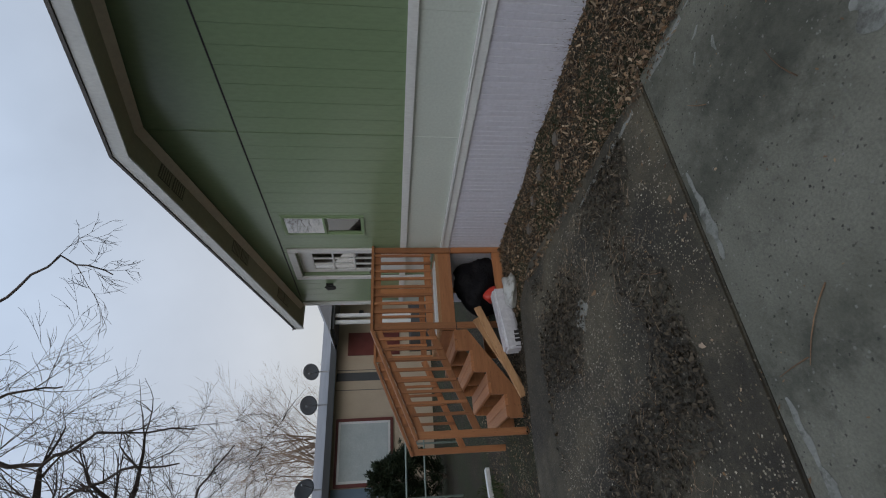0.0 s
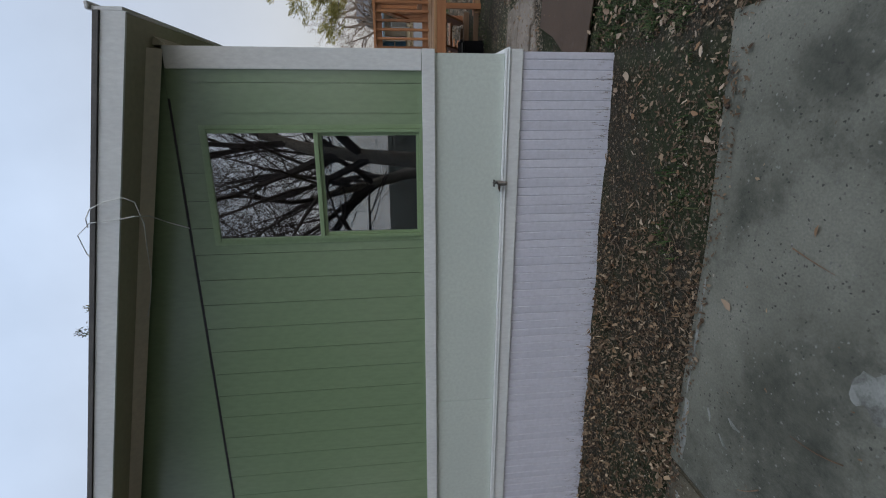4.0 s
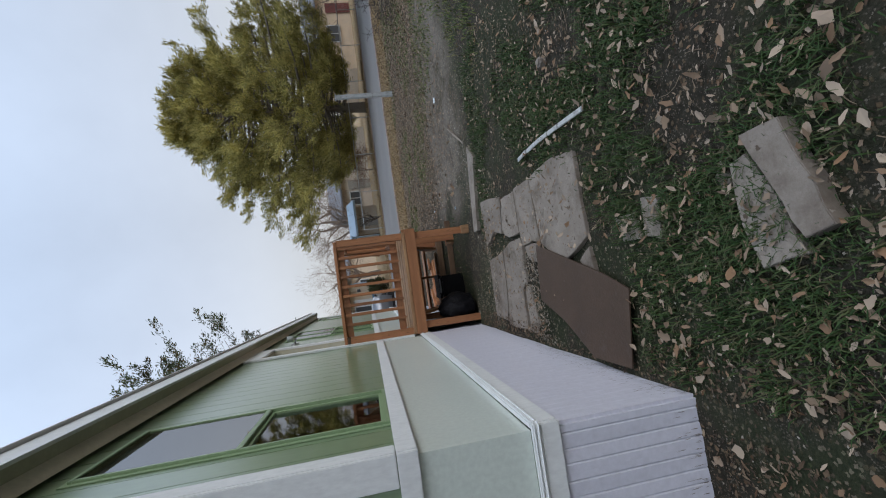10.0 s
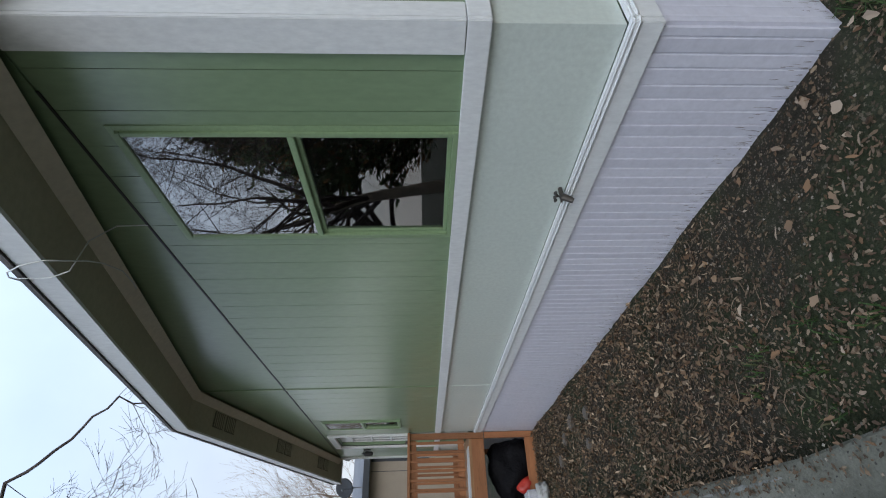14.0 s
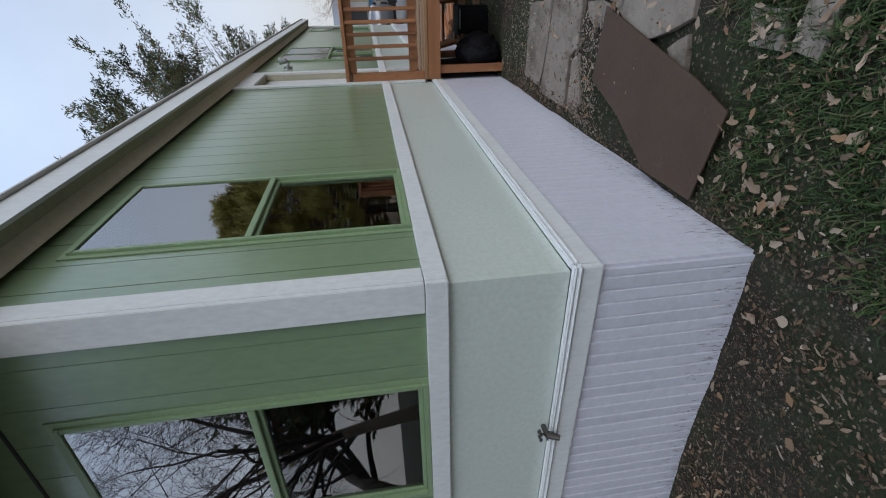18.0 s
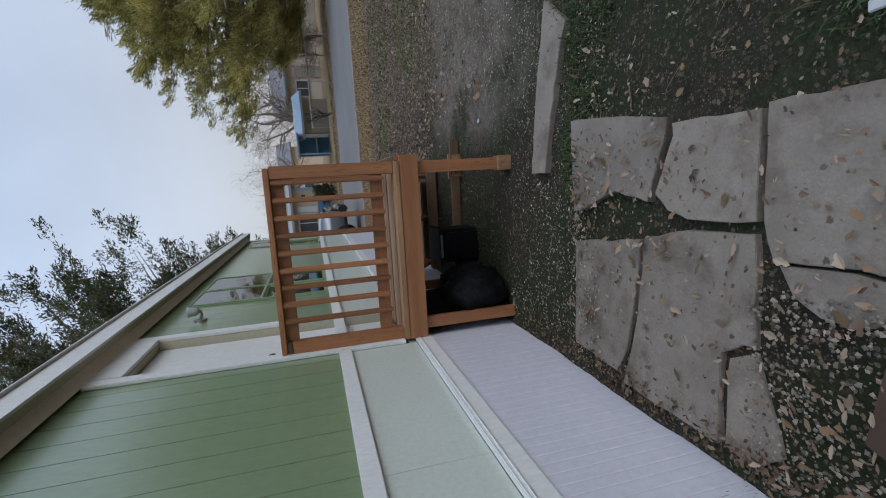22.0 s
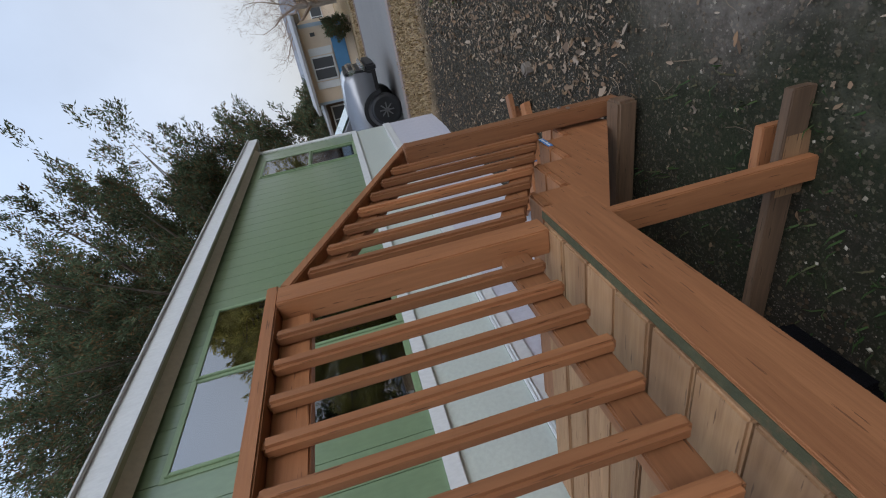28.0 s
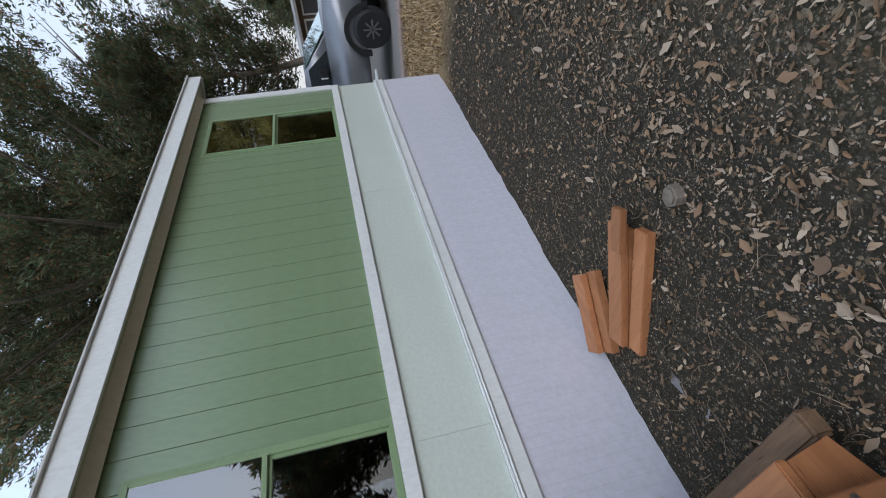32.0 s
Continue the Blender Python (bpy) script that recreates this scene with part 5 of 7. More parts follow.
for x, z, u, v in ((6.467, 0.436, (1, 0, 0), (0, 0, 1)), (6.40, 0.438, (1, 0, 0), (0, 0, 1)), (6.25, 0.59, (1, 0, 0), (0, 0, 1))):
    label_tag((x, -1.2825, z), u, v)
label_tag((4.21, -1.3, 1.7682), (0, 1, 0), (-1, 0, 0))

# ---- front porch clutter ----
bag = bmesh.new()
bmesh.ops.create_icosphere(bag, subdivisions=4, radius=0.3)
for v in bag.verts:
    k = 1 + 0.28 * noise.noise(v.co * 5) + 0.16 * abs(noise.noise(v.co * 14)) + 0.06 * noise.noise(v.co * 30)
    v.co = Vector((v.co.x * 1.45 * k, v.co.y * k, max(v.co.z * 1.25 * k, -0.3)))
bag.transform(Matrix.Translation((-0.47, 6.70, 0.18)))
tagged(part("rubbish_bag", bag, BAGMAT, at=(-0.35, 6.62, -0.12), smooth=True), "full black rubbish bag under the front porch", "bag")
bag = bmesh.new()
bmesh.ops.create_icosphere(bag, subdivisions=3, radius=0.12)
for v in bag.verts:
    k = 1 + 0.35 * noise.noise(v.co * 9)
    v.co = Vector((v.co.x * k, v.co.y * k, max(v.co.z * 1.2 * k, -0.12)))
bag.transform(Matrix.Translation((-0.74, 6.48, 0.08)))
tagged(part("red_bag", bag, material("red_plastic", (0.55, 0.05, 0.03), 0.4, (0.4, 0.03, 0.02), 9, 40, 0.3), at=(-0.74, 6.48, -0.1), smooth=True), "crumpled red plastic bag under the front porch", "bag")
box_ob = thing("long_carton", (-1.2, 6.14, -0.1), "long white plastic-wrapped carton lying by the steps", "carton")
part("wrap", beam((-0.85, 6.16, 0.06), (-1.72, 6.06, 0.0), 0.2, 0.22, 0.03), material("plastic_wrap", (0.62, 0.63, 0.66), 0.3, (0.5, 0.5, 0.54), 9, 30, 0.6, bump_scale=14, depth=0.02), box_ob)
for k in range(4):
    part("print_bar", beam((-1.48 - 0.055 * k, 5.97, -0.045 + 0.0), (-1.52 - 0.055 * k, 5.97, -0.048), 0.004, 0.07, 0.0), plain("black_print", (0.02, 0.02, 0.02), 0.5), box_ob)
pl = bmesh.new()
bmesh.ops.create_icosphere(pl, subdivisions=3, radius=0.16)
for v in pl.verts:
    k = 1 + 0.5 * noise.noise(v.co * 10)
    v.co = Vector((v.co.x * 1.4 * k, v.co.y * k, max(v.co.z * 0.55 * k, -0.06)))
pl.transform(Matrix.Translation((-0.95, 5.89, -0.02)))
tagged(part("plastic_sheet", pl, PVC, at=(-0.95, 5.89, -0.08), smooth=True), "crumpled white plastic wrapping on the ground", "plastic")
for a, b in (((-1.05, 6.22, 0.37), (-2.25, 6.16, -0.07)), ((-1.2, 6.26, 0.40), (-2.1, 6.24, -0.07))):
    tagged(part("loose_board", beam(a, b, 0.04, 0.09), RAW, at=b), "loose weathered board leaning against the steps", "board")
tagged(part("white_board", beam((-1.15, 6.59, 0.87), (-0.2, 6.59, 0.87), 0.28, 0.03), WHITE, at=(-1.0, 6.59, 0.85)), "white boards stacked flat on the front porch", "board")
tagged(part("white_board", beam((-1.2, 6.84, 0.865), (-0.4, 6.84, 0.865), 0.1, 0.02), WHITE, at=(-1.0, 6.84, 0.85)), "white trim length lying on the front porch", "board")
tagged(part("white_gutter_length", beam((-2.74, 9.03, -0.07), (-3.75, 8.74, -0.07), 0.12, 0.07), WHITE, at=(-2.74, 9.03, -0.12)), "white metal gutter length lying on the ground", "gutter")

# ---- scraps on the ground ----
tagged(part("paper_scrap", prism([(5.08, -3.55), (5.15, -3.57), (5.16, -3.49), (5.09, -3.48)], -0.025, -0.015), PALE, at=(5.08, -3.5, -0.03)), "small white paper scrap on the dirt", "paper")
for x, y in ((6.85, -2.0), (4.8, -1.72)):
    cm = bmesh.new()
    bmesh.ops.create_icosphere(cm, subdivisions=2, radius=0.022)
    for v in cm.verts:
        v.co *= 1 + 0.5 * noise.noise(v.co * 40)
        v.co.z *= 0.5
    cm.transform(Matrix.Translation((x, y, ground_z(x, y) + 0.01)))
    tagged(part("blue_wrapper", cm, plain("blue_wrap", (0.42, 0.5, 0.58), 0.4), at=(x, y, ground_z(x, y) - 0.01)), "crumpled pale blue wrapper in leaf litter", "wrapper")

# ---- trees ----
BARK = material("bark", (0.30, 0.25, 0.195), 0.95, (0.18, 0.15, 0.12), 6, 40, 0.7, stretch=(1, 1, 0.3), depth=0.02)
TWIG = material("dark_twigs", (0.09, 0.07, 0.06), 0.95, (0.06, 0.05, 0.045), 6, 40, 0.2)
PALETWIG = material("brown_twigs", (0.30, 0.22, 0.16), 0.95, (0.23, 0.17, 0.13), 6, 40, 0.2)


RUSTTWIG = material("rusty_twigs", (0.26, 0.13, 0.07), 0.95, (0.18, 0.09, 0.05), 6, 40, 0.2)


class Shape:
    """Collects tubes and blades for one big mesh."""

    def __init__(self):
        self.v, self.f = [], []

    def limb(self, pts, radii, sides=5):
        base = len(self.v)
        n = len(pts)
        for i in range(n):
            d = (pts[min(i + 1, n - 1)] - pts[max(i - 1, 0)]).normalized()
            u = d.cross(Vector((0.3, 0.2, 1)) if abs(d.z) < 0.9 else Vector((1, 0, 0.1))).normalized()
            w = d.cross(u)
            for k in range(sides):
                a = 6.28318 * k / sides
                self.v.append(pts[i] + radii[i] * (math.cos(a) * u + math.sin(a) * w))
        for i in range(n - 1):
            for k in range(sides):
                a, b = base + i * sides + k, base + i * sides + (k + 1) % sides
                self.f.append((a, b, b + sides, a + sides))

    def make(self, name, mat, parent, smooth=False):
        o = base_of(parent)
        ob = pydata(name, [tuple(p - o) for p in self.v], self.f, mat, parent, smooth)
        return ob


def bare_tree(name, at, height, radius, label, seed, levels=5, twig=TWIG, lean=(0, 0, 0), spread=0.62, limbs=4, clear=0.25, droop=0.0, kids=(3, 4), category="tree", paths=()):
    rnd = random.Random(seed)
    t = thing(name, at, label, category)
    trunk, crown = Shape(), Shape()

    def grow(p, d, length, r, level):
        n = 4 if level < 3 else 3
        pts, rad = [p], [r]
        q = p.copy()
        dd = d.copy()
        for i in range(n):
            dd = (dd + Vector((rnd.uniform(-1, 1), rnd.uniform(-1, 1), rnd.uniform(-0.6, 0.8) - droop * level)) * 0.2).normalized()
            q = q + dd * length / n
            pts.append(q.copy())
            rad.append(r * (1 - 0.5 * (i + 1) / n))
        (trunk if level == 0 else crown).limb(pts, rad, 8 if level == 0 else (5 if level < 3 else 3))
        if level >= levels:
            return
        count = limbs if level == 0 else rnd.randint(*kids)
        for c in range(count):
            f = rnd.uniform(clear if level == 0 else 0.25, 1.0)
            if c == 0:
                f = 1.0
            i = min(int(f * n), n - 1)
            s = pts[i].lerp(pts[i + 1], f * n - i)
            axis = dd.cross(Vector((rnd.uniform(-1, 1), rnd.uniform(-1, 1), rnd.uniform(-1, 1)))).normalized()
            ang = rnd.uniform(0.25, 0.8) * (spread / 0.62) * (0.6 if c == 0 else 1.2)
            nd = (Matrix.Rotation(ang, 3, axis) @ dd).normalized()
            grow(s, nd, length * rnd.uniform(0.55, 0.82), max(rad[i] * rnd.uniform(0.45, 0.7), 0.005), level + 1)

    grow(Vector(at), (Vector((0, 0, 1)) + Vector(lean)).normalized(), height * 0.36, radius, 0)
    for line, r0, r1, count, twig_len in paths:
        # a named limb, with side twigs along its outer part
        pts = [Vector(p) for p in line]
        fine = []
        for a, b in zip(pts, pts[1:]):
            fine += [a.lerp(b, i / 4) + Vector((rnd.gauss(0, 1), rnd.gauss(0, 1), rnd.gauss(0, 1))) * 0.035 for i in range(4)]
        fine.append(pts[-1])
        m = len(fine) - 1
        (trunk if r0 > 0.1 else crown).limb(fine, [r0 + (r1 - r0) * (i / m) ** 0.8 for i in range(m + 1)], 8)
        for c in range(count):
            i = rnd.randint(m // 4, m - 1)
            dd = (fine[i + 1] - fine[i]).normalized()
            nd = (dd * 0.6 + Vector((rnd.uniform(-1, 1), rnd.uniform(-1, 1), rnd.uniform(-1.1, 0.5)))).normalized()
            grow(fine[i], nd, twig_len * rnd.uniform(0.5, 1.1), max(r1, 0.012) * rnd.uniform(0.6, 0.9), levels - 3)
    trunk.make("trunk", BARK, t, True)
    crown.make("crown", twig, t)
    return t


NEEDLE_OLIVE = island_material("olive_needles", [(0.17, 0.165, 0.05), (0.40, 0.35, 0.105), (0.50, 0.42, 0.15), (0.29, 0.27, 0.08)], clump=0.9, thin=0.4)
NEEDLE_DEEP = island_material("deep_green_needles", [(0.012, 0.022, 0.012), (0.03, 0.045, 0.022), (0.02, 0.032, 0.016), (0.05, 0.06, 0.03)])
NEEDLE_DARK = island_material("dark_needles", [(0.058, 0.085, 0.045), (0.10, 0.135, 0.07), (0.145, 0.175, 0.095), (0.08, 0.10, 0.055), (0.22, 0.13, 0.06), (0.062, 0.09, 0.05)], clump=0.7, thin=0.35)


def conifer(name, at, height, radius, label, seed, mat, count, size, low=0.05, rise=0.3, peak=0.35, top_power=1.0, lobes=0.25, core=0.35, droop=0.0, plume=0.55, wide=0.16, loose=0.4, density=1.0, limbs=26, fluff=0.10):
    """Trunk, limbs that sweep outwards, and needle sprays in clumps along the limbs: count sprays in all."""
    rnd = random.Random(seed)
    gen = np.random.default_rng(seed)
    t = thing(name, at, label, "tree")
    base = Vector(at)
    trunk = Shape()
    trunk.limb([base + Vector((0.15 * math.sin(i * 1.3), 0.12 * math.cos(i * 1.7), height * 0.95 * i / 7)) for i in range(8)], [radius * 0.05 * (1 - i / 7.5) + 0.02 for i in range(8)], 8)
    nl = max(40, int(limbs * height))
    centres, aims, weight = [], [], []
    for k in range(nl):
        h = low + (0.98 - low) * (k / nl) ** 0.9
        prof = min(1.0, 0.45 + 0.55 * (h - low) / max(peak - low, 0.01)) if h < peak else ((1 - h) / (1 - peak)) ** top_power
        ln = max(0.3, radius * prof * rnd.uniform(0.62, 1.0 + lobes))
        a = k * 2.39996 + rnd.uniform(-0.5, 0.5)
        out = Vector((math.cos(a), math.sin(a), 0))
        p0 = base + Vector((0, 0, h * height))
        sweep = rise - droop * (1 - h)
        pts = [p0 + out * ln * s + Vector((0, 0, ln * (sweep * s + 0.12 * s * s))) for s in (0, 0.35, 0.7, 1.0)]
        trunk.limb(pts, [0.014 * ln + 0.01, 0.010 * ln + 0.008, 0.006 * ln + 0.006, 0.004], 4)
        for c in range(int((6 + 16 * ln / radius) * density)):
            s = core + (1 - core) * rnd.random() ** 0.7
            i = min(int(s * 3), 2)
            q = pts[i].lerp(pts[i + 1], min(1, s * 3 - i)) + Vector((rnd.gauss(0, 1), rnd.gauss(0, 1), rnd.gauss(0, 0.6))) * fluff * ln
            centres.append(q)
            aims.append((out * rnd.uniform(0.4, 1) + Vector((rnd.uniform(-0.6, 0.6), rnd.uniform(-0.6, 0.6), rnd.uniform(0.0, 0.9)))).normalized())
            weight.append(1.0)
    n = len(centres)
    pick = gen.integers(0, n, count)
    c = np.array([tuple(v) for v in centres])[pick]
    m = np.array([tuple(v) for v in aims])[pick]
    d = m + gen.normal(0, loose, (count, 3))
    d /= np.linalg.norm(d, axis=1)[:, None]
    ln = size * gen.uniform(0.6, 1.35, count)[:, None]
    along = gen.uniform(0, 1, count)[:, None]
    p = c + m * along * plume + gen.normal(0, 1, (count, 3)) * plume * (0.20 - 0.12 * along)
    side = np.cross(d, gen.normal(0, 1, (count, 3)))
    side /= np.linalg.norm(side, axis=1)[:, None]
    side *= size * wide
    quad = np.stack([p - 0.4 * side, p + 0.45 * d * ln - side, p + d * ln, p + 0.45 * d * ln + side], 1).reshape(-1, 3)
    quad -= np.array(at)
    faces = np.arange(4 * count).reshape(-1, 4)
    trunk.make("trunk", BARK, t, True)
    pydata("crown", quad.tolist(), faces.tolist(), mat, t)
    return t


conifer("pine_tree", (30, -13.4, -0.2), 12.7, 7.5, "broad olive-green pine tree across the street", 3, NEEDLE_OLIVE, 250000, 0.26, low=0.1, rise=0.05, peak=0.36, top_power=0.7, lobes=0.3, droop=0.3, core=0.25, plume=0.85, wide=0.085, density=1.0, limbs=15, fluff=0.05, loose=0.3)
conifer("cedar_tree", (20.6, 8.8, -0.2), 13.8, 8.2, "tall dark feathery conifer behind the house", 5, NEEDLE_DARK, 480000, 0.15, low=0.06, rise=0.22, peak=0.45, top_power=0.42, lobes=0.14, core=0.15, plume=0.75, wide=0.15, density=1.15, limbs=18, fluff=0.06, loose=0.55)
conifer("cedar_tree", (23.5, 3.6, -0.2), 8.4, 3.4, "dark feathery conifer beside a taller one", 9, NEEDLE_DARK, 60000, 0.15, low=0.3, rise=0.2, peak=0.5, top_power=0.6, lobes=0.2, core=0.15, plume=0.55, wide=0.14, density=0.95, limbs=13, fluff=0.07, loose=0.3)
conifer("cedar_tree", (30.5, 14.5, -0.2), 11.0, 5.0, "dark conifer among other trees behind the house", 12, NEEDLE_DARK, 60000, 0.26, low=0.05, rise=0.3, peak=0.35, lobes=0.4, plume=0.7, wide=0.19)
conifer("cedar_tree", (40.5, 5.2, -0.2), 5.2, 2.3, "dark evergreen behind the far house", 14, NEEDLE_DARK, 30000, 0.2, low=0.05, peak=0.4, lobes=0.4)

bare_tree("bare_tree", (-10.6, 20.4, -0.2), 15.0, 0.55, "large leafless tree with thick limbs beside the neighbouring house", 4, 6, lean=(-0.5, 0.2, 0), limbs=4, clear=0.6, kids=(3, 3), paths=(
    ([(-10.6, 20.4, 2.2), (-7.41, 19.12, 4.08), (-4.51, 16.06, 7.75), (-3.74, 14.67, 9.23), (-3.08, 13.2, 10.35), (-2.33, 11.5, 11.23)], 0.374, 0.198, 12, 2.0),
    ([(-2.33, 11.5, 11.23), (-1.85, 11.68, 9.8), (-1.85, 12.01, 8.77), (-1.25, 12.14, 7.91), (-1.12, 12.91, 6.21)], 0.07, 0.018, 16, 1.25),
    ([(-4.05, 15.35, 8.33), (-3.14, 14.1, 8.39), (-2.51, 13.07, 8.85), (-1.91, 13.09, 7.75), (-1.8, 13.37, 6.57)], 0.075, 0.018, 16, 1.25),
    ([(-4.57, 16.45, 7.29), (-3.1, 15.68, 6.92), (-2.18, 15.44, 6.81), (-1.12, 15.35, 5.95)], 0.062, 0.018, 15, 1.25),
    ([(-2.33, 11.5, 11.23), (-1.1, 10.62, 9.73), (-0.61, 10.89, 8.83), (-0.48, 11.17, 8.37)], 0.048, 0.015, 10, 1.0),
    ([(-2.33, 11.5, 11.23), (-0.09, 9.24, 9.58), (0.64, 9.15, 8.61), (1.43, 9.0, 7.86), (1.32, 9.57, 7.14)], 0.044, 0.013, 5, 0.77)))
bare_tree("bare_tree", (-0.8, 28, -0.2), 12.5, 0.2, "leafless tree with fine upright twigs behind the neighbouring house", 8, 6, twig=PALETWIG, limbs=8, spread=0.5, kids=(3, 3))
bare_tree("bare_tree", (2.6, 31, -0.2), 14, 0.2, "slender leafless tree behind the neighbouring house", 18, 6, twig=PALETWIG, limbs=8, spread=0.5, kids=(3, 3))
bare_tree("bare_tree", (-5.0, 29, -0.2), 10, 0.22, "leafless tree in a neighbouring yard", 28, 6, twig=PALETWIG, limbs=8, kids=(3, 3))
bare_tree("bare_tree", (-8.0, 33, -0.2), 11, 0.22, "leafless tree in a neighbouring yard", 29, 6, twig=PALETWIG, limbs=8, kids=(3, 3))
bare_tree("bare_tree", (42, -6.3, -0.2), 9.5, 0.34, "wide leafless tree across the street", 31, 6, twig=PALETWIG, spread=0.95, limbs=8, clear=0.3, kids=(3, 4))
bare_tree("bare_tree", (46, -2.2, -0.2), 9.0, 0.3, "wide leafless tree across the street", 33, 6, twig=PALETWIG, spread=0.95, limbs=8, clear=0.3, kids=(3, 3))
bare_tree("bare_tree", (47, -10.5, -0.2), 10.0, 0.3, "pale leafless tree across the street", 36, 6, twig=PALETWIG, spread=0.9, limbs=8, kids=(3, 3))
bare_tree("shrub", (33.0, -9.6, -0.2), 3.2, 0.05, "brown leafless shrub behind the street fence", 38, 5, twig=RUSTTWIG, limbs=10, clear=0.02, spread=1.0, category="shrub")
bare_tree("shrub", (34.5, -11.2, -0.2), 2.8, 0.05, "brown leafless shrub behind the street fence", 39, 5, twig=RUSTTWIG, limbs=10, clear=0.02, spread=1.0, category="shrub")
bare_tree("bare_tree", (28.4, -5.3, -0.15), 2.6, 0.06, "small leafless sapling by the street fence", 40, 3, twig=TWIG, limbs=6, clear=0.1)
for k, (x, y, h) in enumerate(((-9.5, 1.8, 15), (-13, -6.5, 14), (-12.5, 8, 14), (-10.5, 5.2, 12), (-8.5, 10.5, 13), (-14, 2.5, 13))):
    bare_tree("bare_tree", (x, y, -0.1), h, 0.24, "big leafless tree across the drive", 50 + k, 6, limbs=9, clear=0.3, kids=(3, 4))
bare_tree("shrub", (8.6, -8.2, -0.1), 2.6, 0.05, "dark tangled leafless shrub on the lawn", 60, 5, limbs=10, clear=0.02, spread=1.0, category="shrub")
conifer("conifer_tree", (-16, 14, -0.2), 13, 4, "dark conifer beyond the drive", 62, NEEDLE_DARK, 14000, 0.5)
conifer("conifer_tree", (5.5, -21, -0.2), 13, 4.2, "dark conifer across the lawn", 64, NEEDLE_DARK, 20000, 0.5)
conifer("conifer_tree", (20, -22, -0.2), 10, 3.6, "dark conifer across the lawn", 67, NEEDLE_DARK, 20000, 0.4)
conifer("conifer_tree", (27, -25, -0.2), 12, 4.2, "dark conifer across the lawn", 68, NEEDLE_DARK, 20000, 0.4)
conifer("conifer_tree", (13, -24, -0.2), 12, 4.5, "dark conifer across the lawn", 66, NEEDLE_DARK, 20000, 0.5)

# ---- neighbouring house ----
TAN = material("tan_siding", (0.50, 0.42, 0.32), 0.8, (0.45, 0.37, 0.28), 1.5, 30, 0.1)
GREYROOF = material("grey_roof", (0.24, 0.245, 0.26), 0.8, (0.19, 0.195, 0.21), 0.8, 40, 0.3)
REDPAINT = material("dark_red_paint", (0.16, 0.035, 0.03), 0.5, (0.12, 0.025, 0.02), 3, 40, 0.1)
BLUEPAINT = material("grey_blue_paint", (0.17, 0.24, 0.31), 0.6, (0.14, 0.2, 0.27), 2, 40, 0.1)
DARKTRIM = plain("dark_trim", (0.06, 0.065, 0.07), 0.6)
CURTAIN = material("pale_blind", (0.5, 0.56, 0.56), 0.6, (0.42, 0.48, 0.49), 2, 20, 0.1)


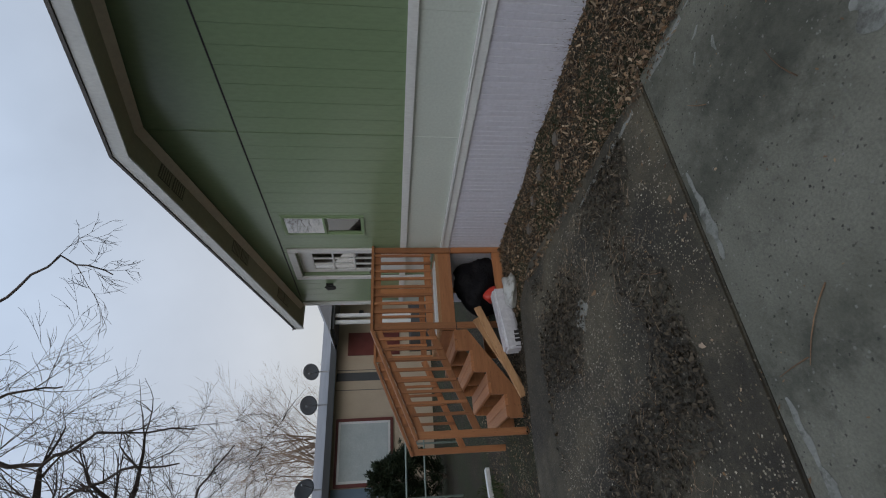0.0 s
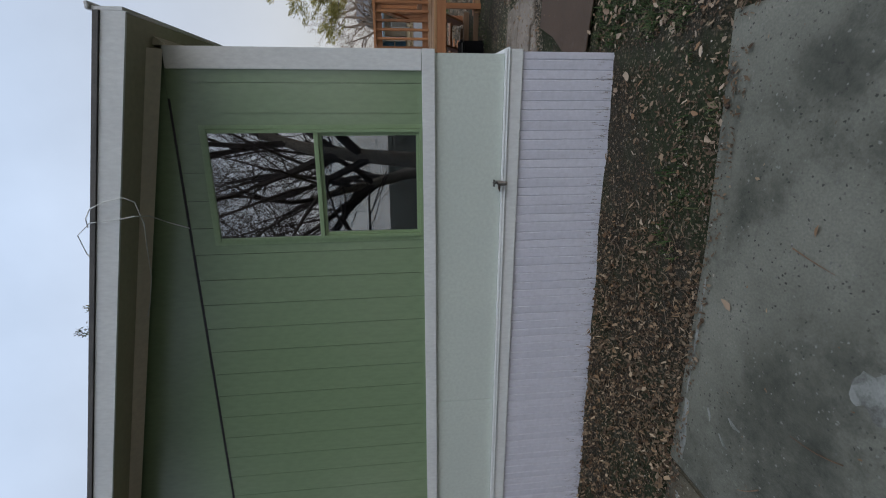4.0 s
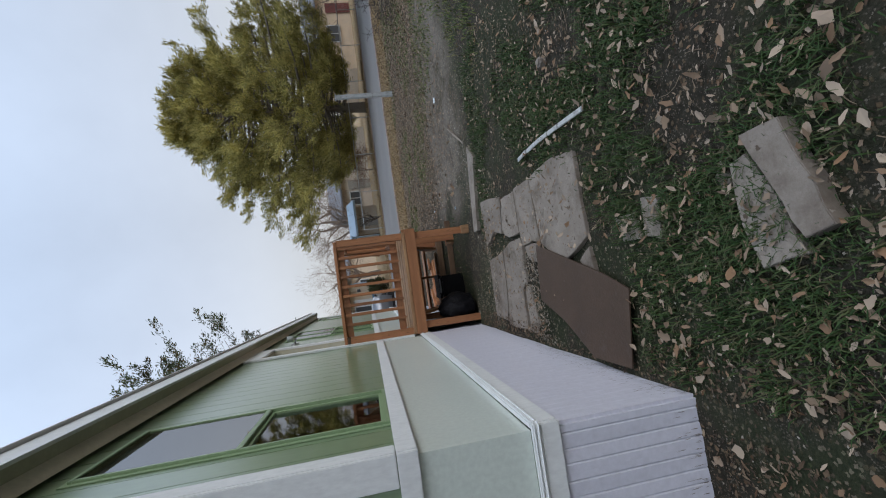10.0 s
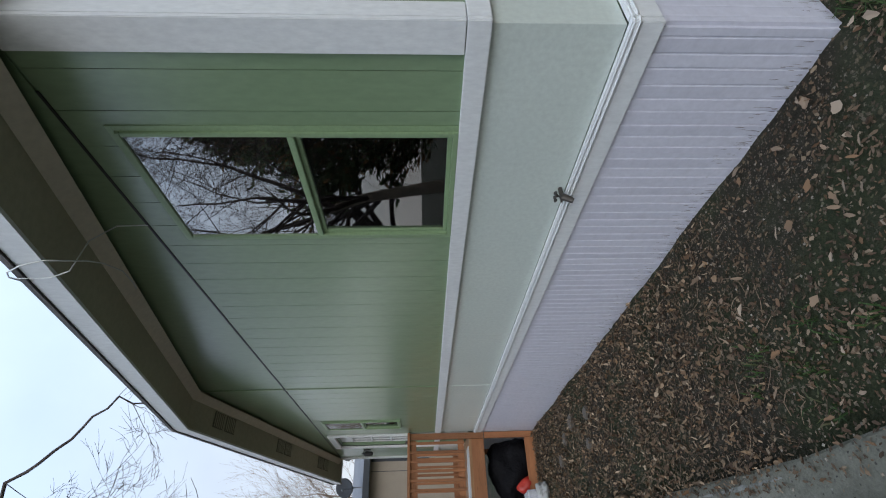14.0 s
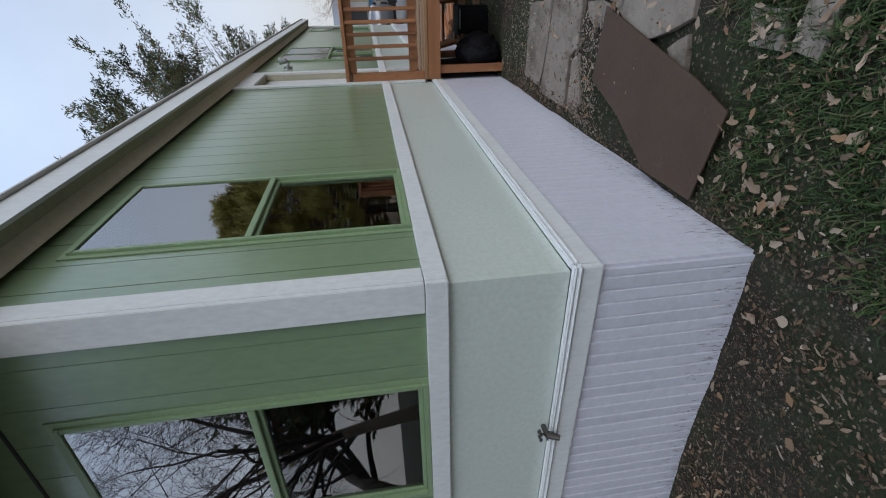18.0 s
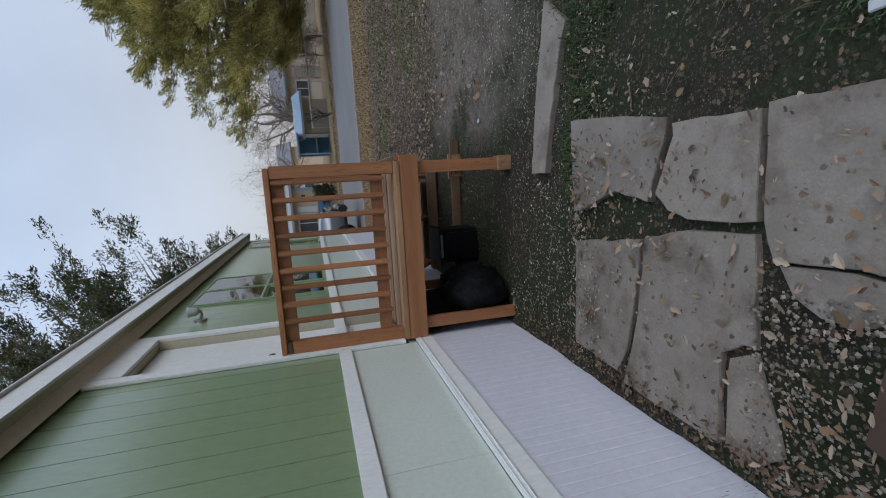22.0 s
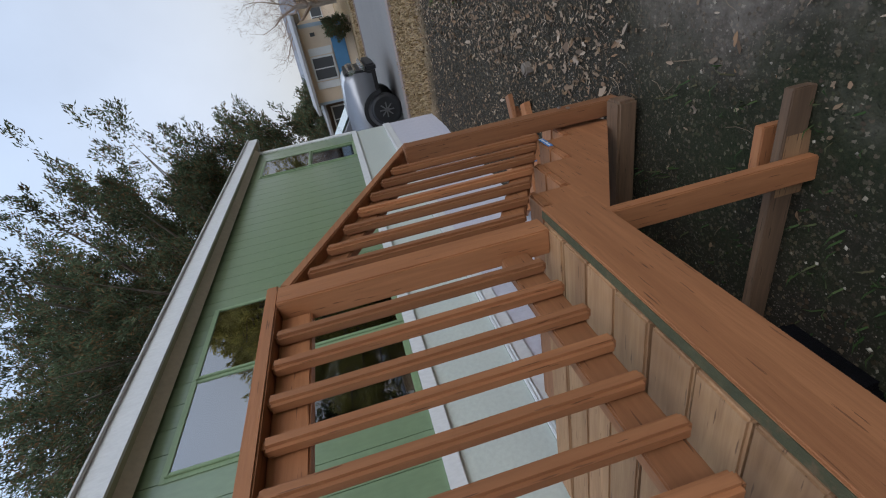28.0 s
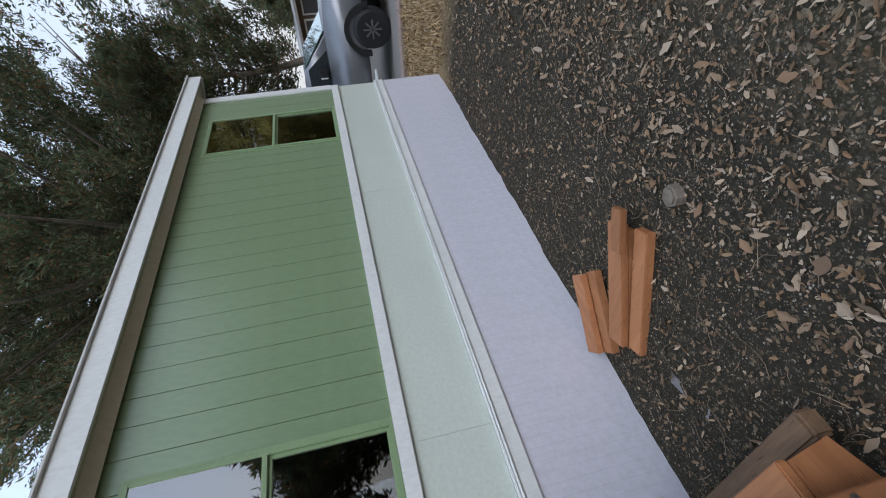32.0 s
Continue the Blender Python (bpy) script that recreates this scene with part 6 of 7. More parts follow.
def neighbour():
    n = thing("neighbour_house", (0.0, 19.6, 0.0), "low tan mobile home with grey roof and red-trimmed window", "house")
    y = 19.6
    part("wall", box(-2.9, 9, y, y + 6, -0.3, 3.6), TAN, n)
    r = bmesh.new()
    q = [r.verts.new(p) for p in ((-3.2, y - 0.4, 3.62), (9.3, y - 0.4, 3.62), (9.3, y + 3, 4.45), (-3.2, y + 3, 4.45), (9.3, y + 6.4, 3.62), (-3.2, y + 6.4, 3.62))]
    q2 = [r.verts.new(v.co + Vector((0, 0, 0.12))) for v in list(q)]
    for f in ((0, 1, 2, 3), (3, 2, 4, 5)):
        r.faces.new([q[i] for i in f][::-1])
        r.faces.new([q2[i] for i in f])
    for a, b in ((0, 1), (1, 2), (2, 4), (4, 5), (5, 3), (3, 0)):
        r.faces.new((q[a], q[b], q2[b], q2[a]))
    bmesh.ops.recalc_face_normals(r, faces=r.faces)
    part("roof", r, GREYROOF, n, "pale grey metal roof")
    part("fascia", box(-3.2, 9.3, y - 0.46, y - 0.41, 3.5, 3.74, 0.01), DARKTRIM, n)
    for i, x in enumerate((1.35, 0.62)):
        part("wall_seam", box(x - 0.01, x + 0.01, y - 0.012, y - 0.001, 0.2, 3.5), DARKTRIM, n)
    w = part("window", box(-2.55, -0.38, y - 0.08, y - 0.001, 1.3, 3.42, 0.01), REDPAINT, n, "picture window in dark red trim")
    part("frame", box(-2.44, -0.49, y - 0.10, y - 0.081, 1.4, 3.32, 0.008), WHITE, w)
    part("pane", box(-2.36, -0.57, y - 0.112, y - 0.101, 1.48, 3.24), CURTAIN, w, "glass with drawn pale blind")
    part("panel", box(-2.88, -2.58, y - 0.03, y - 0.001, 0.2, 3.5), BLUEPAINT, n, "grey-blue corner panel")
    # porch with gable roof
    p = part("porch_roof", box(2.2, 5.2, y - 2.2, y - 0.45, 3.45, 3.55), DARKTRIM, n, "small dark porch roof")
    g = bmesh.new()
    for yy in (y - 2.3, y - 0.45):
        for x, z in ((2.0, 3.56), (5.4, 3.56), (3.7, 4.35)):
            g.verts.new((x, yy, z))
    g.verts.ensure_lookup_table()
    for f in ((0, 1, 2), (3, 5, 4), (0, 2, 5, 3), (1, 4, 5, 2), (0, 3, 4, 1)):
        g.faces.new([g.verts[i] for i in f])
    part("gable", g, GREYROOF, p)
    for x in (2.5, 2.75, 4.8):
        part("column", box(x - 0.06, x + 0.06, y - 2.1, y - 1.98, -0.2, 3.45, 0.01), WHITE, n, "white porch column")
    d = part("door", box(1.9, 2.8, y - 0.05, y - 0.001, 1.0, 3.1, 0.01), REDPAINT, n, "dark red door")
    part("shutter", box(0.95, 1.25, y - 0.04, y - 0.001, 1.2, 3.5, 0.01), DARKTRIM, n)
    part("lamp", box(3.6, 3.72, y - 0.12, y - 0.001, 2.5, 2.7, 0.02), DARKTRIM, n)
    part("porch_floor", box(2.0, 5.4, y - 2.2, y - 0.01, -0.3, 0.6), DARKTRIM, n)
    # wing further along
    part("wing_wall", box(-9.5, -2.95, y + 1.5, y + 6, -0.3, 2.7), SLABTAN, n, "weathered grey wall of the rear wing")
    part("wing_fascia", box(-9.6, -2.95, y + 1.3, y + 1.45, 2.65, 2.95), BROWN, n)
    part("wing_roof", box(-9.6, -2.95, y + 1.3, y + 6, 2.96, 3.05), GREYROOF, n)
    ww = part("window", box(-5.6, -3.7, y + 1.44, y + 1.499, 0.9, 2.2, 0.01), BROWN, n, "white sash window with brown trim")
    part("pane", box(-5.45, -4.7, y + 1.42, y + 1.439, 1.0, 2.1), CURTAIN, ww)
    part("pane", box(-4.6, -3.85, y + 1.42, y + 1.439, 1.0, 2.1), CURTAIN, ww)
    n.location, n.scale = (0.72, 19.6, 0.10), (1.1, 1.0, 1.02)


SLABTAN = material("weathered_panel", (0.4, 0.38, 0.34), 0.85, (0.3, 0.29, 0.26), 2, 30, 0.2)
neighbour()


def dish(x, y, z, face, r, label):
    t = thing("satellite_dish", (x, y, z - 0.6), label, "satellite dish", "satellite dishes")
    bm = bmesh.new()
    rings = []
    f = Vector(face).normalized()
    u = f.cross(Vector((0, 0, 1))).normalized()
    v = u.cross(f)
    c = Vector((x, y, z))
    for i in range(5):
        rr = r * i / 4
        rings.append([bm.verts.new(c + f * (0.12 * r * (i / 4) ** 2 * 2) + rr * (math.cos(a * 0.349066) * u + 1.1 * math.sin(a * 0.349066) * v)) for a in range(18)] if i else [bm.verts.new(c)])
    for k in range(18):
        bm.faces.new((rings[0][0], rings[1][k], rings[1][(k + 1) % 18]))
        for i in range(1, 4):
            bm.faces.new((rings[i][k], rings[i + 1][k], rings[i + 1][(k + 1) % 18], rings[i][(k + 1) % 18]))
    ob = part("reflector", bm, DISHMAT, t, smooth=True)
    sol = ob.modifiers.new("thick", "SOLIDIFY")
    sol.thickness = 0.015
    part("mast", tube([(x, y + 0.05, z - 0.62), (x, y + 0.08, z - 0.2), (x, y + 0.02, z)], 0.025, 8), METAL, t)
    part("feed_arm", tube([tuple(c - v * r), tuple(c + f * r * 1.2 - v * r * 0.5)], 0.012, 6), METAL, t)
    part("feed_head", tube([tuple(c + f * r * 1.15 - v * r * 0.52), tuple(c + f * r * 1.3 - v * r * 0.4)], 0.035, 8), METAL, t)


DISHMAT = material("dish_paint", (0.035, 0.038, 0.042), 0.7, (0.028, 0.03, 0.034), 3, 40, 0.05)
dish(0.82, 19.3, 4.58, (-0.3, -1, 0.5), 0.36, "black satellite dish on the neighbouring eave")
dish(2.12, 19.3, 4.6, (-0.5, -1, 0.5), 0.33, "grey satellite dish on the neighbouring eave")
dish(-2.1, 19.3, 4.5, (0.3, -1, 0.5), 0.36, "grey satellite dish on the neighbouring eave")

# pipe rail, bushes and tarp beside the neighbour
rail = thing("pipe_rail", (-3, 13, -0.15), "old grey-green metal pipe rail beside the drive", "rail")
PIPE = plain("pipe_green", (0.2, 0.25, 0.23), 0.5, 0.5)
part("rail_bar", tube([(-1.6, 13, 1.15), (-5.2, 13, 1.15)], 0.025, 8), PIPE, rail)
part("rail_bar", tube([(-1.6, 13, 0.7), (-5.2, 13, 0.7)], 0.02, 8), PIPE, rail)
for x in (-1.7, -2.9, -4.1):
    part("rail_post", tube([(x, 13, -0.2), (x, 13, 1.15)], 0.025, 8), PIPE, rail)
conifer("juniper_bush", (-2.2, 16.2, -0.15), 2.1, 0.95, "dark juniper bush under the neighbouring window", 71, NEEDLE_DEEP, 26000, 0.1, low=0.0, rise=0.5, peak=0.3, plume=0.25)
tp = bmesh.new()
bmesh.ops.create_icosphere(tp, subdivisions=4, radius=0.36)
for v in tp.verts:
    k = 1 + 0.45 * noise.noise(v.co * 4) + 0.3 * noise.noise(v.co * 11)
    v.co = Vector((v.co.x * k * 0.75, v.co.y * 0.7 * k, max(v.co.z * k * 1.35, -0.42)))
tp.transform(Matrix.Translation((-3.35, 15.6, 0.24)))
tagged(part("blue_tarp", tp, material("blue_tarp_plastic", (0.012, 0.055, 0.25), 0.4, (0.01, 0.04, 0.19), 4, 30, 0.5), at=(-3.5, 15.6, -0.2), smooth=True), "bright blue tarpaulin heaped over stored things", "tarp")

# ---- across the street ----
FENCEM = plain("galvanised", (0.45, 0.46, 0.46), 0.45, 0.8)
for fx, ya, yb in ((29.0, -30, -4.6), (29.0, 8.0, 26)):
    f = thing("chain_link_fence", (fx, ya, -0.15), "low galvanised chain-link fence along the street", "fence")
    n = int((yb - ya) / 2.4)
    for i in range(n + 1):
        y = ya + (yb - ya) * i / n
        part("fence_post", tube([(fx, y, -0.2), (fx, y, 1.1)], 0.03, 6), FENCEM, f)
    part("top_rail", tube([(fx, ya, 1.05), (fx, yb, 1.05)], 0.032, 6), FENCEM, f)
    mesh_wires = bmesh.new()
    for i in range(int((yb - ya) / 0.16)):
        y = ya + i * 0.16
        for s in (-1, 1):
            a, b = Vector((fx, y + 0.5 - 0.5 * s, 0)), Vector((fx, y + 0.5 + 0.5 * s, 1.03))
            vs = [mesh_wires.verts.new(p) for p in (a + Vector((0, 0.004, 0)), b + Vector((0, 0.004, 0)), b - Vector((0, 0.004, 0)), a - Vector((0, 0.004, 0)))]
            mesh_wires.faces.new(vs)
    tagged(part("wire_mesh", mesh_wires, FENCEM, f), kind="stuff")


def far_house(name, x, ya, yb, z_eave, z_top, depth, wall_mat, roof_mat, label, ridge="y", items=(), low=None):
    h = thing(name, (x, (ya + yb) / 2, -0.2), label, "house")
    part("wall", box(x, x + depth, ya, yb, -0.3, z_eave), wall_mat, h)
    if low:
        part("lower_wall", box(x - 0.05, x - 0.001, ya, yb, 0.3, 1.08), low, h, "blue-painted base of the wall")
    r = bmesh.new()
    o = 0.5
    if ridge == "y":
        pts = [(x - o, ya - o, z_eave), (x - o, yb + o, z_eave), (x + depth / 2, ya - o, z_top), (x + depth / 2, yb + o, z_top), (x + depth + o, ya - o, z_eave), (x + depth + o, yb + o, z_eave)]
        v = [r.verts.new(p) for p in pts]
        v2 = [r.verts.new((p[0], p[1], p[2] + 0.16)) for p in pts]
        for f in ((0, 1, 3, 2), (2, 3, 5, 4)):
            r.faces.new([v[i] for i in f])
            r.faces.new([v2[i] for i in f][::-1])
        for a, b in ((0, 1), (1, 3), (3, 5), (5, 4), (4, 2), (2, 0)):
            r.faces.new((v[a], v[b], v2[b], v2[a]))
    else:
        m = (ya + yb) / 2
        pts = [(x - o, ya - o, z_eave), (x - o, m, z_top), (x - o, yb + o, z_eave), (x + depth, ya - o, z_eave), (x + depth, m, z_top), (x + depth, yb + o, z_eave)]
        v = [r.verts.new(p) for p in pts]
        v2 = [r.verts.new((p[0], p[1], p[2] + 0.2)) for p in pts]
        for f in ((0, 1, 4, 3), (1, 2, 5, 4)):
            r.faces.new([v[i] for i in f])
            r.faces.new([v2[i] for i in f][::-1])
        for a, b in ((0, 1), (1, 2), (2, 5), (5, 4), (4, 3), (3, 0)):
            r.faces.new((v[a], v[b], v2[b], v2[a]))
        g = bmesh.new()
        q = [g.verts.new(p) for p in ((x, ya, z_eave), (x, yb, z_eave), (x, m, z_top), (x + 0.1, ya, z_eave), (x + 0.1, yb, z_eave), (x + 0.1, m, z_top))]
        for f in ((0, 1, 2), (3, 5, 4), (0, 2, 5, 3), (1, 4, 5, 2)):
            g.faces.new([q[i] for i in f])
        part("gable", g, wall_mat, h)
    bmesh.ops.recalc_face_normals(r, faces=r.faces)
    part("roof", r, roof_mat, h)
    for kind, a, b, lo, hi, mat in items:
        w = part(kind, box(x - 0.09, x - 0.055, a, b, lo, hi, 0.01), mat, h)
        if kind == "window":
            part("pane", box(x - 0.11, x - 0.091, a + 0.1, b - 0.1, lo + 0.1, hi - 0.1), DARKTRIM, w)
            part("mullion", box(x - 0.125, x - 0.111, (a + b) / 2 - 0.03, (a + b) / 2 + 0.03, lo + 0.1, hi - 0.1), mat, w)
    return h


GREYTRIM = material("grey_beige_roof", (0.36, 0.35, 0.33), 0.8, (0.30, 0.29, 0.28), 1, 20, 0.1)
DARKWALL = material("brown_wall", (0.15, 0.11, 0.085), 0.85, (0.12, 0.09, 0.07), 1, 20, 0.1)
BEIGE = material("beige_wall", (0.72, 0.59, 0.44), 0.85, (0.66, 0.54, 0.40), 1, 20, 0.1)
PALEWALL = material("pale_wall", (0.70, 0.62, 0.52), 0.85, (0.62, 0.55, 0.46), 1, 20, 0.1)
BLUEWALL = material("blue_wall", (0.10, 0.26, 0.46), 0.7, (0.08, 0.22, 0.40), 1, 20, 0.1)
BLUEGREY = material("blue_grey_metal", (0.42, 0.52, 0.6), 0.5, (0.36, 0.45, 0.53), 1, 20, 0.1)
far_house("house", 34, -1.25, 3.2, 2.75, 3.15, 7, BEIGE, GREYTRIM, "tan bungalow with blue base and white shutters", "y",
          [("shutter", 0.05, 0.45, 1.15, 2.5, WHITE), ("window", 0.5, 1.85, 1.15, 2.5, WHITE), ("shutter", 1.9, 2.3, 1.15, 2.5, WHITE), ("lamp", -0.75, -0.55, 1.9, 2.15, DARKTRIM), ("corner_board", -1.25, -1.05, 1.1, 2.7, BLUEGREY), ("corner_board", 3.05, 3.2, 1.1, 2.7, BLUEGREY)], BLUEWALL)
far_house("house", 36.5, 3.6, 14.0, 2.45, 2.8, 6, DARKWALL, GREYTRIM, "dark glazed wing with white window bars", "y",
          [("window", 3.8, 5.6, 0.3, 2.2, WHITE), ("window", 5.8, 7.6, 0.3, 2.2, WHITE), ("window", 7.8, 9.6, 0.3, 2.2, WHITE), ("window", 9.8, 11.6, 0.3, 2.2, WHITE)])
far_house("shed", 37, -7.6, -5.2, 1.5, 2.1, 4, TAN, BLUEGREY, "pale shed with a blue-grey roof across the street", "y", [("door", -6.6, -5.9, -0.2, 1.35, SLABTAN)])
far_house("house", 43, -16.5, -8.3, 2.6, 4.0, 8, PALEWALL, GREYROOF, "long pale house behind the street fence", "y",
          [("window", -10.2, -8.8, 0.8, 1.9, WHITE), ("window", -13.6, -12.2, 0.8, 1.9, WHITE), ("door", -11.3, -10.4, -0.2, 1.9, SLABTAN)])
far_house("house", 38, -32.0, -20.0, 2.7, 4.2, 8, BEIGE, GREYROOF, "tan house behind the street fence", "y",
          [("window", -24.0, -22.4, 0.8, 2.0, WHITE), ("window", -28.5, -27.0, 0.8, 2.0, WHITE), ("door", -26.0, -25.1, -0.2, 1.9, REDPAINT)])
far_house("house", 58, -6, 10, 3.2, 5.0, 9, BEIGE, GREYROOF, "distant tan house beyond bare trees", "y", [("window", -2, 0, 1, 2.2, WHITE), ("window", 4, 6, 1, 2.2, WHITE)])

conifer("shrub", (33.2, -0.9, -0.2), 1.3, 0.6, "small green and straw-coloured shrub by the far house", 77, NEEDLE_DARK, 6000, 0.12, low=0.0, rise=0.5, peak=0.3, plume=0.2)

# blue open shelter
sh = thing("blue_shelter", (36, -4.2, -0.2), "blue-framed open shelter with stored things", "shelter")
for y in (-4.95, -3.6):
    for x in (36.0, 38.4):
        part("post", box(x - 0.05, x + 0.05, y - 0.05, y + 0.05, -0.2, 2.0, 0.01), BLUEGREY, sh)
part("roof", box(35.8, 38.6, -5.1, -3.4, 2.0, 2.12, 0.02), BLUEGREY, sh)
part("back_panel", box(38.3, 38.38, -4.95, -3.6, -0.2, 2.0), BLUEWALL, sh)
part("shelf", box(36.2, 38.2, -4.85, -3.7, 0.7, 0.76, 0.01), SLABTAN, sh)

# white post with crossbar by the lawn
po = thing("white_post", (11.85, -6.5, -0.15), "plain white square post at the lawn edge", "post")
part("post", box(11.79, 11.91, -6.56, -6.44, -0.2, 1.58, 0.01), PVC, po)
part("cap", box(11.77, 11.93, -6.58, -6.42, 1.58, 1.62, 0.008), PVC, po)
part("sleeve", tube([(11.85, -6.5, -0.2), (11.85, -6.5, 0.12)], 0.09, 10), PVC, po)

# kerbs
KERB = material("stained_kerb", (0.34, 0.26, 0.225), 0.85, (0.24, 0.18, 0.155), 1.5, 30, 0.4)
for x, w in ((15.62, 0.38), (26.0, 0.2)):
    tagged(part("kerb", box(x, x + w, -300, 300, -0.4, -0.1, 0.01), KERB), "worn concrete kerb along the street", "kerb", kind="structure")


def pickup():
    """Grey pickup: body with hood and cab, flared arches, four wheels, mirror, step, lights."""
    t = thing("pickup_truck", (19.9, 2.8, -0.14), "dusty silver pickup with dark grille parked on the street", "car")
    paint = material("grey_car_paint", (0.22, 0.23, 0.25), 0.28, (0.19, 0.20, 0.22), 2, 60, 0.02, metal=0.45)
    x0, x1 = 19.0, 20.85
    CHROME = plain("chrome", (0.62, 0.63, 0.65), 0.2, 1.0)
    # lighter copy of the body paint: sky light on the hood put into its colour
    sky_lit_paint = material("sky_lit_hood_paint", (0.62, 0.64, 0.67), 0.25, (0.56, 0.58, 0.61), 2, 60, 0.02, metal=0.3)

    def extrude(prof, xa, xb, mat, name, parent, label=""):
        bm = bmesh.new()
        a = [bm.verts.new((xa, y, z)) for y, z in prof]
        b = [bm.verts.new((xb, y, z)) for y, z in prof]
        bm.faces.new(a)
        bm.faces.new(b[::-1])
        k = len(prof)
        for i in range(k):
            bm.faces.new((a[i], b[i], b[(i + 1) % k], a[(i + 1) % k]))
        bmesh.ops.recalc_face_normals(bm, faces=bm.faces)
        bmesh.ops.bevel(bm, geom=bm.edges[:], offset=0.03, segments=2, affect="EDGES", clamp_overlap=True)
        return part(name, bm, mat, parent, label, True)

    body = extrude([(0.08, 0.42), (0.05, 0.85), (0.12, 1.16), (0.3, 1.24), (1.1, 1.32), (5.6, 1.3), (5.62, 0.5), (5.5, 0.36)], x0, x1, paint, "body", t)
    cab = extrude([(1.1, 1.28), (1.95, 1.88), (2.2, 1.93), (3.7, 1.9), (4.0, 1.28)], x0 + 0.14, x1 - 0.14, paint, "cab", t)
    # pale cyan base: the sky's reflection is partly painted into this glossy pane
    part("windscreen", beam((x0 + 0.93, 1.09, 1.325), (x0 + 0.93, 1.88, 1.875), 1.5, 0.02, 0.005), plain("sky_coloured_glass", (0.48, 0.62, 0.66), 0.05, 0.8), cab, "glossy windscreen coloured pale cyan like reflected sky")
    for ya, yb in ((1.75, 2.55), (2.65, 3.5)):
        bm = bmesh.new()
        vs = [bm.verts.new((x, y, z)) for x in (x0 + 0.12, x0 + 0.15) for y, z in ((ya - 0.25 if ya < 2 else ya, 1.33), (yb, 1.33), (yb, 1.8), (ya + 0.15 if ya < 2 else ya, 1.8))]
        for f in ((0, 1, 2, 3), (7, 6, 5, 4), (0, 4, 5, 1), (1, 5, 6, 2), (2, 6, 7, 3), (3, 7, 4, 0)):
            bm.faces.new([vs[i] for i in f])
        part("side_window", bm, plain("tinted_glass", (0.03, 0.035, 0.04), 0.05), cab, "dark side window")
    for y in (1.1, 4.65):
        for s, xx in ((-1, x0), (1, x1)):
            fl = bmesh.new()
            for i in range(13):
                a = math.pi * i / 12
                for r, dx in ((0.45, 0.06), (0.56, 0.06), (0.56, -0.05), (0.45, -0.05)):
                    fl.verts.new((xx + s * dx, y + r * math.cos(a), 0.33 + r * math.sin(a)))
            fl.verts.ensure_lookup_table()
            for i in range(12):
                for k in range(4):
                    fl.faces.new([fl.verts[j] for j in (i * 4 + k, i * 4 + (k + 1) % 4, i * 4 + 4 + (k + 1) % 4, i * 4 + 4 + k)])
            part("fender_flare", fl, BLACK, t)
            wx = xx - s * 0.1
            wh = part("wheel", tube([(wx - 0.13, y, 0.27), (wx - 0.1, y, 0.27), (wx + 0.1, y, 0.27), (wx + 0.13, y, 0.27)], [0.35, 0.42, 0.42, 0.35], 28), BLACK, t, "black knobbly tyre")
            rim = bmesh.new()
            for k in range(8):
                a = k * math.pi / 4
                bb = beam((wx + s * 0.135, y, 0.27), (wx + s * 0.135, y + 0.2 * math.cos(a), 0.27 + 0.2 * math.sin(a)), 0.03, 0.035, 0.0)
                me = bpy.data.meshes.new("tmp")
                bb.to_mesh(me)
                bb.free()
                rim.from_mesh(me)
            part("rim", rim, METAL, wh, "spoked metal rim")
    hood = extrude([(0.1, 1.12), (0.14, 1.2), (0.32, 1.265), (1.1, 1.345), (1.1, 1.3)], x0 + 0.06, x1 - 0.06, sky_lit_paint, "hood", t, label="hood coloured paler than the body for the sky light on it")
    part("air_dam", box(x0 + 0.02, x1 - 0.02, 0.0, 0.62, 0.34, 0.62, 0.04), BLACK, t)
    part("bumper", box(x0 + 0.05, x1 - 0.05, -0.12, 0.08, 0.3, 0.6, 0.05), BLACK, t)
    part("grille", box(x0 + 0.06, x1 - 0.06, 0.0, 0.08, 0.62, 1.16, 0.03), BLACK, t)
    for k in range(3):
        part("grille_bar", box(x0 + 0.2, x1 - 0.2, -0.04, 0.01, 0.66 + 0.17 * k, 0.72 + 0.17 * k, 0.012), CHROME, t)
    for xx in (x0 + 0.05, x1 - 0.3):
        part("headlight", box(xx, xx + 0.25, -0.04, 0.2, 0.86, 1.06, 0.03), CHROME, t, "bright headlight")
    part("chrome_bumper", box(x0 + 0.02, x1 - 0.02, -0.13, 0.02, 0.6, 0.68, 0.025), CHROME, t)
    part("mirror", box(x0 - 0.17, x0 + 0.12, 1.85, 2.0, 1.36, 1.58, 0.03), BLACK, t)
    part("mirror_cap", box(x0 - 0.175, x0 - 0.02, 2.0, 2.02, 1.39, 1.55, 0.008), WHITE, t)
    part("side_step", box(x0 - 0.12, x0 - 0.02, 1.95, 4.1, 0.26, 0.33, 0.02), WHITE, t, "pale side step")
    for y in (2.58, 3.6):
        part("door_gap", box(x0 - 0.004, x0 + 0.02, y - 0.006, y + 0.006, 0.42, 1.27), BLACK, t)
    part("door_handle", box(x0 - 0.02, x0 + 0.02, 2.4, 2.53, 1.12, 1.16, 0.008), BLACK, t)
    t.location = (18.1, 2.38, -0.14)


pickup()

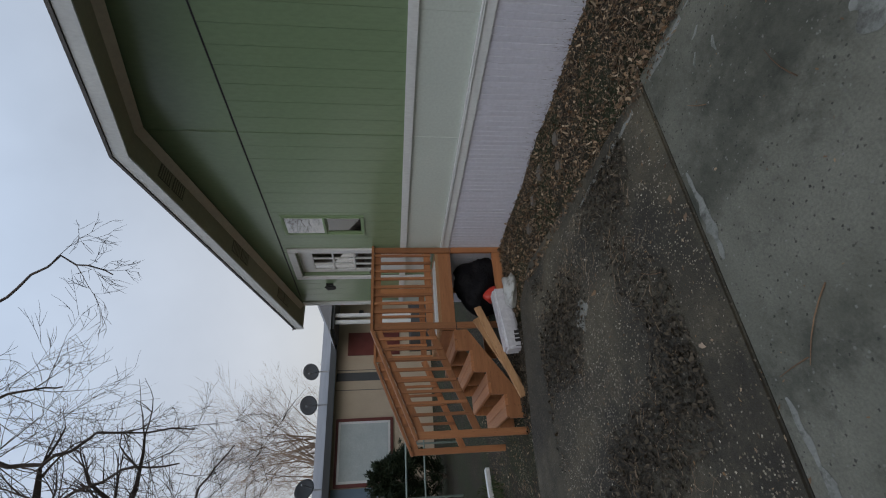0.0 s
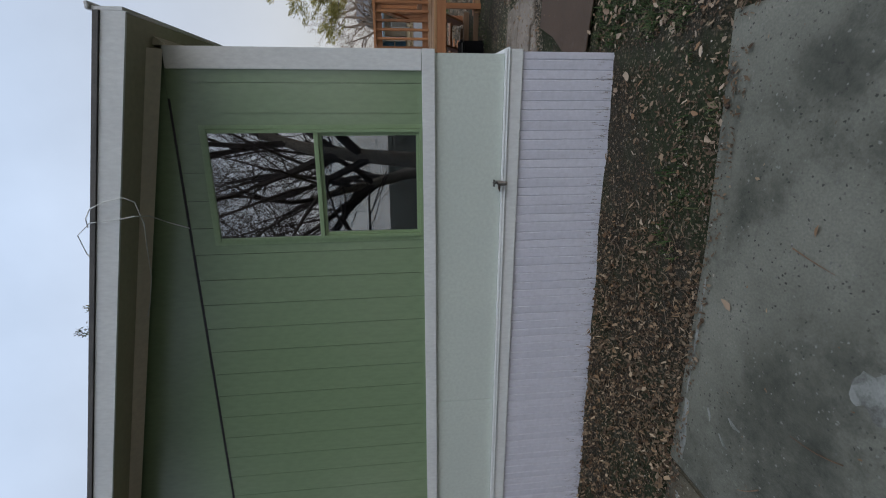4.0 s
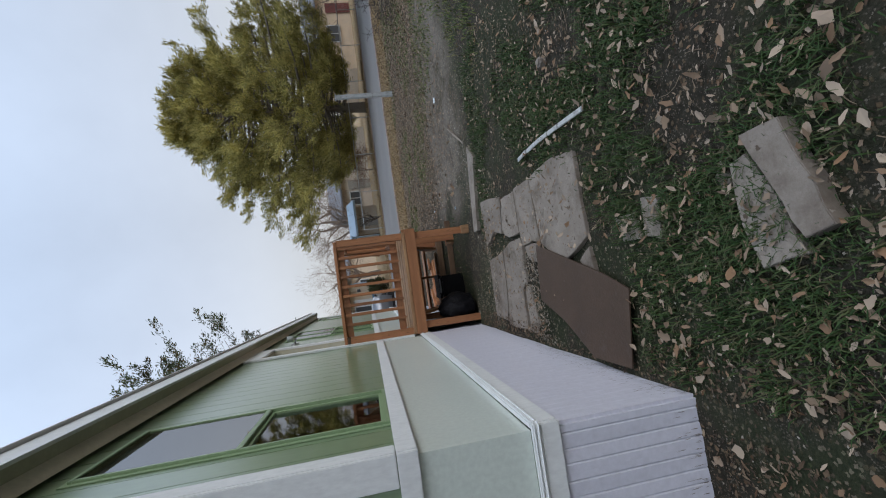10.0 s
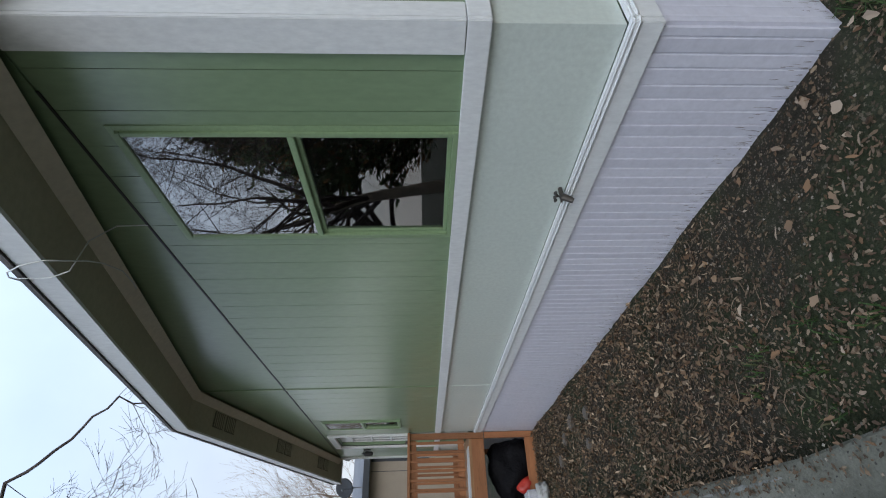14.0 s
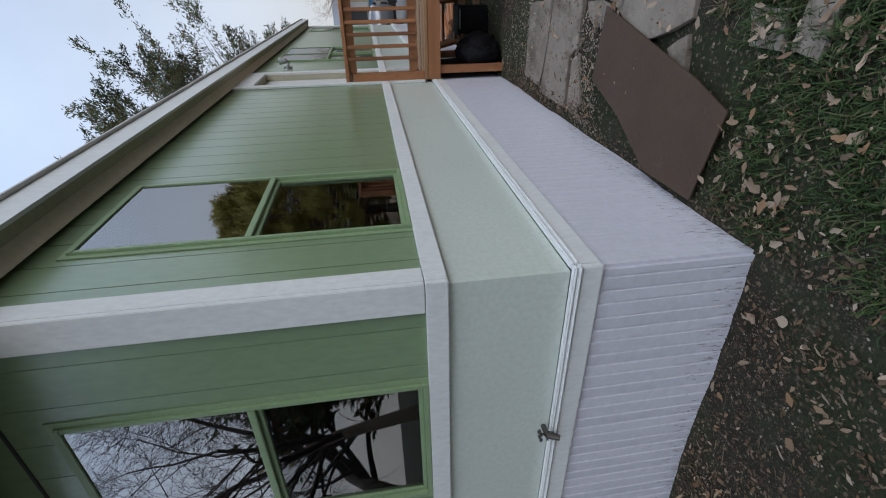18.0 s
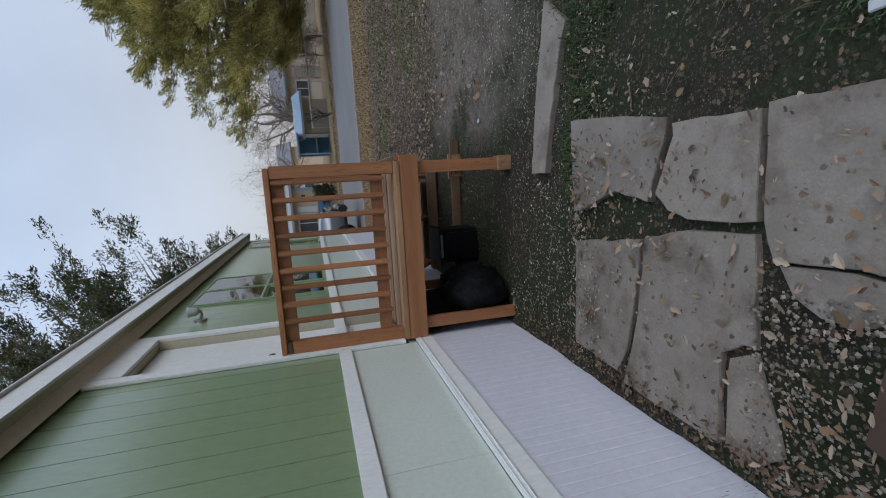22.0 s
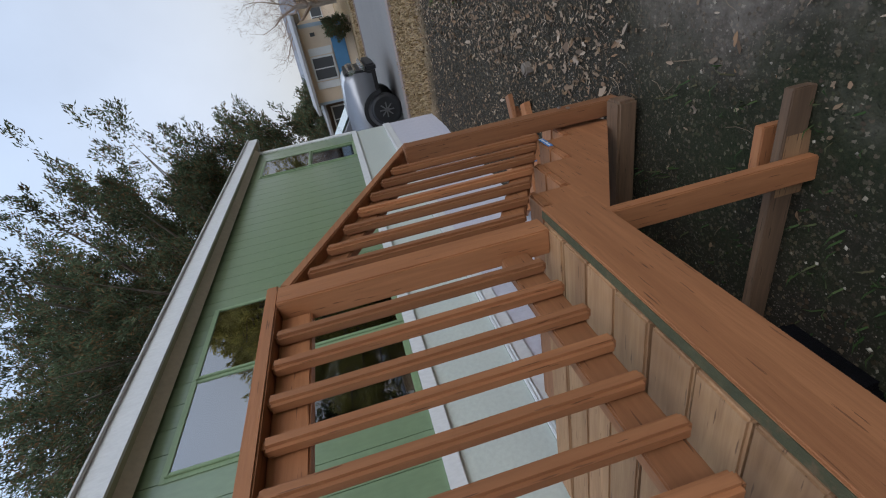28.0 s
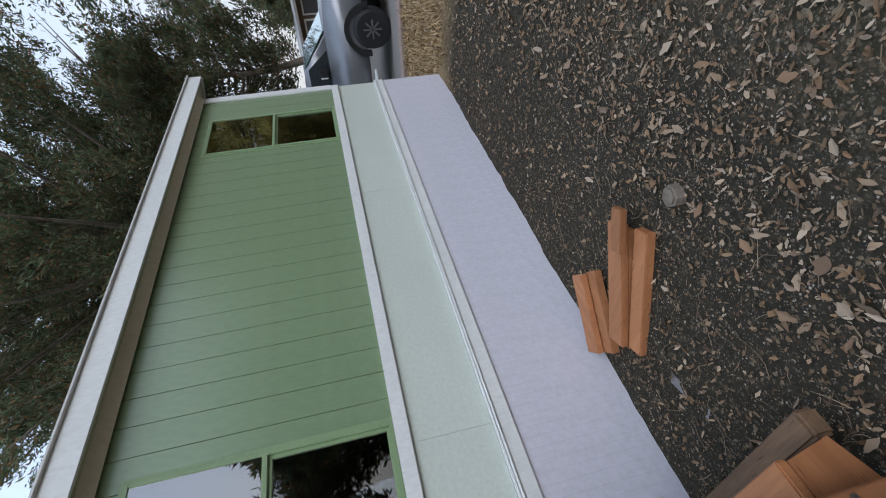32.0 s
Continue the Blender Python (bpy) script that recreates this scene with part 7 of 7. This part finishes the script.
# ---- leaf litter, grass, grit ----
LEAF_BROWN = island_material("dry_leaves", [(0.035, 0.022, 0.014), (0.08, 0.052, 0.03), (0.15, 0.105, 0.065), (0.055, 0.033, 0.02), (0.22, 0.17, 0.115), (0.10, 0.055, 0.026), (0.045, 0.03, 0.02)])
LEAF_MIX = island_material("mixed_leaf_scraps", [(0.06, 0.038, 0.022), (0.145, 0.095, 0.053), (0.26, 0.185, 0.117), (0.10, 0.058, 0.03), (0.36, 0.28, 0.19), (0.185, 0.112, 0.056), (0.08, 0.058, 0.038)])
LEAF_DARK = island_material("rotted_leaves", [(0.02, 0.017, 0.012), (0.045, 0.036, 0.025), (0.014, 0.012, 0.009), (0.085, 0.068, 0.046), (0.03, 0.023, 0.016)])
LEAF_PALE = island_material("pale_leaves", [(0.29, 0.215, 0.15), (0.2, 0.14, 0.09), (0.37, 0.295, 0.22), (0.12, 0.08, 0.052), (0.21, 0.125, 0.068), (0.16, 0.115, 0.078)])
GRASSM = island_material("grass_blades", [(0.02, 0.042, 0.011), (0.034, 0.066, 0.017), (0.055, 0.082, 0.025), (0.085, 0.078, 0.04)])
LAWNM = island_material("lawn_blades", [(0.05, 0.085, 0.022), (0.09, 0.125, 0.035), (0.14, 0.15, 0.05), (0.18, 0.15, 0.075)])
STRAWM = island_material("straw_blades", [(0.38, 0.27, 0.14), (0.26, 0.17, 0.085), (0.48, 0.37, 0.21), (0.18, 0.125, 0.065), (0.30, 0.21, 0.11)])
GRITM = island_material("grit", [(0.11, 0.093, 0.07), (0.24, 0.208, 0.168), (0.06, 0.05, 0.038), (0.31, 0.28, 0.235), (0.16, 0.12, 0.08)])
GRITPALE = island_material("pale_chips", [(0.30, 0.275, 0.21), (0.20, 0.175, 0.125), (0.44, 0.41, 0.34), (0.15, 0.12, 0.08)])
rg = np.random.default_rng(11)


def ground_fine(x, y):
    z = ground_z(x, y)
    if -6 < x < 17 and -8 < y < 12:
        z += 0.022 * noise.noise((x * 1.3, y * 1.3, 0)) + 0.012 * noise.noise((x * 5, y * 5, 3)) + 0.007 * noise.noise((x * 14, y * 14, 7))
    if 0.72 < x < 3.15 and -1.4 < y < -0.12:
        z = max(z, 0.027 - 0.008 * (x - 0.72))
    if 0.42 < x < 1.5 and -0.62 < y < -0.12:
        z = max(z, 0.047)
    if x < -1.24 and y > -0.08:
        return 0.03 if y < 2.33 else (0.02 if y < 5.0 else ground_z(x, y))
    return z


def free(x, y):
    """Not inside the house or within a standing thing."""
    if 0.35 < x < 1.55 and -0.8 < y < -0.08 and y > -0.45 - 0.34 * x and (x * 7.3) % 1 > 0.02:
        return False
    if 4.2 < x < 6.6 and y > -1.9 and (x * 97) % 1 > 0.1:
        return False
    return not (x > -0.03 and y > -0.03 and x < HX + 0.05)


def scatter(n, x0, x1, y0, y1, keep=None):
    out = []
    while len(out) < n:
        for x, y in zip(rg.uniform(x0, x1, n), rg.uniform(y0, y1, n)):
            if free(x, y) and (keep is None or keep(x, y)):
                out.append((x, y))
                if len(out) == n:
                    break
    return out


LEAF_OUT = [(0, 0.0), (0.18, 0.16), (0.42, 0.3), (0.62, 0.2), (0.85, 0.16), (1.0, 0.0)]


def leaves(name, places, lo, hi, mat, label, flat=0.35, lift=0.01, simple=False):
    v, f = [], []
    for x, y in places:
        s = 0.8 * (lo + (hi - lo) * rg.random() ** 2.2)
        a, tx, ty, fold = rg.uniform(0, 6.283), rg.normal(0, flat), rg.normal(0, flat), rg.uniform(-0.1, 0.5)
        wide, curl = rg.uniform(0.5, 1.1), rg.normal(0, 0.25)
        ca, sa = math.cos(a), math.sin(a)
        z0 = ground_fine(x, y) + lift * rg.uniform(0.3, 1.2) + 0.12 * s
        base = len(v)

        def put(u, w, h):
            px, py = u * ca - w * sa, u * sa + w * ca
            v.append((x + px, y + py, max(z0 + h + tx * px + ty * py, z0 - 0.15 * s)))

        if simple:
            put(-0.5 * s, 0, 0.0)
            put(0.5 * s, 0, 0.3 * curl * s)
            for sgn in (1, -1):
                put(0.0, 0.34 * wide * s * sgn, 0.34 * wide * s * fold)
            f += [(base, base + 1, base + 2), (base + 1, base, base + 3)]
            continue
        for u, w in LEAF_OUT:
            uu = (u - 0.5) * s
            put(uu, 0, curl * (u - 0.5) ** 2 * s)
        for sgn in (1, -1):
            for u, w in LEAF_OUT[1:5]:
                uu = (u - 0.5) * s
                ww = w * wide * s * sgn * rg.uniform(0.75, 1.25)
                put(uu, ww, abs(ww) * fold + curl * (u - 0.5) ** 2 * s)
        for k in (6, 10):
            q = [base + k + i for i in range(4)]
            m = [base + i for i in range(6)]
            faces = [(m[0], m[1], q[0]), (m[1], m[2], q[1], q[0]), (m[2], m[3], q[2], q[1]), (m[3], m[4], q[3], q[2]), (m[4], m[5], q[3])]
            f += faces if k == 6 else [t[::-1] for t in faces]
    ob = pydata(name, v, f, mat)
    return tagged(ob, label, "leaves", kind="stuff")


def patch(x, y, s=0.9, o=0.0):
    return noise.noise((x * s + o, y * s, 4.2))


def far_off(x, y):
    return x > 9.4 or y < -5.4


def off_slab(x, y):
    return not (0.7 < x < 3.15 and -1.45 < y < -0.1) and not (0.3 < x < 1.6 and -0.8 < y < 0) and not (x < -1.3 and y > -0.1)


leaves("leaf_litter", scatter(5200, -1.33, -0.04, 1.1, 6.7, lambda x, y: rg.random() < 0.35 + 0.65 * min(1, max(0, (y - 1.0) / 1.2))), 0.018, 0.055, LEAF_MIX, "deep brown leaf litter along the gable wall", 0.8, 0.025)
leaves("leaf_litter", scatter(7000, -1.33, -0.04, 1.1, 6.7, lambda x, y: rg.random() < 0.35 + 0.65 * min(1, max(0, (y - 1.0) / 1.2))), 0.018, 0.055, LEAF_BROWN, "deep brown leaf litter along the gable wall", 0.8, 0.02)
leaves("leaf_litter", scatter(5200, -1.4, -0.04, 0.1, 2.6, lambda x, y: rg.random() < 0.25 + 0.3 * (y + 0.6) / 3 + 0.6 * patch(x, y, 1.5, 2)), 0.015, 0.045, LEAF_BROWN, "scattered brown leaves on damp earth")
leaves("leaf_litter", scatter(3200, -1.6, 3.2, -3.4, -0.1, lambda x, y: rg.random() < 0.5 + patch(x, y)), 0.02, 0.065, LEAF_PALE, "pale dry leaves over grass and slabs", 0.35, 0.04)
leaves("leaf_litter", scatter(1250, -1.7, 1.2, -3.2, -0.2, lambda x, y: off_slab(x, y) and rg.random() < 0.75 + 0.9 * patch(x, y, 1.3, 6)), 0.035, 0.085, LEAF_PALE, "large pale leaves caught in the grass", 0.4, 0.05)
leaves("leaf_litter", scatter(3600, -1.7, 3.2, -3.6, -0.1, lambda x, y: rg.random() < (0.5 if off_slab(x, y) else 0.05) + 0.4 * patch(x, y, 1.7, 5)), 0.012, 0.04, LEAF_BROWN, "small leaf scraps in the grass")
leaves("leaf_litter", scatter(1300, -1.4, 4.0, -0.22, -0.02), 0.02, 0.05, LEAF_BROWN, "brown leaves gathered along the skirting")
leaves("leaf_litter", scatter(9500, 3.0, 13.0, -5.5, -0.05, lambda x, y: rg.random() < min(1, 0.1 + 0.14 * max(0, x - 4)) + 0.6 * patch(x, y, 0.7, 3)), 0.012, 0.045, LEAF_MIX, "small brown leaves on dark gravelly dirt")
leaves("leaf_litter", scatter(520, 4.5, 11.0, -4.5, -0.4, lambda x, y: y < -1.2 or rg.random() < 0.2), 0.05, 0.11, LEAF_PALE, "large pale fallen leaves on the dirt")
leaves("leaf_litter", scatter(9000, 4.0, 16.0, -14.0, -3.5, far_off), 0.03, 0.08, LEAF_MIX, "dry leaves over the lawn", simple=True)
leaves("leaf_litter", scatter(5200, 12.5, 15.8, -12.0, 3.0), 0.05, 0.1, LEAF_PALE, "straw-coloured leaves by the street", simple=True)
leaves("leaf_litter", scatter(14000, 6.5, 13.5, -9.0, -1.6, lambda x, y: far_off(x, y) and rg.random() < 0.75 + 0.6 * patch(x, y, 0.8, 8)), 0.03, 0.075, LEAF_PALE, "pale dry leaf scraps strewn over the lawn", 0.45, 0.012, True)
leaves("leaf_litter", scatter(9000, 4.8, 9.6, -5.6, -1.5, lambda x, y: not far_off(x, y) and rg.random() < min(1, 0.3 + 0.25 * (x - 5)) + 0.6 * patch(x, y, 0.8, 8)), 0.012, 0.05, LEAF_PALE, "small pale leaf scraps over the dusty dirt", 0.45, 0.008)
leaves("leaf_litter", scatter(9000, 7.0, 15.0, -16.0, -6.0), 0.05, 0.11, LEAF_PALE, "pale dry leaves over the far lawn", 0.45, 0.012, True)
leaves("leaf_litter", scatter(900, -5.0, -1.4, 0.0, 5.2, lambda x, y: rg.random() < (0.1 if y < 2.3 else 0.7)), 0.012, 0.04, LEAF_MIX, "leaf scraps on the driveway", 0.15, 0.002)
leaves("leaf_litter", scatter(5200, -5.5, -1.4, 4.8, 9.5, lambda x, y: rg.random() < min(1, 0.15 + 0.5 * (y - 4.8) + 0.12 * (-2.5 - x))), 0.015, 0.06, LEAF_MIX, "brown leaf scraps over the earth beyond the drive", 0.3, 0.006)
leaves("leaf_litter", scatter(11000, 6.3, 13.8, -8.5, -0.15, far_off), 0.03, 0.08, LEAF_MIX, "dense brown leaf litter on the far dirt", 0.4, 0.01, True)
leaves("leaf_litter", scatter(7500, 6.3, 9.6, -5.6, -0.15, lambda x, y: not far_off(x, y)), 0.014, 0.055, LEAF_MIX, "dense brown leaf litter beyond the steps", 0.45, 0.01)
leaves("leaf_litter", scatter(3300, 5.7, 13.0, -6.0, -1.3), 0.03, 0.09, LEAF_PALE, "curled pale leaves on the dirt by the steps", 0.4)
leaves("leaf_litter", scatter(170, 0.72, 3.15, -1.4, -0.12, lambda x, y: rg.random() < 0.12 + 0.35 * max(0, x - 1.7)), 0.02, 0.08, LEAF_MIX, "dry leaves lying on the path slabs", 0.2, 0.004)
leaves("leaf_litter", scatter(26000, -4.6, -1.4, 2.7, 6.4, lambda x, y: rg.random() < 2.2 * patch(x, y, 1.2, 9) + 0.2 * (y - 3.2)), 0.014, 0.055, LEAF_DARK, "dark rotted leaf mulch in patches on the muddy slab", 0.6, 0.01)
leaves("leaf_litter", scatter(14, -4.5, -1.5, 0.2, 5.0), 0.06, 0.1, LEAF_PALE, "single pale leaves on the driveway", 0.1, 0.002)


def blades(name, centres, per, lo, hi, spread, mat, label, width=0.0035):
    v, f = [], []
    for x, y in centres:
        for _ in range(per):
            px, py = x + rg.normal(0, spread), y + rg.normal(0, spread)
            if not free(px, py):
                continue
            h, a, ln = rg.uniform(lo, hi), rg.uniform(0, 6.283), rg.uniform(0.3, 1.1)
            z = ground_fine(px, py) - 0.005
            dx, dy = math.cos(a), math.sin(a)
            wx, wy = -dy * width, dx * width
            b = len(v)
            mx, my = px + dx * h * ln * 0.35, py + dy * h * ln * 0.35
            v += [(px - wx, py - wy, z), (px + wx, py + wy, z), (mx + wx, my + wy, z + h * 0.6), (mx - wx, my - wy, z + h * 0.6), (px + dx * h * ln, py + dy * h * ln, z + h * (1.05 - 0.45 * ln))]
            f += [(b, b + 1, b + 2, b + 3), (b + 3, b + 2, b + 4)]
    return tagged(pydata(name, v, f, mat), label, "grass", kind="stuff")


blades("grass", scatter(1150, -1.9, 3.3, -3.2, -0.25, lambda x, y: off_slab(x, y) and patch(x, y, 1.1) > -0.1), 18, 0.025, 0.08, 0.055, GRASSM, "short green grass tufts among leaves", 0.0026)
leaves("leaf_litter", scatter(150, -1.3, -0.05, -0.3, 1.3), 0.035, 0.08, LEAF_PALE, "large tan leaves on the earth by the corner", 0.35, 0.03)
blades("grass", scatter(330, -0.9, 1.3, -1.9, -0.12, lambda x, y: off_slab(x, y) and patch(x, y, 1.6, 8) > -0.12), 24, 0.03, 0.095, 0.05, GRASSM, "thick green grass round the house corner", 0.0026)
blades("grass", scatter(110, 4.7, 6.4, -1.6, -0.6), 18, 0.03, 0.08, 0.05, GRASSM, "sparse dark grass beside the steps")
blades("grass", scatter(11, -1.2, -0.8, -0.2, 1.2), 16, 0.03, 0.08, 0.035, GRASSM, "grass tufts along the driveway edge")
blades("grass", scatter(1500, 2.5, 14.0, -9.5, -1.9, lambda x, y: patch(x, y, 0.6, 3) < -0.02 + 0.05 * (-y - 3)), 16, 0.02, 0.07, 0.09, LAWNM, "thin green lawn grass", 0.005)
blades("grass", scatter(160, -5.5, -2.9, 8.2, 10.5), 26, 0.04, 0.12, 0.09, GRASSM, "green grass strip beyond the drive")
blades("grass", scatter(2600, 12.6, 15.85, -14.0, 4.0), 12, 0.05, 0.13, 0.1, STRAWM, "dry straw-coloured grass by the street", 0.008)
blades("grass", scatter(1200, 26.3, 29.5, -16.0, 6.0), 8, 0.06, 0.16, 0.16, STRAWM, "dry straw-coloured grass beyond the street", 0.015)


def grit(name, places, lo, hi, label, mat=GRITM):
    v, f = [], []
    for x, y in places:
        s = rg.uniform(lo, hi)
        z = ground_fine(x, y) + 0.2 * s
        a = rg.uniform(0, 6.283)
        b = len(v)
        for k in range(4):
            r = s * rg.uniform(0.6, 1.0)
            v.append((x + r * math.cos(a + k * 1.57), y + r * math.sin(a + k * 1.57), z + s * rg.uniform(-0.2, 0.2)))
        v.append((x + s * rg.uniform(-0.3, 0.3), y + s * rg.uniform(-0.3, 0.3), z + s * rg.uniform(0.3, 0.7)))
        for k in range(4):
            f.append((b + k, b + (k + 1) % 4, b + 4))
    return tagged(pydata(name, v, f, mat), label, "gravel", kind="stuff")


grit("gravel", scatter(11000, 2.9, 9.5, -4.2, -0.04), 0.002, 0.009, "fine pale grit in dark dirt")
grit("gravel", scatter(800, 1.45, 2.0, -0.8, -0.05), 0.004, 0.013, "white gravel between path slabs")
grit("gravel", scatter(300, 2.9, 3.7, -1.6, -0.05), 0.004, 0.012, "gravel at the end of the path")
grit("gravel", scatter(700, -1.4, -0.03, -0.4, 3.0), 0.004, 0.011, "pale grit in the earth by the wall")
grit("gravel", scatter(9000, -4.6, -1.4, 2.4, 8.5, lambda x, y: patch(x, y, 1.3, 7) > -0.1), 0.002, 0.010, "dark grit and mud crumbs on the driveway")
grit("gravel", scatter(2600, -4.6, -1.4, 2.38, 4.2, lambda x, y: rg.random() < 0.7 + patch(x, y, 1.1, 9) * -2), 0.002, 0.007, "pale sandy grit on the muddy slab")
grit("gravel", scatter(4200, -4.6, -1.4, 2.4, 6.2, lambda x, y: rg.random() < 0.55 - patch(x, y, 1.2, 9) * 2), 0.003, 0.009, "small pale yellowish chips on the muddy slab", GRITPALE)
grit("gravel", scatter(2200, 2.9, 6.0, -3.2, -0.1, lambda x, y: rg.random() < 0.5 + patch(x, y, 1.5, 3)), 0.004, 0.012, "pale stone chips and wood scraps in dark dirt", GRITPALE)
grit("gravel", scatter(900, -1.5, 4.0, -3.0, -0.1), 0.004, 0.01, "grit in the lawn by the path")


# ---- dry stems and twigs among the leaves ----
STEMS = island_material("dry_stems", [(0.12, 0.085, 0.055), (0.22, 0.165, 0.11), (0.07, 0.048, 0.032), (0.28, 0.22, 0.15), (0.05, 0.038, 0.027)])


def stems(places, lo, hi, thick, label):
    """Thin three-sided stalks with a bend, lying on the ground."""
    v, f = [], []
    for x, y in places:
        ln, a, turn = rg.uniform(lo, hi), rg.uniform(0, 6.283), rg.normal(0, 0.5)
        p = (x, y)
        b = len(v)
        for i in range(4):
            r = thick * (1.0 - 0.2 * i) * rg.uniform(0.8, 1.2)
            z = ground_fine(*p) + r + 0.008 + 0.012 * rg.random()
            sx, sy = -math.sin(a) * r, math.cos(a) * r
            v += [(p[0] + sx, p[1] + sy, z - 0.5 * r), (p[0] - sx, p[1] - sy, z - 0.5 * r), (p[0], p[1], z + 0.8 * r)]
            p = (p[0] + math.cos(a) * ln / 3, p[1] + math.sin(a) * ln / 3)
            a += turn * rg.uniform(0.4, 1.2)
        for i in range(3):
            for k in range(3):
                f.append((b + 3 * i + k, b + 3 * i + (k + 1) % 3, b + 3 * i + 3 + (k + 1) % 3, b + 3 * i + 3 + k))
    return tagged(pydata("stems", v, f, STEMS), label, "twigs", kind="stuff")


stems(scatter(420, -1.3, -0.1, 0.9, 6.5), 0.05, 0.2, 0.0022, "dry stalks among the leaves along the gable wall")
stems(scatter(650, -4.6, -1.4, 2.8, 6.4, lambda x, y: patch(x, y, 1.2, 9) > -0.1), 0.04, 0.18, 0.002, "small dark stalks and twigs on the muddy slab")
stems(scatter(900, 3.0, 9.0, -4.5, -0.3), 0.04, 0.17, 0.002, "dry stalks scattered over the dirt")
stems(scatter(260, -1.6, 3.0, -2.8, -0.2, off_slab), 0.05, 0.16, 0.002, "dry stalks in the grass")

# ---- mud splashes on the skirting ----
MUDM = island_material("mud_splash", [(0.22, 0.2, 0.19), (0.32, 0.3, 0.29), (0.15, 0.13, 0.12)])


def splashes(name, axis, n, u0, u1, high, label):
    """Small upright flecks of dried mud, a millimetre proud of the vinyl, thinning out with height."""
    v, f = [], []
    for _ in range(n):
        u = rg.uniform(u0, u1)
        h = high * rg.random() ** 2.4
        w, l = rg.uniform(0.001, 0.0026), rg.uniform(0.006, 0.045)
        z = (ground_z(0, u) if axis == "y" else ground_z(u, 0)) + 0.015 + h
        b = len(v)
        ring = [(-w, 0.0), (0.0, -0.3 * l), (w, 0.0), (0.7 * w, 0.6 * l), (0.0, l), (-0.6 * w, 0.5 * l)]
        for du, dz in ring:
            v.append((-0.0172, u + du, z + dz) if axis == "y" else (u + du, -0.0172, z + dz))
        f.append(tuple(range(b, b + 6)))
    return tagged(pydata(name, v, f, MUDM), label, "mud", kind="stuff")


splashes("mud_splashes", "x", 260, 0.02, 2.0, 0.15, "dried mud splashes along the foot of the skirting")
splashes("mud_splashes", "y", 380, 0.02, 4.5, 0.12, "dried mud splashes along the foot of the skirting")


# ---- thin twigs lying on the driveway ----
for x, y, ang, ln in ((-2.2, 1.6, 0.4, 0.22), (-2.9, 1.9, 2.2, 0.3), (-2.6, 0.9, 1.1, 0.18), (-3.3, 1.3, 0.2, 0.34), (-3.6, 1.9, 2.7, 0.2), (-3.1, 2.1, 1.7, 0.16),
                      (-1.9, 2.0, 0.9, 0.14), (-3.9, 0.8, 2.0, 0.26), (-2.4, 2.75, 1.3, 0.25), (-3.2, 3.1, 0.3, 0.3), (-2.0, 3.0, 2.5, 0.18), (-1.8, 0.9, 2.9, 0.2)):
    top = (0.03 if y < 2.33 else 0.02) + 0.003
    bend = rg.uniform(-0.25, 0.25)
    line = [(x + ln * (u * math.cos(ang) - bend * u * u * math.sin(ang)), y + ln * (u * math.sin(ang) + bend * u * u * math.cos(ang)), top + 0.003 * math.sin(3 * u)) for u in (0, 0.2, 0.45, 0.7, 1.0)]
    tagged(part("twig", tube(line, [0.003, 0.0028, 0.0024, 0.002, 0.0012], 6), DARKWOOD[0], at=line[0]), "thin dark dry twig lying on the concrete", "twig", "twigs on the driveway")

# ---- cladding pieces ----
siding(wall_gable, "y", HY, 0.2, [(a - 0.03, b + 0.03, lo, hi + 0.026) for a, b, lo, hi in GABLE_WINDOWS] + [(6.405, 7.325, 0.8, 2.98)], 1.372, 3.035, GREEN, gap=0.0016)
siding(wall_long, "x", HX, 0.2, [(a - 0.03, b + 0.03, W_BOT, W_TOP + 0.026) for a, b in LONG_WINDOWS] + [(4.105, 5.115, 0.8, 3.0)], 1.372, EAVE, GREEN)
siding(wall_gable, "y", HY, 2.44, [(6.405, 7.325, 0.8, 2.98)], 0.792, 1.283, CREAM, gap=0.0012)
siding(wall_long, "x", HX, 2.44, [(4.105, 5.115, 0.84, 3.0)], 0.792, 1.283, CREAM, gap=0.0012)
